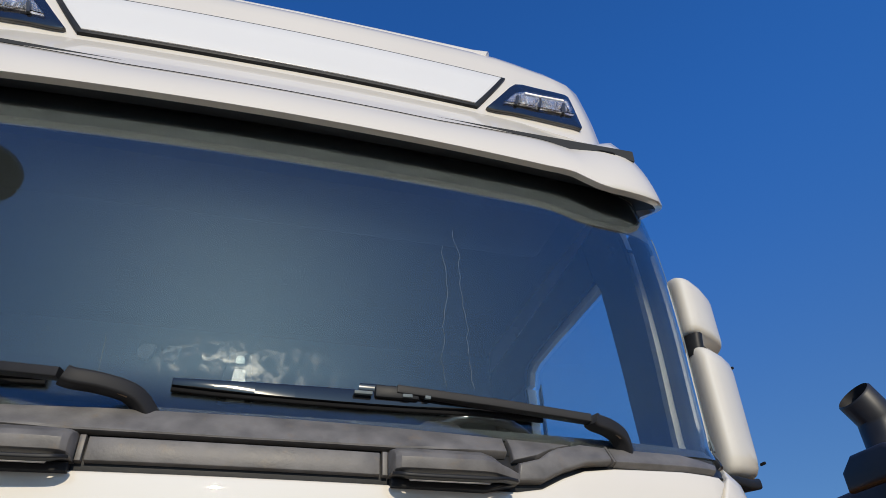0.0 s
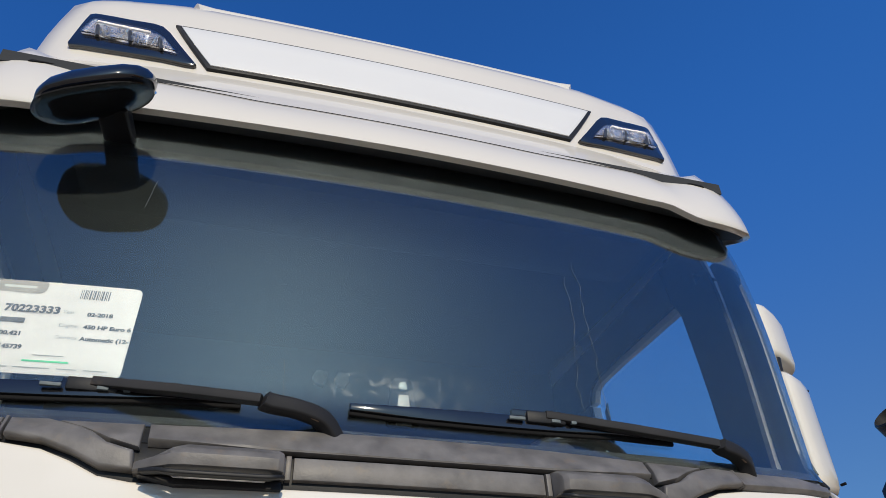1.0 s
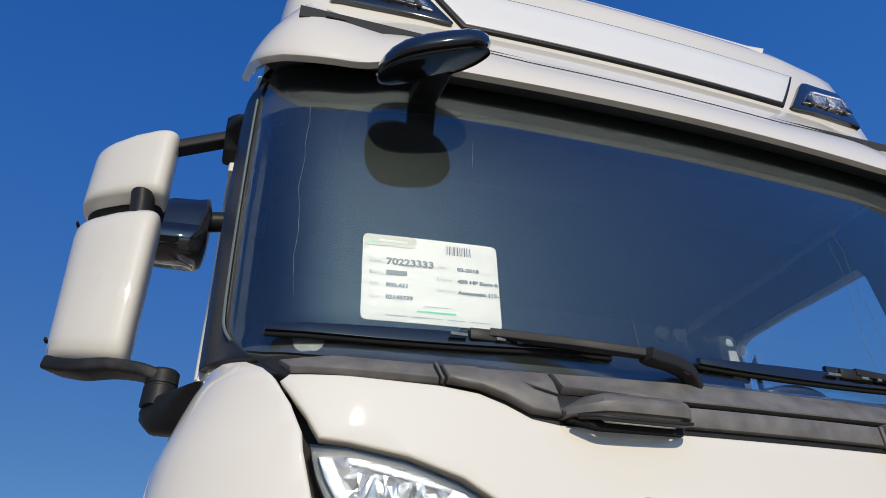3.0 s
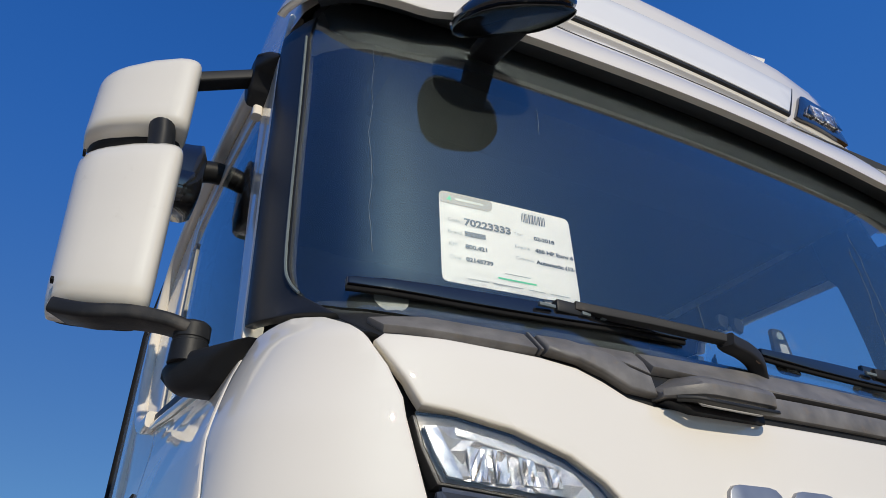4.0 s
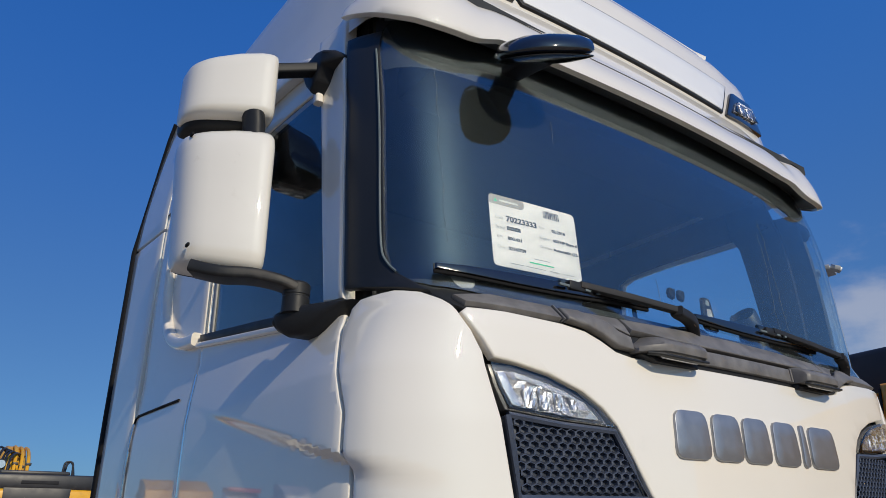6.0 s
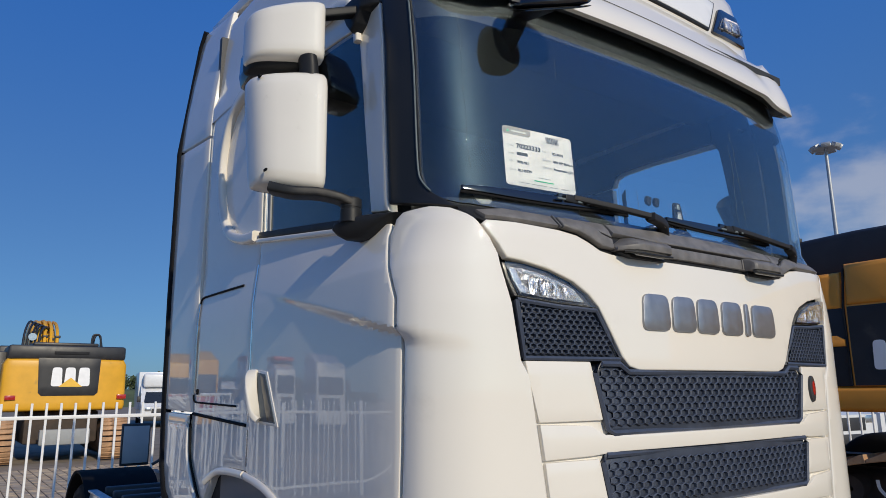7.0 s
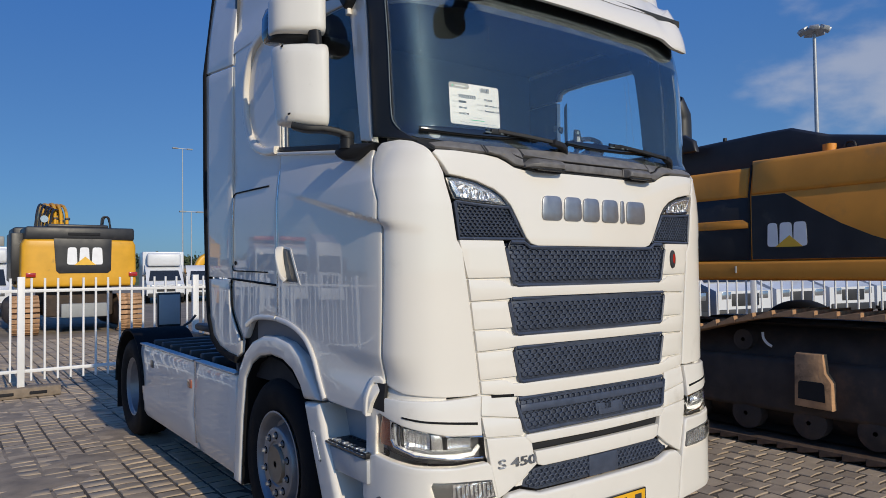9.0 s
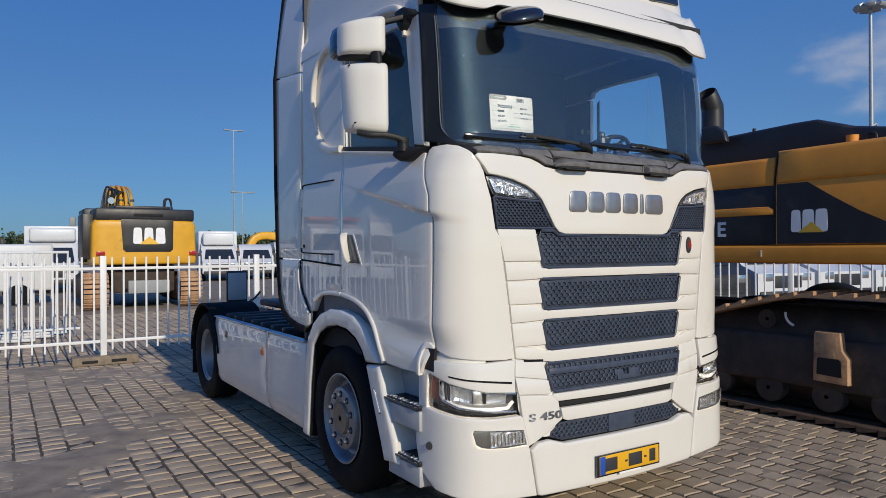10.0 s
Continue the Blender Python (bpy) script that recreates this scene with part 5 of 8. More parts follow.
def side_items(s):
    """All parts of one side of the cab; s is -1 for the side seen most."""
    def P(*pts):
        out = [(us(y), z) for y, z in pts]
        return out if s > 0 else mirror_poly(out)
    def flared(h):
        """The side skin with the lower door's outward sweep below its soft fold."""
        def at(u, z, d=0.0):
            p = raised(h)(u, z, d)
            k = min(1.0, max(0.0, (1.225 + 0.14 * (p.y - 0.25) - z) / 0.17)) * min(1.0, max(0.0, (p.y - 0.24) / 0.10))
            p.x += s * 0.036 * k * k * (3 - 2 * k)
            return p
        return at
    door = part("door", patch(P((0.365, 1.005), (0.55, 1.002), (0.73, 1.012), (0.775, 1.03), (0.84, 1.13), (0.92, 1.245), (1.05, 1.335), (1.22, 1.392), (1.428, 1.418), (1.428, 2.0), (1.428, zb(1.428)), (0.9, zb(0.9)), (0.36, zb(0.36)), (0.36, 2.235), (0.274, 2.02), (0.274, 1.6), (0.287, 1.14)),
                              flared(0.0), 0.04, (0.028, 0.009), 0.006, 2), "paint", truck, "white cab door with a shoulder crease", smooth=24)
    # grip laid flat; grey and dark patches put in the recess's shade
    part("handle_recess", patch(P((1.095, 1.612), (1.335, 1.622), (1.385, 1.842), (1.225, 1.826)), raised(0.004), 0.010, 0.05, 0.003), "mirrorwhite", door)
    part("handle_void", patch(P((1.118, 1.624), (1.320, 1.632), (1.368, 1.830), (1.236, 1.815)), raised(0.0055), 0.004, 0.05, 0.001), "trimdull", door)
    part("handle_shade", patch(P((1.128, 1.632), (1.20, 1.634), (1.29, 1.815), (1.24, 1.805)), raised(0.0075), 0.003, 0.05, 0.001), "lampdark", door)
    part("door_handle", sweep(smooth_path([skin(s * us(1.270), 1.634, -0.012), skin(s * us(1.285), 1.66, -0.026), skin(s * us(1.315), 1.74, -0.032), skin(s * us(1.338), 1.805, -0.026), skin(s * us(1.350), 1.828, -0.012)], 4), rsec(0.050, 0.026)), "mirrorwhite", door, "upright white door grip")
    # belt rail and window
    part("belt_trim", patch(P((0.44, zb(0.44)), (1.43, zb(1.43)), (1.43, zb(1.43) + 0.028), (0.44, zb(0.44) + 0.034)), raised(0.010), 0.03, 0.08, 0.006), "plastic", door, "black window sill trim")
    win = part("side_window", patch(P((0.49, 2.29), (1.40, 2.42), (1.40, 3.04), (1.385, 3.09), (1.33, 3.105), (1.10, 3.105), (0.60, 3.085), (0.56, 3.06)), raised(-0.012), 0.006, 0.08, 0.0), "window", door, "dark tinted side window")
    win.visible_shadow = False
    part("window_divider", patch(P((1.345, 2.40), (1.375, 2.404), (1.375, 2.99), (1.345, 3.02)), raised(-0.006), 0.008, 0.08, 0.002), "trimlight", door)
    # pillar beside the windscreen, frame above, panel behind
    def flush(u, z, d=0.0):
        q, edge = skin(u, z, d), skin(s * us(0.52), z, d)
        k = min(1.0, max(0.0, (0.56 - q.y) / 0.06))
        flat_x = edge.x + s * 0.03 * max(0.0, 0.52 - q.y)
        return Vector((q.x + (flat_x - q.x) * k, q.y, q.z))
    part("front_pillar", patch(P((0.352, 2.325), (0.485, 2.345), (0.56, 3.05), (0.60, 3.10), (0.62, 3.30), (0.358, 3.30)), flush, 0.04, 0.03, 0.006), "paint", truck)
    part("window_frame", patch(P((0.60, 3.088), (1.10, 3.108), (1.335, 3.108), (1.392, 3.093), (1.412, 3.045), (1.46, 3.045), (1.46, 3.32), (0.60, 3.32)), raised(-0.006), 0.03, 0.06, 0.006), "paint", truck)
    part("rear_quarter", patch(P((1.435, 1.42), (1.62, 1.42), (1.77, 1.405), (1.87, 1.355), (1.955, 1.255), (1.99, 1.245), (2.075, 1.325), (2.165, 1.43), (2.187, 1.55), (2.19, 3.36), (1.465, 3.36), (1.465, 3.04), (1.425, 3.03), (1.435, 2.42)), raised(-0.003), 0.04, 0.06, 0.008), "paint", truck)
    # dark linings inside
    for po in (((0.30, 2.30), (0.49, 2.335), (0.565, 3.05), (0.60, 3.105), (0.605, 3.28), (0.30, 3.28)), ((0.61, 3.11), (1.10, 3.125), (1.34, 3.122), (1.40, 3.10), (1.425, 3.04), (2.15, 3.04), (2.15, 3.28), (0.61, 3.28)), ((1.425, 1.5), (2.15, 1.5), (2.15, 3.03), (1.425, 3.03)), ((0.30, 1.5), (1.42, 1.5), (1.42, 2.40), (0.30, 2.27))):
        part("cab_lining", patch(P(*po), raised(-0.047), 0.015, 0.08, 0.0), "lining", truck)
    # locker door outline: dark gaps with a bright lip beside the upright one
    def seam(pts, r, material, lift=0.0005, name="locker_gap"):
        path = smooth_path([skin(s * us(y), z, lift) for y, z in pts], 3) if len(pts) > 2 else [skin(s * us(pts[0][0] + (pts[1][0] - pts[0][0]) * k / 8), pts[0][1] + (pts[1][1] - pts[0][1]) * k / 8, lift) for k in range(9)]
        part(name, sweep(path, circ(r, 6)), material, truck)
    seam(((1.575, 2.224), (2.13, 2.230)), 0.0055, "seal")
    seam(((2.13, 2.230), (2.165, 2.222), (2.178, 2.196)), 0.0055, "seal")
    seam(((2.178, 2.20), (2.182, 1.735)), 0.0045, "seal")
    seam(((2.172, 2.20), (2.176, 1.735)), 0.0045, "chrome", -0.002, "locker_reveal")
    seam(((2.182, 1.735), (2.170, 1.706), (2.13, 1.698)), 0.0050, "seal")
    seam(((2.13, 1.698), (1.575, 1.685)), 0.0050, "seal")
    part("locker_lock", cyl(skin(s * us(2.12), 1.75, 0.002), skin(s * us(2.12), 1.75, -0.004), 0.014, n=14), "seal", truck)
    seam(((1.45, 1.607), (2.17, 1.642)), 0.0075, "seal", 0.0, "quarter_gap")
    seam(((1.437, 2.30), (1.437, 1.62)), 0.0035, "chrome", 0.003, "door_gap_reveal")
    seam(((1.437, 1.59), (1.437, 1.44)), 0.0030, "chrome", 0.003, "door_gap_reveal")
    seam(((2.196, 1.64), (2.196, 1.55), (2.172, 1.425), (2.08, 1.318), (1.995, 1.238)), 0.0065, "seal", -0.002, "quarter_gap")
    # rolled edge of the panels over the wheel arch, split at the door gap
    def roll(pts, name):
        path = smooth_path([flared(0.004)(s * us(y), z) for y, z in pts], 4)
        part(name, sweep(path, [(0.017 * math.cos(a), 0.012 * math.sin(a)) for a in [2 * math.pi * k / 12 for k in range(12)]], up=Vector((s, 0, 0))), "paint", truck, smooth=60)
    roll(((0.770, 1.018), (0.835, 1.118), (0.915, 1.230), (1.045, 1.320), (1.22, 1.378), (1.426, 1.404)), "door_edge_roll")
    roll(((1.446, 1.405), (1.62, 1.406), (1.76, 1.392), (1.855, 1.345)), "quarter_edge_roll")
    # moulded surround that runs round the side glazing
    ring = smooth_path([skin(s * us(y), z, -0.012) for y, z in ((1.45, 2.432), (1.62, 2.448), (1.80, 2.52), (1.90, 2.66), (1.935, 2.85), (1.90, 3.02), (1.80, 3.15), (1.55, 3.22), (1.1, 3.235), (0.72, 3.215), (0.575, 3.15), (0.552, 3.08), (0.548, 3.01))], 5)
    part("window_surround", sweep(ring, rsec(0.05, 0.042), up=Vector((s, 0, 0)), scales=[1.0 if k < len(ring) - 12 else 0.60 for k in range(len(ring))]), "paint", truck, "white moulding round the side window", smooth=50)
    part("belt_moulding", sweep([skin(s * us(y), zb(y) - 0.012, -0.006) for y in (0.55, 0.8, 1.1, 1.44)], rsec(0.024, 0.02)), "paint", door)
    # side air deflector behind the cab
    def dfl(a, z, d=0.0):
        x = lerp_table([(0.9, 1.245), (1.2, 1.252), (3.2, 1.235), (3.4, 1.22), (3.7, 1.18), (4.0, 1.13)], z) + 0.012 * (a - 2.2)
        return Vector((s * (x - d), a, z))
    pieces = [((2.206, 1.635), (2.206, 1.55), (2.183, 1.42), (2.09, 1.31), (2.005, 1.228), (2.03, 1.150), (2.10, 1.112), (2.25, 1.122), (2.42, 1.155), (2.56, 1.225), (2.64, 1.36), (2.69, 1.643)), ((2.206, 1.648), (2.695, 1.656), (2.745, 2.3), (2.77, 3.19), (2.206, 3.13)), ((2.206, 3.145), (2.77, 3.205), (2.80, 3.96), (2.74, 4.03), (2.206, 3.93))]
    lipp = smooth_path([dfl(y, z, -0.004) for y, z in ((2.222, 1.63), (2.222, 1.55), (2.20, 1.425), (2.105, 1.315), (2.022, 1.232))], 4)
    part("deflector_lip", sweep(lipp, circ(0.009, 8)), "paint", truck)
    for po in pieces:
        part("side_deflector", patch(list(po) if s > 0 else list(reversed(po)), dfl, 0.03, 0.1, 0.008), "paint", truck, "white air deflector behind the cab")
    edge = [dfl(y, z, 0.01) for y, z in ((2.10, 1.098), (2.25, 1.108), (2.43, 1.142), (2.575, 1.215), (2.655, 1.355), (2.70, 1.64), (2.757, 2.3), (2.785, 3.2), (2.815, 3.96), (2.75, 4.045))]
    part("deflector_rubber", sweep(edge, rsec(0.055, 0.05), up=Vector((s, 0, 0))), "rubber", truck, "black rubber trailing edge")
    part("roof_fin", patch([(1.9, 3.96), (2.80, 4.07), (2.84, 4.14), (2.1, 4.06)] if s > 0 else [(2.1, 4.06), (2.84, 4.14), (2.80, 4.07), (1.9, 3.96)], lambda a, z, d=0.0: Vector((s * (1.08 - d), a, z)), 0.05, 0.3, 0.01), "paint", truck)
    # wheel arch flare
    def flat(y, z, d=0.0):
        return Vector((s * (1.262 - d), y, z))
    oy = [(2.155, 0.27), (2.10, 0.80), (2.035, 1.05), (1.93, 1.165), (1.80, 1.245), (1.62, 1.292), (1.42, 1.300), (1.22, 1.276), (1.07, 1.215), (0.96, 1.13), (0.885, 1.055), (0.843, 0.995)]
    iy = [(2.02, 0.27), (1.965, 0.72), (1.905, 1.00), (1.80, 1.105), (1.68, 1.155), (1.50, 1.178), (1.32, 1.165), (1.18, 1.118), (1.08, 1.045), (1.03, 0.978)]
    po = oy + iy[::-1]
    part("wheel_arch", patch(po if s > 0 else po[::-1], flat, 0.16, 0.06, 0.032, 4), "paint", truck, "white wheel arch flare", smooth=60)
    lo = [(0.836, 0.985), (0.775, 0.82), (0.71, 0.69), (0.645, 0.56), (0.60, 0.42), (0.775, 0.40), (0.83, 0.53), (0.905, 0.69), (0.965, 0.83), (1.025, 0.968)]
    part("arch_leg", patch(lo if s > 0 else lo[::-1], flat, 0.16, 0.06, 0.028, 4), "paint2", truck, "lower leg of the wheel arch", smooth=60)
    gapf = [(0.66, 0.985), (0.76, 1.03), (0.83, 1.13), (0.91, 1.24), (1.04, 1.33), (1.22, 1.39), (1.43, 1.412), (1.62, 1.414), (1.76, 1.40), (1.80, 1.385), (1.80, 1.20), (1.5, 1.25), (1.2, 1.22), (1.0, 1.1), (0.87, 0.98)]
    part("arch_filler", patch(P(*gapf), raised(-0.030), 0.012, 0.06, 0.0), "archgrey", truck, "dark grey filler between door and arch")
    part("arch_gap", patch(P((1.80, 1.20), (1.80, 1.385), (1.87, 1.345), (1.955, 1.245), (2.0, 1.16), (1.93, 1.10)), raised(-0.040), 0.012, 0.06, 0.0), "void", truck)
    pill = [(0.802, 0.700), (0.815, 0.690), (0.832, 0.692), (0.843, 0.705), (0.902, 0.808), (0.905, 0.822), (0.892, 0.830), (0.876, 0.824), (0.866, 0.812)]
    rim_ = [(0.85 + (y - 0.85) * 1.16, 0.76 + (z - 0.76) * 1.07) for y, z in pill]
    part("marker_edge", patch(rim_ if s > 0 else rim_[::-1], lambda y, z, d=0.0: flat(y, z, d - 0.003), 0.006, 0.03, 0.001), "trimdull", truck)
    part("arch_reflector", patch(pill if s > 0 else pill[::-1], lambda y, z, d=0.0: flat(y, z, d - 0.006), 0.012, 0.03, 0.004, 2), "sign", truck, "small pale marker on the arch")
    # dark liner inside the arch
    arcs = [(1.47 + (y - 1.47) * 0.985, 0.6 + (z - 0.6) * 0.985) for y, z in [(2.02, 0.27)] + iy + [(0.90, 0.69), (0.79, 0.42)]]
    bm = bmesh.new()
    ro = [[bm.verts.new(Vector((s * x, y, z))) for y, z in arcs] for x in (1.252, 0.55)]
    for i in range(len(arcs) - 1):
        bm.faces.new((ro[0][i], ro[0][i + 1], ro[1][i + 1], ro[1][i]))
    bm.faces.new([bm.verts.new(Vector((s * 0.6, y, z))) for y, z in ((0.7, 0.3), (2.2, 0.3), (2.2, 1.35), (0.7, 1.35))])
    part("arch_liner", bm, "liner", truck)
    # entry steps
    bx = lambda a, b, c, d, e, g, bev=0.006: box(min(s * a, s * b), max(s * a, s * b), c, d, e, g, bev)
    part("step_box", bx(0.90, 1.105, 0.33, 0.90, 0.30, 1.02, 0.012), "steppanel", truck, "light grey panel behind the entry steps")
    for z, y1 in ((0.812, 0.765), (0.49, 0.75)):
        stp = part("entry_step", bx(0.98, 1.240, 0.37, y1, z - 0.028, z, 0.006), "plastic", truck, "black serrated entry step")
        for k in range(9):      # worn metal teeth along the tread's outer edge
            yy = 0.395 + (y1 - 0.425) * k / 8
            part("step_tooth", bx(1.205, 1.238, yy - 0.012, yy + 0.012, z - 0.002, z + 0.007 + 0.003 * (k % 2), 0.003), "alu" if k % 3 else "chrome", stp)
        tm = bmesh.new()
        for k in range(9):
            for q in range(2):
                cyl((s * (1.06 + 0.07 * q), 0.40 + 0.040 * k, z - 0.002), (s * (1.06 + 0.07 * q), 0.40 + 0.040 * k, z + 0.006), 0.011, 0.007, 8, tm)
        tagged(part("step_studs", tm, "plastic", stp), kind="stuff")
        part("step_edge", sweep([(s * 1.242, 0.375, z - 0.012), (s * 1.242, y1, z - 0.012)], rsec(0.026, 0.012)), "gloss_black", stp)
        part("step_riser", bx(1.10, 1.236, 0.37, y1, z - 0.150, z - 0.032, 0.010), "steppanel", stp, "light grey fascia under the tread")
    # black raised patch: the shade of the recess behind the door foot
    dv = P((0.270, 1.150), (0.350, 1.160), (0.360, 1.03), (0.27, 1.02))
    part("corner_recess", patch(dv, raised(0.014), 0.02, 0.06, 0.004), "void", truck)
    part("door_foot", patch(P((0.285, 1.166), (0.310, 1.184), (0.352, 1.182), (0.372, 1.160), (0.398, 1.00), (0.368, 0.992), (0.350, 1.135), (0.338, 1.152), (0.285, 1.150)), flared(0.010), 0.03, 0.02, 0.005, 3), "paint2", truck)


side_items(-1)
side_items(1)
part("cab_back", box(-1.2, 1.2, 2.20, 2.24, 1.0, 3.75), "chassis", truck)
part("cab_floor", box(-1.14, 1.14, 0.25, 2.2, 1.15, 1.25), "interior", truck)

# ---- mirrors ----
def mirror_head(s, z0, z1, x0, x1, y0, depth, taper=0.0, top_drop=0.0, foot_rise=0.0, slope=0.62):
    """A mirror housing as rings: a rounded shell towards the front, flat behind, its outer end swept back."""
    rings = []
    levels = (0.0, 0.02, 0.06, 0.13, 0.25, 0.4, 0.6, 0.75, 0.87, 0.94, 0.98, 1.0)
    for t in levels:
        edge = min(t, 1 - t) / 0.13
        e = 1.0 if edge >= 1 else (1 - (1 - edge) ** 2.4) ** 0.5
        e = 0.55 + 0.45 * e
        inn, outx = x0, x1 - taper * (1 - t)
        cx, hw = (inn + outx) / 2, (outx - inn) / 2
        ring = []
        for k in range(32):
            a = 2 * math.pi * k / 32
            ca, sa = math.cos(a), math.sin(a)
            px = cx + (hw - 0.016 * (1 - e)) * math.copysign(abs(ca) ** 0.42, ca)
            q = min(1.0, max(0.0, (px - x0) / (x1 - x0)))
            py = (-depth * e if sa > 0 else 0.03) * abs(sa) ** 0.48 + slope * (px - x0) * (0.45 + 0.55 * q)
            zz = z0 + (z1 - z0) * t - top_drop * t * q ** 1.6 + foot_rise * (1 - t) * q ** 2.0
            ring.append(Vector((s * px, y0 + py, zz)))
        rings.append(ring)
    return rings


for s in (-1, 1):
    low = part("mirror", blob(mirror_head(s, 2.392, 2.812, 1.342, 1.562, 0.582, 0.105, 0.022, 0.008, 0.036)), "mirrorwhite", truck, "cream-white main mirror housing on black arms", smooth=50)
    part("mirror_back", blob(mirror_head(s, 2.402, 2.804, 1.350, 1.545, 0.625, 0.03, 0.020, 0.008, 0.034)), "plastic", low)
    part("mirror_glass", blob(mirror_head(s, 2.43, 2.78, 1.365, 1.530, 0.640, 0.002, 0.018, 0.008, 0.03)), "mirror", low)
    up = part("wide_angle_mirror", blob(mirror_head(s, 2.864, 3.090, 1.345, 1.568, 0.600, 0.095, 0.0, 0.042, 0.008, 0.58)), "mirrorwhite", truck, "cream-white upper mirror housing", smooth=50)
    part("mirror_back", blob(mirror_head(s, 2.846, 3.080, 1.352, 1.556, 0.640, 0.075, 0.0, 0.042, 0.008, 0.58)), "plastic", up)
    part("mirror_glass", blob(mirror_head(s, 2.89, 3.06, 1.365, 1.54, 0.672, 0.002, 0.0, 0.04, 0.008, 0.58)), "mirror", up)
    for x, y, z, o in ((1.548, 0.640, 2.79, low), (1.530, 0.600, 2.452, low)):
        part("paint_chip", box(s * x - 0.003, s * x + 0.003, y - 0.034, y - 0.012, z - 0.004, z + 0.004, 0.001), "seal", o)
    part("mirror_post", blob([[Vector((s * (1.395 + 0.030 * math.cos(a) - k), 0.560 + 0.045 * math.sin(a), z)) for a in [2 * math.pi * q / 18 for q in range(18)]] for z, k in ((2.795, 0.0), (2.84, -0.003), (2.872, -0.008))]), "plastic", truck, smooth=50)
    # lower arm: a broad blade under the housing that narrows into an upright knuckle
    arm = smooth_path([(s * 1.500, 0.600, 2.400), (s * 1.440, 0.560, 2.384), (s * 1.370, 0.535, 2.386), (s * 1.305, 0.512, 2.376), (s * 1.262, 0.502, 2.362)], 5)
    part("lower_arm", sweep(arm, rsec(0.090, 0.036, 0.28), scales=[0.9 - 0.12 * k / (len(arm) - 1) for k in range(len(arm))]), "plastic", truck, "black lower mirror arm", smooth=40)
    part("arm_knuckle", lathe([(0.0, 0.0), (0.0, 0.030), (0.006, 0.036), (0.034, 0.036), (0.036, 0.034), (0.040, 0.034), (0.042, 0.036), (0.085, 0.037), (0.085, 0.0)], (0, 0, 0), 24), "plastic", truck, smooth=40).matrix_basis = Matrix.Translation((s * 1.256, 0.502, 2.380)) @ pose(0, 0, 0, 0, -90, 0)
    fp = [(0.345, 2.312), (0.400, 2.282), (0.450, 2.252), (0.485, 2.241), (0.535, 2.241), (0.562, 2.257), (0.574, 2.280), (0.558, 2.302), (0.46, 2.314)]
    part("arm_foot", patch(fp if s > 0 else fp[::-1], lambda y, z, d=0.0: Vector((s * (1.294 - 0.62 * max(0.0, 0.52 - y) - 0.75 * max(0.0, 2.280 - z) - d), y, z)), 0.12, 0.035, 0.012, 2), "plastic", truck, "black mirror foot on the door corner", smooth=40)
    part("upper_arm", sweep([(s * 1.42, 0.600, 3.040), (s * 1.345, 0.585, 3.066), (s * 1.212, 0.560, 3.112)], rsec(0.046, 0.032, 0.2)), "plastic", truck, "black upper mirror arm")
    bp_ = [(0.435, 3.105), (0.475, 3.140), (0.555, 3.172), (0.640, 3.172), (0.660, 3.140), (0.625, 3.080), (0.585, 3.036), (0.545, 3.062), (0.515, 3.098)]
    part("arm_bracket", patch(bp_ if s > 0 else bp_[::-1], lambda y, z, d=0.0: Vector((s * (1.228 - 0.05 * max(0.0, 0.5 - y) / 0.06 - d), y, z)), 0.10, 0.04, 0.012, 3), "plastic", truck, smooth=45)
    if s > 0:      # the driver's mirrors are swung a little further out
        low.location = up.location = (0.028, 0, 0.012)
        continue
    # kerb mirror over the passenger window
    def kring(t, r, dx=0.0, dy=0.0):
        return [Vector((s * (1.345 + dx + 0.098 * r * math.copysign(abs(math.cos(a)) ** 0.36, math.cos(a)) + 0.012 * t), 1.090 + dy + 0.084 * r * math.copysign(abs(math.sin(a)) ** 0.36, math.sin(a)) - 0.03 * t, 3.190 - 0.235 * t - 0.35 * 0.088 * r * math.cos(a) * (1 - t))) for a in [2 * math.pi * k / 18 for k in range(18)]]
    kmo = part("kerb_mirror", blob([kring(*q) for q in ((0, 0.50), (0.05, 0.80), (0.3, 0.97), (0.75, 1.0), (0.95, 0.93), (1.0, 0.80))]), "gloss_black", truck, "black kerb mirror above the side window", smooth=50)
    part("mirror_glass", blob([kring(t, r, 0.006, -0.010) for t, r in ((0.5, 0.55), (0.56, 0.9), (0.75, 0.98), (0.93, 0.84), (0.99, 0.6))]), "mirrordark", kmo, smooth=60)
    part("mirror_arm", sweep(smooth_path([(s * 1.175, 1.10, 3.150), (s * 1.225, 1.095, 3.150), (s * 1.30, 1.090, 3.13)], 4), circ(0.036, 12)), "plastic", kmo)
# front mirror above the screen, on its bracket, and its holder seen through the glass
def front_mirror_ring(t, grow=1.0, top=0.054, low=0.030, dz=0.0):
    """One upright ring of the front mirror, t from -1 (outer end) to 1 (inner end)."""
    r = max(0.16, (1 - abs(t) ** 3.4) ** 0.5) * grow
    out = []
    for k in range(22):
        a = 2 * math.pi * k / 22
        ca, sa = math.cos(a), math.sin(a)
        y = 0.098 * r * math.copysign(abs(ca) ** 0.7, ca) * (1 - 0.12 * t)
        z = (top if sa > 0 else low) * r * math.copysign(abs(sa) ** 0.85, sa)
        out.append(Vector((-0.765 + 0.123 * t, 0.012 - 0.038 * t + y, 3.038 + 0.030 * t + z + 0.42 * y + dz)))
    return out


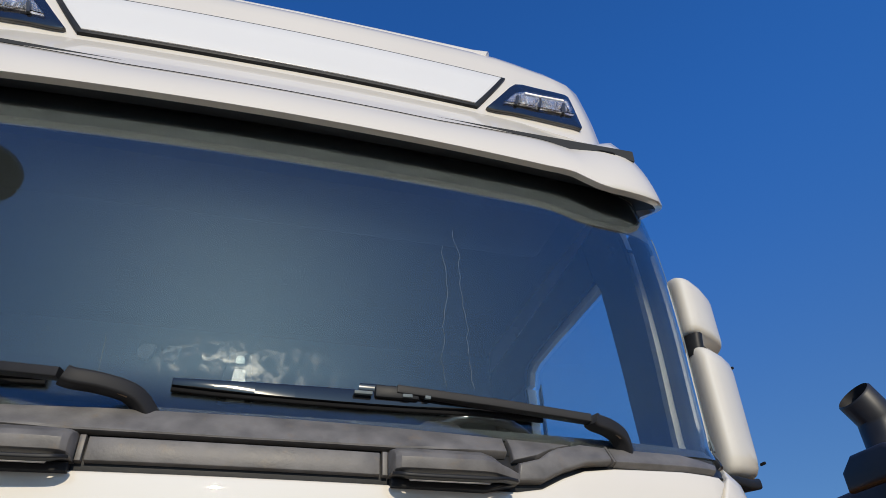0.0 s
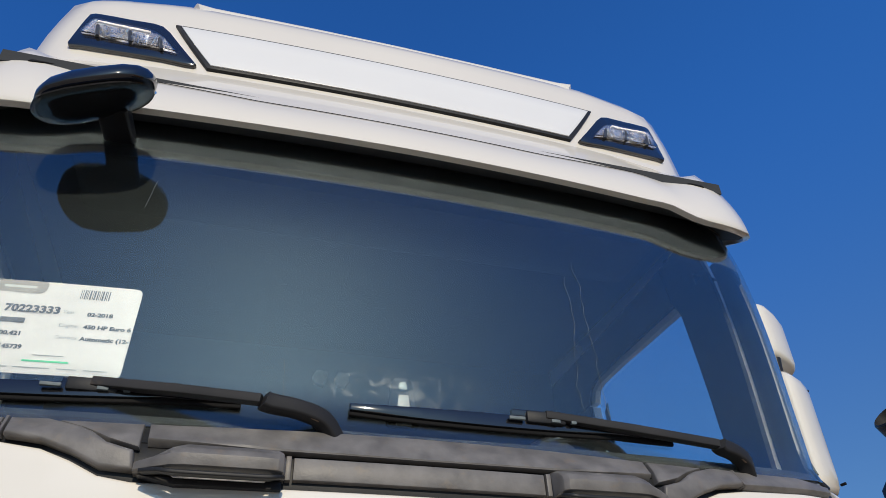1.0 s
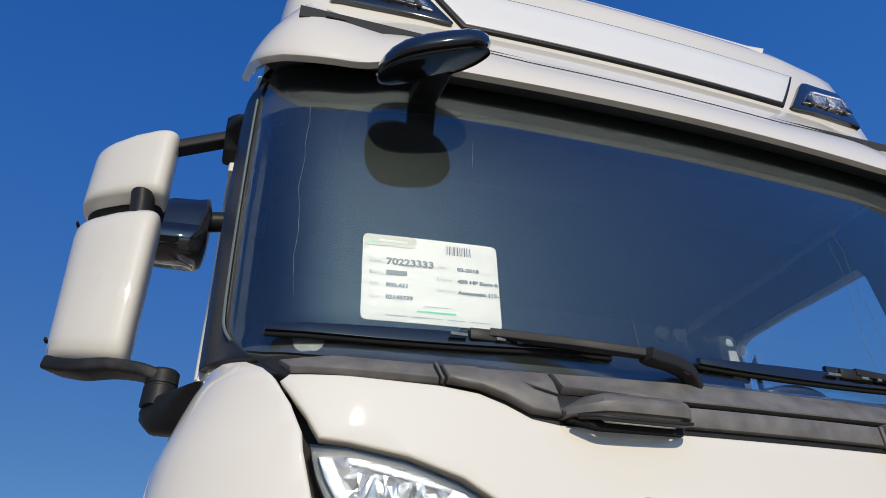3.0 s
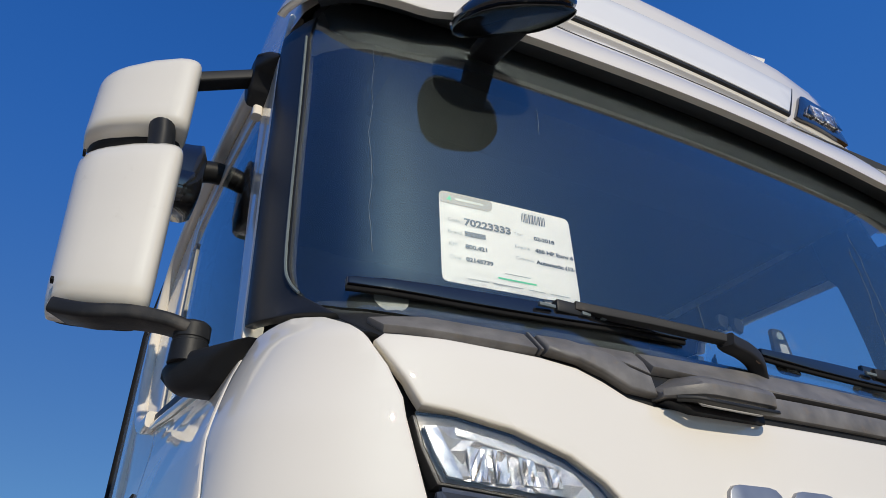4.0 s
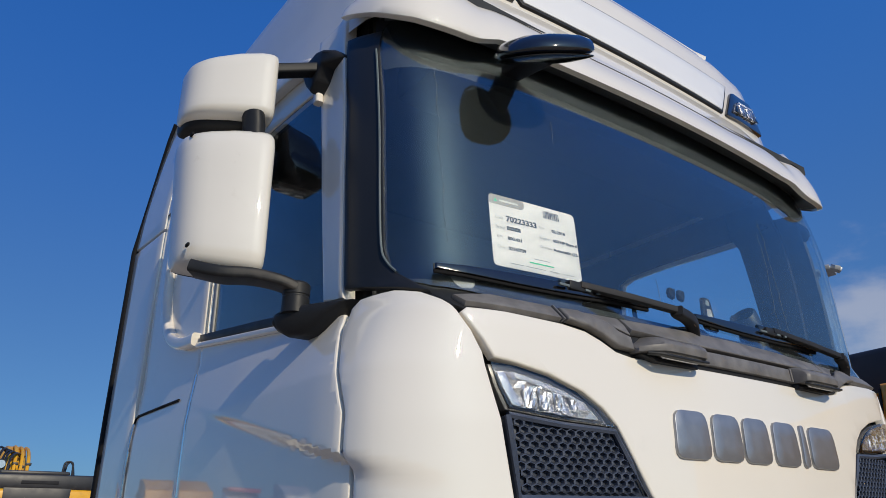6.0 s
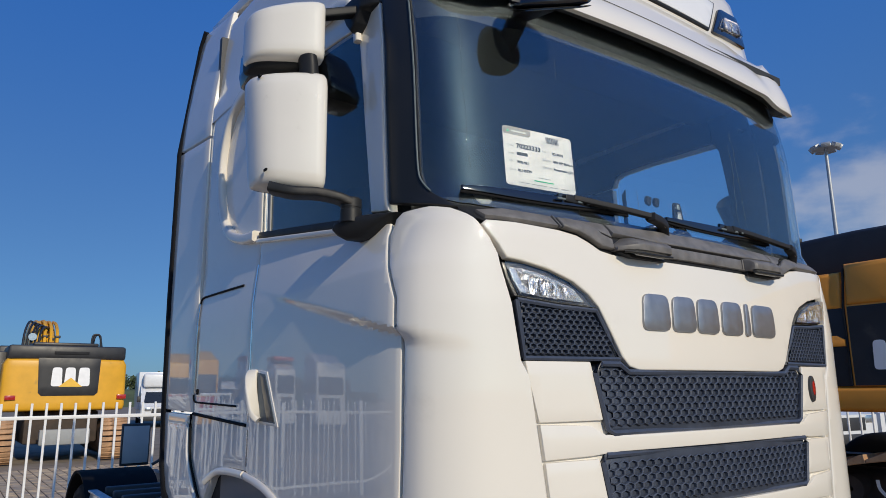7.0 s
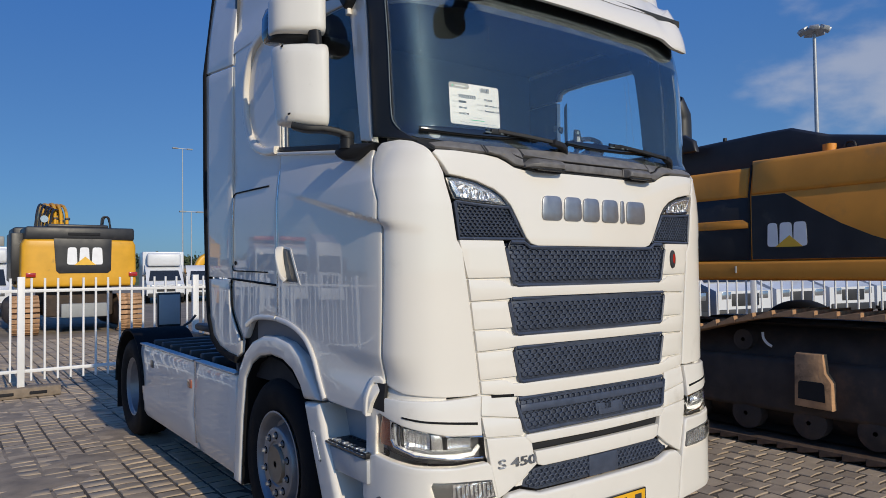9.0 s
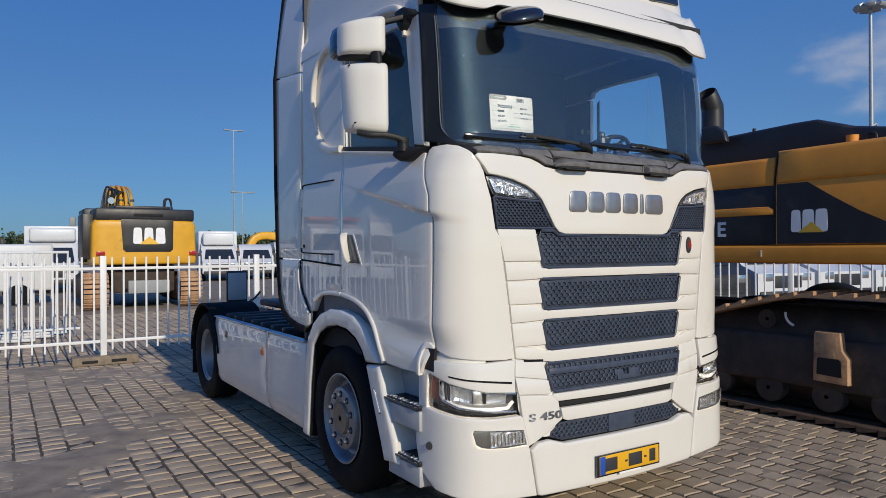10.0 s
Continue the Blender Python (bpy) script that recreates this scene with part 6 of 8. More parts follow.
FM_T = (-1.0, -0.95, -0.85, -0.65, -0.3, 0.1, 0.45, 0.7, 0.86, 0.95, 1.0)
fmo = part("front_mirror", blob([front_mirror_ring(t) for t in FM_T]), "gloss_black", truck, "glossy black front mirror with a bright lower rim", smooth=60)
part("mirror_bracket", sweep(smooth_path([(-0.740, 0.05, 3.055), (-0.740, 0.10, 3.064), (-0.740, 0.19, 3.080)], 4), rsec(0.075, 0.036)), "plastic", fmo)
part("mirror_glass", blob([front_mirror_ring(t, 0.93, 0.0, 0.010, -0.026) for t in FM_T]), "mirrordark", fmo, "dark curved mirror glass")
part("mirror_rim", sweep([front_mirror_ring(t, 0.99)[0] + Vector((0, 0.0, -0.004)) for t in FM_T[1:-1]], circ(0.004, 6)), "chrome", fmo)

# ---- cab inside ----
dash = patch([(-1.08, 1.6), (1.08, 1.6), (1.08, 2.30), (0.80, 2.325), (0.62, 2.37), (0.35, 2.365), (0.12, 2.335), (-1.08, 2.305)], lambda x, z, d=0.0: Vector((x, 0.24 + d, z)), 0.48, 0.2, 0.04, 3)
part("dashboard", dash, "interior", truck, "dark grey dashboard")
sw = bmesh.new()
cw = Vector((0.66, 0.80, 2.41))
tiltm = pose(cw.x, cw.y, cw.z, -38, 0, 0)
ring = [tiltm @ Vector((0.235 * math.cos(2 * math.pi * k / 36), 0.235 * math.sin(2 * math.pi * k / 36), 0)) for k in range(37)]
sweep(ring, circ(0.017, 10), sw, up=tiltm.to_3x3() @ Vector((0, 0, 1)), caps=False)
stw = part("steering_wheel", sw, "gloss_black", truck, "black steering wheel")
hub = bmesh.new()
bmesh.ops.create_uvsphere(hub, u_segments=18, v_segments=10, radius=0.09, matrix=tiltm @ Matrix.Diagonal((1, 0.9, 0.45, 1)))
for a in (0, 180, 250, 290):
    d = Vector((math.cos(radians(a)), math.sin(radians(a)), 0))
    sweep([tiltm @ (d * 0.06), tiltm @ (d * 0.235)], rsec(0.035, 0.018), hub)
part("wheel_hub", hub, "interior", stw)
for s in (-1, 1):
    st = part("cab_seat", box(s * 0.62 - 0.25, s * 0.62 + 0.25, 1.05, 1.50, 1.70, 1.86, 0.05, 3), "seat", truck, "dark fabric seat")
    bk = blob([[Vector((s * 0.62 + w * math.cos(a) * 1.0, 1.45 + 0.10 * (z - 1.85) + 0.075 * math.sin(a), z)) for a in [2 * math.pi * k / 16 for k in range(16)]] for z, w in ((1.83, 0.22), (1.95, 0.25), (2.25, 0.255), (2.42, 0.22), (2.50, 0.15), (2.54, 0.13), (2.70, 0.14), (2.76, 0.10))])
    part("backrest", bk, "seat", st)
part("bunk", box(-1.1, 1.1, 1.70, 2.19, 1.65, 1.95, 0.05, 3), "seat", truck)
part("rear_curtain", box(-1.1, 1.1, 1.66, 1.69, 1.95, 3.3, 0.01), "interior", truck, "drawn dark curtain across the sleeper")
part("headlining", box(-1.08, 1.08, 0.2, 2.2, 3.28, 3.32), "interior", truck)
part("roof_console", box(-0.9, 0.9, 0.36, 0.62, 3.14, 3.28, 0.03), "interior", truck)
for x in (-0.212, -0.166):
    part("glass_clip", patch([(x, 2.430), (x + 0.018, 2.424), (x + 0.026, 2.44), (x + 0.028, 2.458), (x + 0.004, 2.460), (x - 0.004, 2.445)], raised(-0.009), 0.012, 0.05, 0.002), "blackmatte", truck, "small black clip stuck to the windscreen")
hd = part("device_holder", patch([(-0.060, 2.352), (-0.046, 2.460), (-0.004, 2.460), (0.010, 2.352)], raised(-0.012), 0.010, 0.05, 0.004, rounded=0.012), "blackmatte", truck, "black device holder stuck to the windscreen")
part("holder_window", patch([(-0.040, 2.354), (-0.033, 2.420), (-0.012, 2.420), (-0.006, 2.354)], raised(-0.0105), 0.003, 0.05, 0.0005), "greyink", hd)
part("holder_button", patch([(-0.034, 2.432), (-0.031, 2.450), (-0.017, 2.450), (-0.014, 2.432)], raised(-0.0105), 0.003, 0.05, 0.0005, rounded=0.005), "trimdull", hd)
# dash-top screen, round sticker and dried streaks on the glass
part("dash_screen", patch([(0.42, 2.33), (0.54, 2.33), (0.533, 2.455), (0.515, 2.468), (0.445, 2.468), (0.427, 2.455)], lambda x, z, d=0.0: Vector((x, 0.40 + 0.25 * (z - 2.33) + d, z)), 0.03, 0.05, 0.006, 2), "seal", truck, "dark hooded display on the dashboard")
tag = [(-1.005 + 0.034 * math.cos(2 * math.pi * k / 24), 2.352 + 0.034 * math.sin(2 * math.pi * k / 24)) for k in range(24)]
part("round_sticker", patch(tag, raised(-0.009), 0.001, 0.05, 0.0), "greyink", truck, "pale round sticker inside the windscreen")
rs = random.Random(4)
def streak(u, z0, z1, wob):
    n = int((z1 - z0) / 0.02)
    pts, du = [], 0.0
    for k in range(n + 1):
        du += rs.uniform(-wob, wob)
        pts.append(skin(u + du, z0 + (z1 - z0) * k / n, -0.0005))
    part("dried_streak", sweep(pts, circ(0.00045, 4)), "streak", scr)
streak(-1.04, 2.44, 2.99, 0.003)
streak(0.40, 2.42, 2.80, 0.007)
streak(0.47, 2.42, 2.86, 0.007)
streak(-0.27, 2.36, 2.47, 0.003)
streak(-0.63, 2.84, 2.93, 0.003)

# ---- wheels ----
def wheel(x, y, s, r=0.505, rear=False):
    w = part("wheel", lathe([(-0.02, r * 0.62), (0.0, r * 0.60), (0.015, r * 0.66), (0.03, r * 0.78), (0.025, r * 0.90), (0.0, r * 0.965), (-0.03, r * 0.99), (-0.05, r), (-0.11, r), (-0.115, r - 0.012), (-0.135, r - 0.012), (-0.14, r), (-0.2, r), (-0.205, r - 0.012), (-0.225, r - 0.012), (-0.23, r), (-0.27, r * 0.99), (-0.30, r * 0.9), (-0.30, r * 0.6)], (0, 0, 0), 48), "rubber", truck, "black tyre on a dull steel rim", smooth=50)
    if rear:
        prof = [(0.0, 0.300), (-0.004, 0.292), (-0.02, 0.284), (-0.03, 0.268), (-0.10, 0.258), (-0.145, 0.245), (-0.15, 0.10), (-0.15, 0.02)]
    else:
        prof = [(0.018, 0.318), (0.020, 0.308), (0.010, 0.298), (-0.006, 0.290), (-0.030, 0.282), (-0.060, 0.262), (-0.068, 0.240), (-0.050, 0.226), (-0.006, 0.222), (0.012, 0.216), (0.018, 0.206), (0.020, 0.190), (0.020, 0.135), (0.012, 0.128), (0.012, 0.02)]
    rim = part("rim", lathe(prof, (0, 0, 0), 48), "steel", w, "dull silver steel rim", smooth=35)
    dx = 0.016 if not rear else -0.15
    part("hub_cap", lathe([(dx - 0.02, 0.118), (dx + 0.010, 0.114), (dx + 0.016, 0.108), (dx + 0.013, 0.096), (dx + 0.012, 0.090), (dx + 0.012, 0.02)], (0, 0, 0), 28), "hubcap", w)
    for k in range(10):
        a = 2 * math.pi * (k + 0.5) / 10
        cy_, cz_ = 0.172 * math.cos(a), 0.172 * math.sin(a)
        part("nut_ring", cyl((-dx + 0.004, cy_, cz_), (-dx - 0.006, cy_, cz_), 0.025, 0.024, 14), "seal", w)
        part("wheel_nut", cyl((-dx, cy_, cz_), (-dx - 0.030, cy_, cz_), 0.017, 0.012, 6), "steel", w)
    w.location = (x, y, r)
    if s > 0:
        w.rotation_euler = (0, 0, math.pi)
    return w


wheel(-1.207, 1.482, -1, 0.522)
wheel(1.207, 1.482, 1, 0.522)
wheel(-1.215, 5.30, -1, rear=True)
wheel(1.215, 5.30, 1, rear=True)

# ---- rear of the truck ----
for s in (-1, 1):
    def sk(y, z, d=0.0):
        inn = 0.05 * max(0.0, (0.50 - z) / 0.25) ** 1.6 + 0.02 * max(0.0, z - 0.9) / 0.1
        return Vector((s * (1.245 - inn - d), y, z))
    for k, po in enumerate((((2.12, 0.27), (3.015, 0.285), (3.05, 0.33), (3.05, 0.985), (2.14, 0.985), (2.10, 0.62)), ((3.075, 0.285), (4.72, 0.29), (4.80, 0.34), (4.74, 0.42), (4.86, 0.985), (3.075, 0.985)))):
        po = list(po) if s > 0 else list(reversed(po))
        skp = part("side_skirt", patch(po, sk, 0.03, (0.2, 0.06), 0.012, 3), "paint2", truck, "white side skirt panel")
        part("skirt_top", sweep([(s * 1.215, (2.14, 3.09)[k], 0.992), (s * 1.215, (3.04, 4.84)[k], 0.992)], rsec(0.07, 0.016)), "alu", skp)
    part("skirt_joint", sweep([(s * 1.236, 3.062, 0.99), (s * 1.238, 3.062, 0.6), (s * 1.225, 3.055, 0.35)], circ(0.012, 8)), "chrome", truck)
    part("side_marker", box(min(s * 1.238, s * 1.256), max(s * 1.238, s * 1.256), 3.13, 3.22, 0.765, 0.835, 0.006), "redbrown", truck, "small brown side marker")
    part("filler_flap", box(min(s * 1.238, s * 1.25), max(s * 1.238, s * 1.25), 4.33, 4.43, 0.80, 0.87, 0.006), "lampdark", truck, "small dark latch")
    # rear mudguard
    bm = bmesh.new()
    arc = [(5.30 + 0.62 * math.cos(radians(a)), 0.50 + 0.60 * math.sin(radians(a))) for a in range(0, 172, 9)]
    path = [(s * 0.98, y, z) for y, z in arc]
    part("rear_mudguard", sweep(path, [(-0.28, -0.012), (0.28, -0.012), (0.285, 0.012), (-0.285, 0.012)], up=Vector((1, 0, 0)).cross(Vector((0, 1, 0)))), "rubber", truck, "black plastic mudguard", smooth=60)
    part("mud_flap", box(min(s * 0.72, s * 1.24), max(s * 0.72, s * 1.24), 5.93, 5.945, 0.20, 0.62, 0.004), "rubber", truck, "black mud flap")
    part("chassis_rail", box(min(s * 0.36, s * 0.45), max(s * 0.36, s * 0.45), 2.0, 6.35, 0.70, 0.98, 0.01), "chassis", truck)
part("catwalk", box(-0.9, 0.9, 2.75, 4.10, 0.985, 1.01, 0.006), "alu", truck, "dark aluminium catwalk plate")
for k in range(7):
    part("catwalk_rib", box(-1.15, 1.15, 2.85 + 0.3 * k, 2.93 + 0.3 * k, 0.94, 1.03, 0.012), "chassis", truck)
part("battery_cover", box(-1.15, -0.5, 3.3, 4.6, 0.55, 0.95, 0.03), "chassis", truck)
part("battery_cover", box(0.5, 1.15, 3.3, 4.6, 0.55, 0.95, 0.03), "chassis", truck)
part("coupling_plate", box(-0.45, 0.45, 4.75, 5.75, 1.02, 1.10, 0.03), "chassis", truck, "dark fifth-wheel coupling")
tp = part("tail_board", box(-0.80, -0.535, 5.98, 6.02, 1.06, 1.46, 0.012, 2), "chassis", truck, "dark rear board with a pale face")
part("board_face", box(-0.785, -0.55, 5.968, 5.979, 1.085, 1.435, 0.003), "lightguide", tp)
part("board_hook", sweep(smooth_path([(-0.50, 5.99, 1.06), (-0.43, 5.99, 1.10), (-0.36, 5.99, 1.18)], 4), circ(0.014, 8)), "chassis", truck)
part("rear_crossbar", box(-0.9, 0.9, 6.28, 6.38, 0.66, 0.86, 0.02), "chassis", truck)
part("underbody", box(-0.9, 0.9, 0.25, 2.3, 0.45, 1.05, 0.05), "chassis", truck)
part("front_axle", cyl((-1.0, 1.5, 0.45), (1.0, 1.5, 0.45), 0.07), "chassis", truck)
part("rear_axle", cyl((-1.0, 5.3, 0.5), (1.0, 5.3, 0.5), 0.13), "chassis", truck)

# ---- the price card in the windscreen ----
card = thing("price_card", "white printed card with rounded corners propped behind the windscreen", "card")
def card_map(u, v, d=0.0):
    return raised(-0.010)(u, v, d)


CU0, CU1, CZ0, CZ1 = -0.897, -0.583, 2.404, 2.614
CUX = lambda a, b: (CU0 + (CU1 - CU0) * a, CZ0 + (CZ1 - CZ0) * b)
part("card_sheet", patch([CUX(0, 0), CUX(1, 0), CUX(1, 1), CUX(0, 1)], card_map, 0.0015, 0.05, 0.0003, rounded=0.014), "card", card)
part("card_header", patch([CUX(0.0, 0.86), CUX(0.37, 0.86), CUX(0.40, 0.90), CUX(0.40, 0.995), CUX(0.02, 0.995), CUX(0.0, 0.96)], lambda u, v, d=0.0: raised(-0.0092)(u, v, d), 0.0004, 0.05, 0.0, rounded=0.008), "taupe", card, "grey header tab")
part("header_mark", patch([CUX(0.05, 0.90), CUX(0.08, 0.955), CUX(0.09, 0.90)], lambda u, v, d=0.0: raised(-0.0088)(u, v, d), 0.0003, 0.05, 0.0), "greenink", card)
part("header_bar", patch([CUX(0.12, 0.912), CUX(0.33, 0.912), CUX(0.33, 0.938), CUX(0.12, 0.938)], lambda u, v, d=0.0: raised(-0.0088)(u, v, d), 0.0003, 0.05, 0.0), "trimlight", card, "plain pale bar")


def card_text(body, a, b, size, material, width=None, bold=0.0):
    u, z = CUX(a, b)
    me = text_mesh(body, size, Matrix.Translation((u, z, 0)), bold, 0.0, width=width)
    for v in me.vertices:
        v.co = raised(-0.0088)(v.co.x, v.co.y, 0.0)
    part("card_print", me, material, card, smooth=0)


for body, a, b, size, ink, width, bold in (
        ("Code", 0.055, 0.655, 0.0125, "greyink", 0.027, 0.0), ("70223333", 0.175, 0.645, 0.0225, "ink", 0.110, 0.0010),
        ("Brand", 0.05, 0.52, 0.0125, "greyink", 0.032, 0.0), ("KM", 0.055, 0.385, 0.0125, "greyink", 0.018, 0.0), ("800.421", 0.175, 0.385, 0.0130, "ink", 0.050, 0.0006),
        ("Ch.nr.", 0.055, 0.245, 0.0125, "greyink", 0.030, 0.0), ("02145739", 0.175, 0.245, 0.0130, "ink", 0.062, 0.0006),
        ("Year", 0.545, 0.655, 0.0115, "greyink", 0.024, 0.0), ("02-2018", 0.70, 0.640, 0.0125, "ink", 0.050, 0.0006),
        ("Engine", 0.545, 0.505, 0.0115, "greyink", 0.036, 0.0), ("450 HP Euro 6", 0.70, 0.500, 0.0125, "ink", 0.092, 0.0006),
        ("Gearbox", 0.545, 0.375, 0.0115, "greyink", 0.043, 0.0), ("Automatic (12-", 0.70, 0.370, 0.0125, "ink", 0.094, 0.0006)):
    card_text(body, a, b, size, ink, width, bold)
flat_print = lambda u, v, d=0.0: raised(-0.0088)(u, v, d)
part("print_bar", patch([CUX(0.175, 0.52), CUX(0.33, 0.52), CUX(0.33, 0.575), CUX(0.175, 0.575)], flat_print, 0.0003, 0.05, 0.0), "ink", card, "plain dark bar")
part("print_bar", patch([CUX(0.40, 0.122), CUX(0.68, 0.122), CUX(0.68, 0.140), CUX(0.40, 0.140)], flat_print, 0.0003, 0.05, 0.0), "greenink", card, "plain green bar")
part("print_bar", patch([CUX(0.45, 0.187), CUX(0.64, 0.187), CUX(0.64, 0.196), CUX(0.45, 0.196)], flat_print, 0.0003, 0.05, 0.0), "greyink", card)
for a, b in ((0.18, 0.33), (0.36, 0.58), (0.62, 0.74), (0.78, 0.92)):
    part("print_bar", patch([CUX(a, 0.058), CUX(b, 0.058), CUX(b, 0.067), CUX(a, 0.067)], flat_print, 0.0003, 0.05, 0.0), "greyink", card)
rnd = random.Random(4)
xb = 0.62
while xb < 0.80:
    w = rnd.choice((0.004, 0.007, 0.010))
    part("barcode_bar", patch([CUX(xb, 0.83), CUX(xb + w, 0.83), CUX(xb + w, 0.94), CUX(xb, 0.94)], flat_print, 0.0003, 0.05, 0.0), "ink", card)
    xb += w + rnd.choice((0.005, 0.008))

# ---- ground ----
gbm = bmesh.new()
R = 900
ring = [gbm.verts.new((R * math.cos(2 * math.pi * k / 48), R * math.sin(2 * math.pi * k / 48), -0.012)) for k in range(48)]
gbm.faces.new(ring)
ground = new("ground", finish(gbm, 0))
ground.data.materials.append(M["yard"])
tagged(ground, "paved yard ground, dusty grey-brown, running to the horizon", "ground", kind="structure")

# ---- palisade fence ----
def fence_run(p0, direction, length, post_every, name="fence", label="white steel bar fence with square posts on concrete feet", h=1.64, z0=0.12, gap=0.157, round_bars=False):
    """A run of bar fence in panels; built along x, then turned."""
    t = thing(name, label, "fence", group="yard fence")
    n = int(length / post_every)
    for k in range(n):
        x0 = k * post_every
        part("post", box(x0 - 0.045, x0 + 0.045, -0.045, 0.045, z0, h + 0.02, 0.006), "fence", t)
        part("rail", box(x0 + 0.045, x0 + post_every - 0.045, -0.018, 0.018, 1.44, 1.485, 0.004), "fence", t)
        part("rail", box(x0 + 0.045, x0 + post_every - 0.045, -0.018, 0.018, 0.325, 0.37, 0.004), "fence", t)
        q = int((post_every - 0.12) / gap)
        me = None
        for j in range(q):
            xx = x0 + 0.045 + (post_every - 0.09) * (j + 0.5) / q
            if me is None:
                me = finish(cyl((0, 0, 0.21), (0, 0, h), 0.016, n=10) if round_bars else box(-0.014, 0.014, -0.014, 0.014, 0.21, h, 0.003, 1))
                me.materials.append(M["fence"])
            b = new("bar", me)
            b.parent = t
            b.location = (xx, 0, 0)
    t.matrix_basis = pose(p0[0], p0[1], 0, 0, 0, direction)
    return t


def foot_block(x, y, rz=0.0):
    t = thing("fence_block", "brown-grey concrete fence foot with two grip holes", "fence block", group="fence blocks")
    part("block", box(-0.46, 0.46, -0.14, 0.14, 0, 0.135, 0.015), "concrete", t)
    for a in (-0.22, 0.18):
        part("grip_hole", box(a - 0.11, a + 0.11, -0.146, -0.10, 0.035, 0.085, 0.012), "void", t)
    t.matrix_basis = pose(x, y, 0, 0, 0, rz)


FY = 8.75
fence_run((-11.47, FY), 0, 19.1, 2.385)
for k in range(9):
    foot_block(-11.47 + 2.385 * k + 0.02, FY - 0.02)
fence_run((-5.6, 11.2), -2, 3.6, 1.8, h=1.55, label="white bar fence section leaning in the yard", z0=0.0)


# the yard's side fence beyond the large excavator
fence_run((7.61, FY), -76, 11.95, 2.385, round_bars=True)
for k in range(5):
    foot_block(7.61 + 0.577 * k, FY - 2.314 * k, 104)


# ---- far excavator, seen from behind ----
def far_excavator():
    t = thing("excavator", "yellow crawler excavator with black rear panel seen from behind", "excavator", at=(0.56, 20.0, 0))
    cw = bmesh.new()
    prof = [(-1.48, 1.33), (1.48, 1.33), (1.52, 1.45), (1.50, 2.55), (1.42, 2.70), (-1.42, 2.70), (-1.50, 2.55), (-1.52, 1.45)]
    cwm = patch(prof, lambda x, z, d=0.0: Vector((x, 0.10 * (abs(x) / 1.5) ** 3 + d, z)), 0.75, 0.25, 0.08, 3)
    part("counterweight", cwm, "excyellow", t, "yellow counterweight", smooth=50)
    part("rear_panel", patch([(-0.58, 1.72), (0.70, 1.72), (0.78, 1.80), (0.80, 2.72), (-0.72, 2.72), (-0.66, 1.80)], lambda x, z, d=0.0: Vector((x, -0.014 + d, z)), 0.02, 0.3, 0.004), "excblack", t, "black rear panel with white emblem shapes")
    for a, w in ((-0.385, 0.27), (-0.07, 0.28), (0.26, 0.30)):
        part("emblem_bar", patch([(a, 1.97), (a + w, 1.97), (a + w * 0.92, 2.47), (a + w * 0.08, 2.47)], lambda x, z, d=0.0: Vector((x, -0.019 + d, z)), 0.004, 0.3, 0.0, rounded=0.07), "excwhite", t, "plain white emblem shape")
    part("emblem_triangle", patch([(-0.20, 1.955), (0.38, 1.955), (0.09, 2.20)], lambda x, z, d=0.0: Vector((x, -0.024 + d, z)), 0.004, 0.3, 0.0), "decalyellow", t, "plain yellow triangle")
    part("engine_hood", box(-1.42, 1.45, 0.05, 1.6, 2.68, 3.06, 0.07), "excblack", t, "black engine hood")
    part("hood_top", box(-0.85, 0.75, 0.2, 1.5, 3.04, 3.15, 0.04), "excblack", t)
    part("hood_vent", box(-0.35, 0.5, 0.03, 0.06, 2.82, 2.90, 0.01), "void", t)
    part("upper_body", box(-1.45, 1.45, 0.7, 3.6, 1.30, 2.30, 0.06), "excyellow", t)
    cb = part("cab", box(-1.55, -0.75, 2.1, 3.7, 1.4, 3.15, 0.08), "excblack", t, "black-framed driver's cab")
    part("cab_glass", box(-1.56, -0.80, 2.25, 3.6, 2.2, 3.0, 0.02), "carglass", cb)
    part("ladder_frame", box(-1.72, -1.40, 0.6, 2.0, 1.5, 2.9, 0.04), "excblack", t)
    part("wing_mirror", box(-1.95, -1.78, 1.9, 1.96, 2.55, 2.85, 0.03), "trimlight", t)
    boom = [(-0.30, 3.0, 2.3), (-0.30, 3.9, 3.45), (-0.25, 5.2, 3.75), (-0.2, 7.0, 3.0)]
    part("boom", sweep(smooth_path(boom, 5), rsec(0.72, 0.75), up=Vector((0, 0, 1))), "excyellow", t, "yellow boom beyond the hood")
    for k in range(5):
        x = -0.95 + 0.10 * k
        part("hose", sweep(smooth_path([(x, 2.2, 3.1), (x + 0.05, 2.4, 3.62 - 0.05 * (k % 3)), (x + 0.22, 3.0, 3.95 - 0.04 * k), (x + 0.5, 3.6, 3.75)], 4), circ(0.032, 8)), "excblack", t, "black hydraulic hose")
    for k in range(4):
        x = -0.50 + 0.17 * k
        part("boom_pipe", sweep(smooth_path([(x, 2.9, 3.1), (x + 0.02, 3.1, 3.66 - 0.03 * abs(k - 1)), (x + 0.04, 3.8, 4.02 - 0.04 * abs(k - 1)), (x + 0.06, 4.8, 4.10)], 4), circ(0.05, 8)), "excyellow", t)
        part("pipe_clamp", box(x - 0.04, x + 0.10, 2.95, 3.05, 3.38 + 0.08 * (k % 2), 3.46 + 0.08 * (k % 2), 0.01), "excblack", t)
    part("work_lamp", cyl((-0.72, 2.25, 3.42), (-0.72, 2.12, 3.42), 0.11, n=18), "reflector", t)
    gr = bmesh.new()
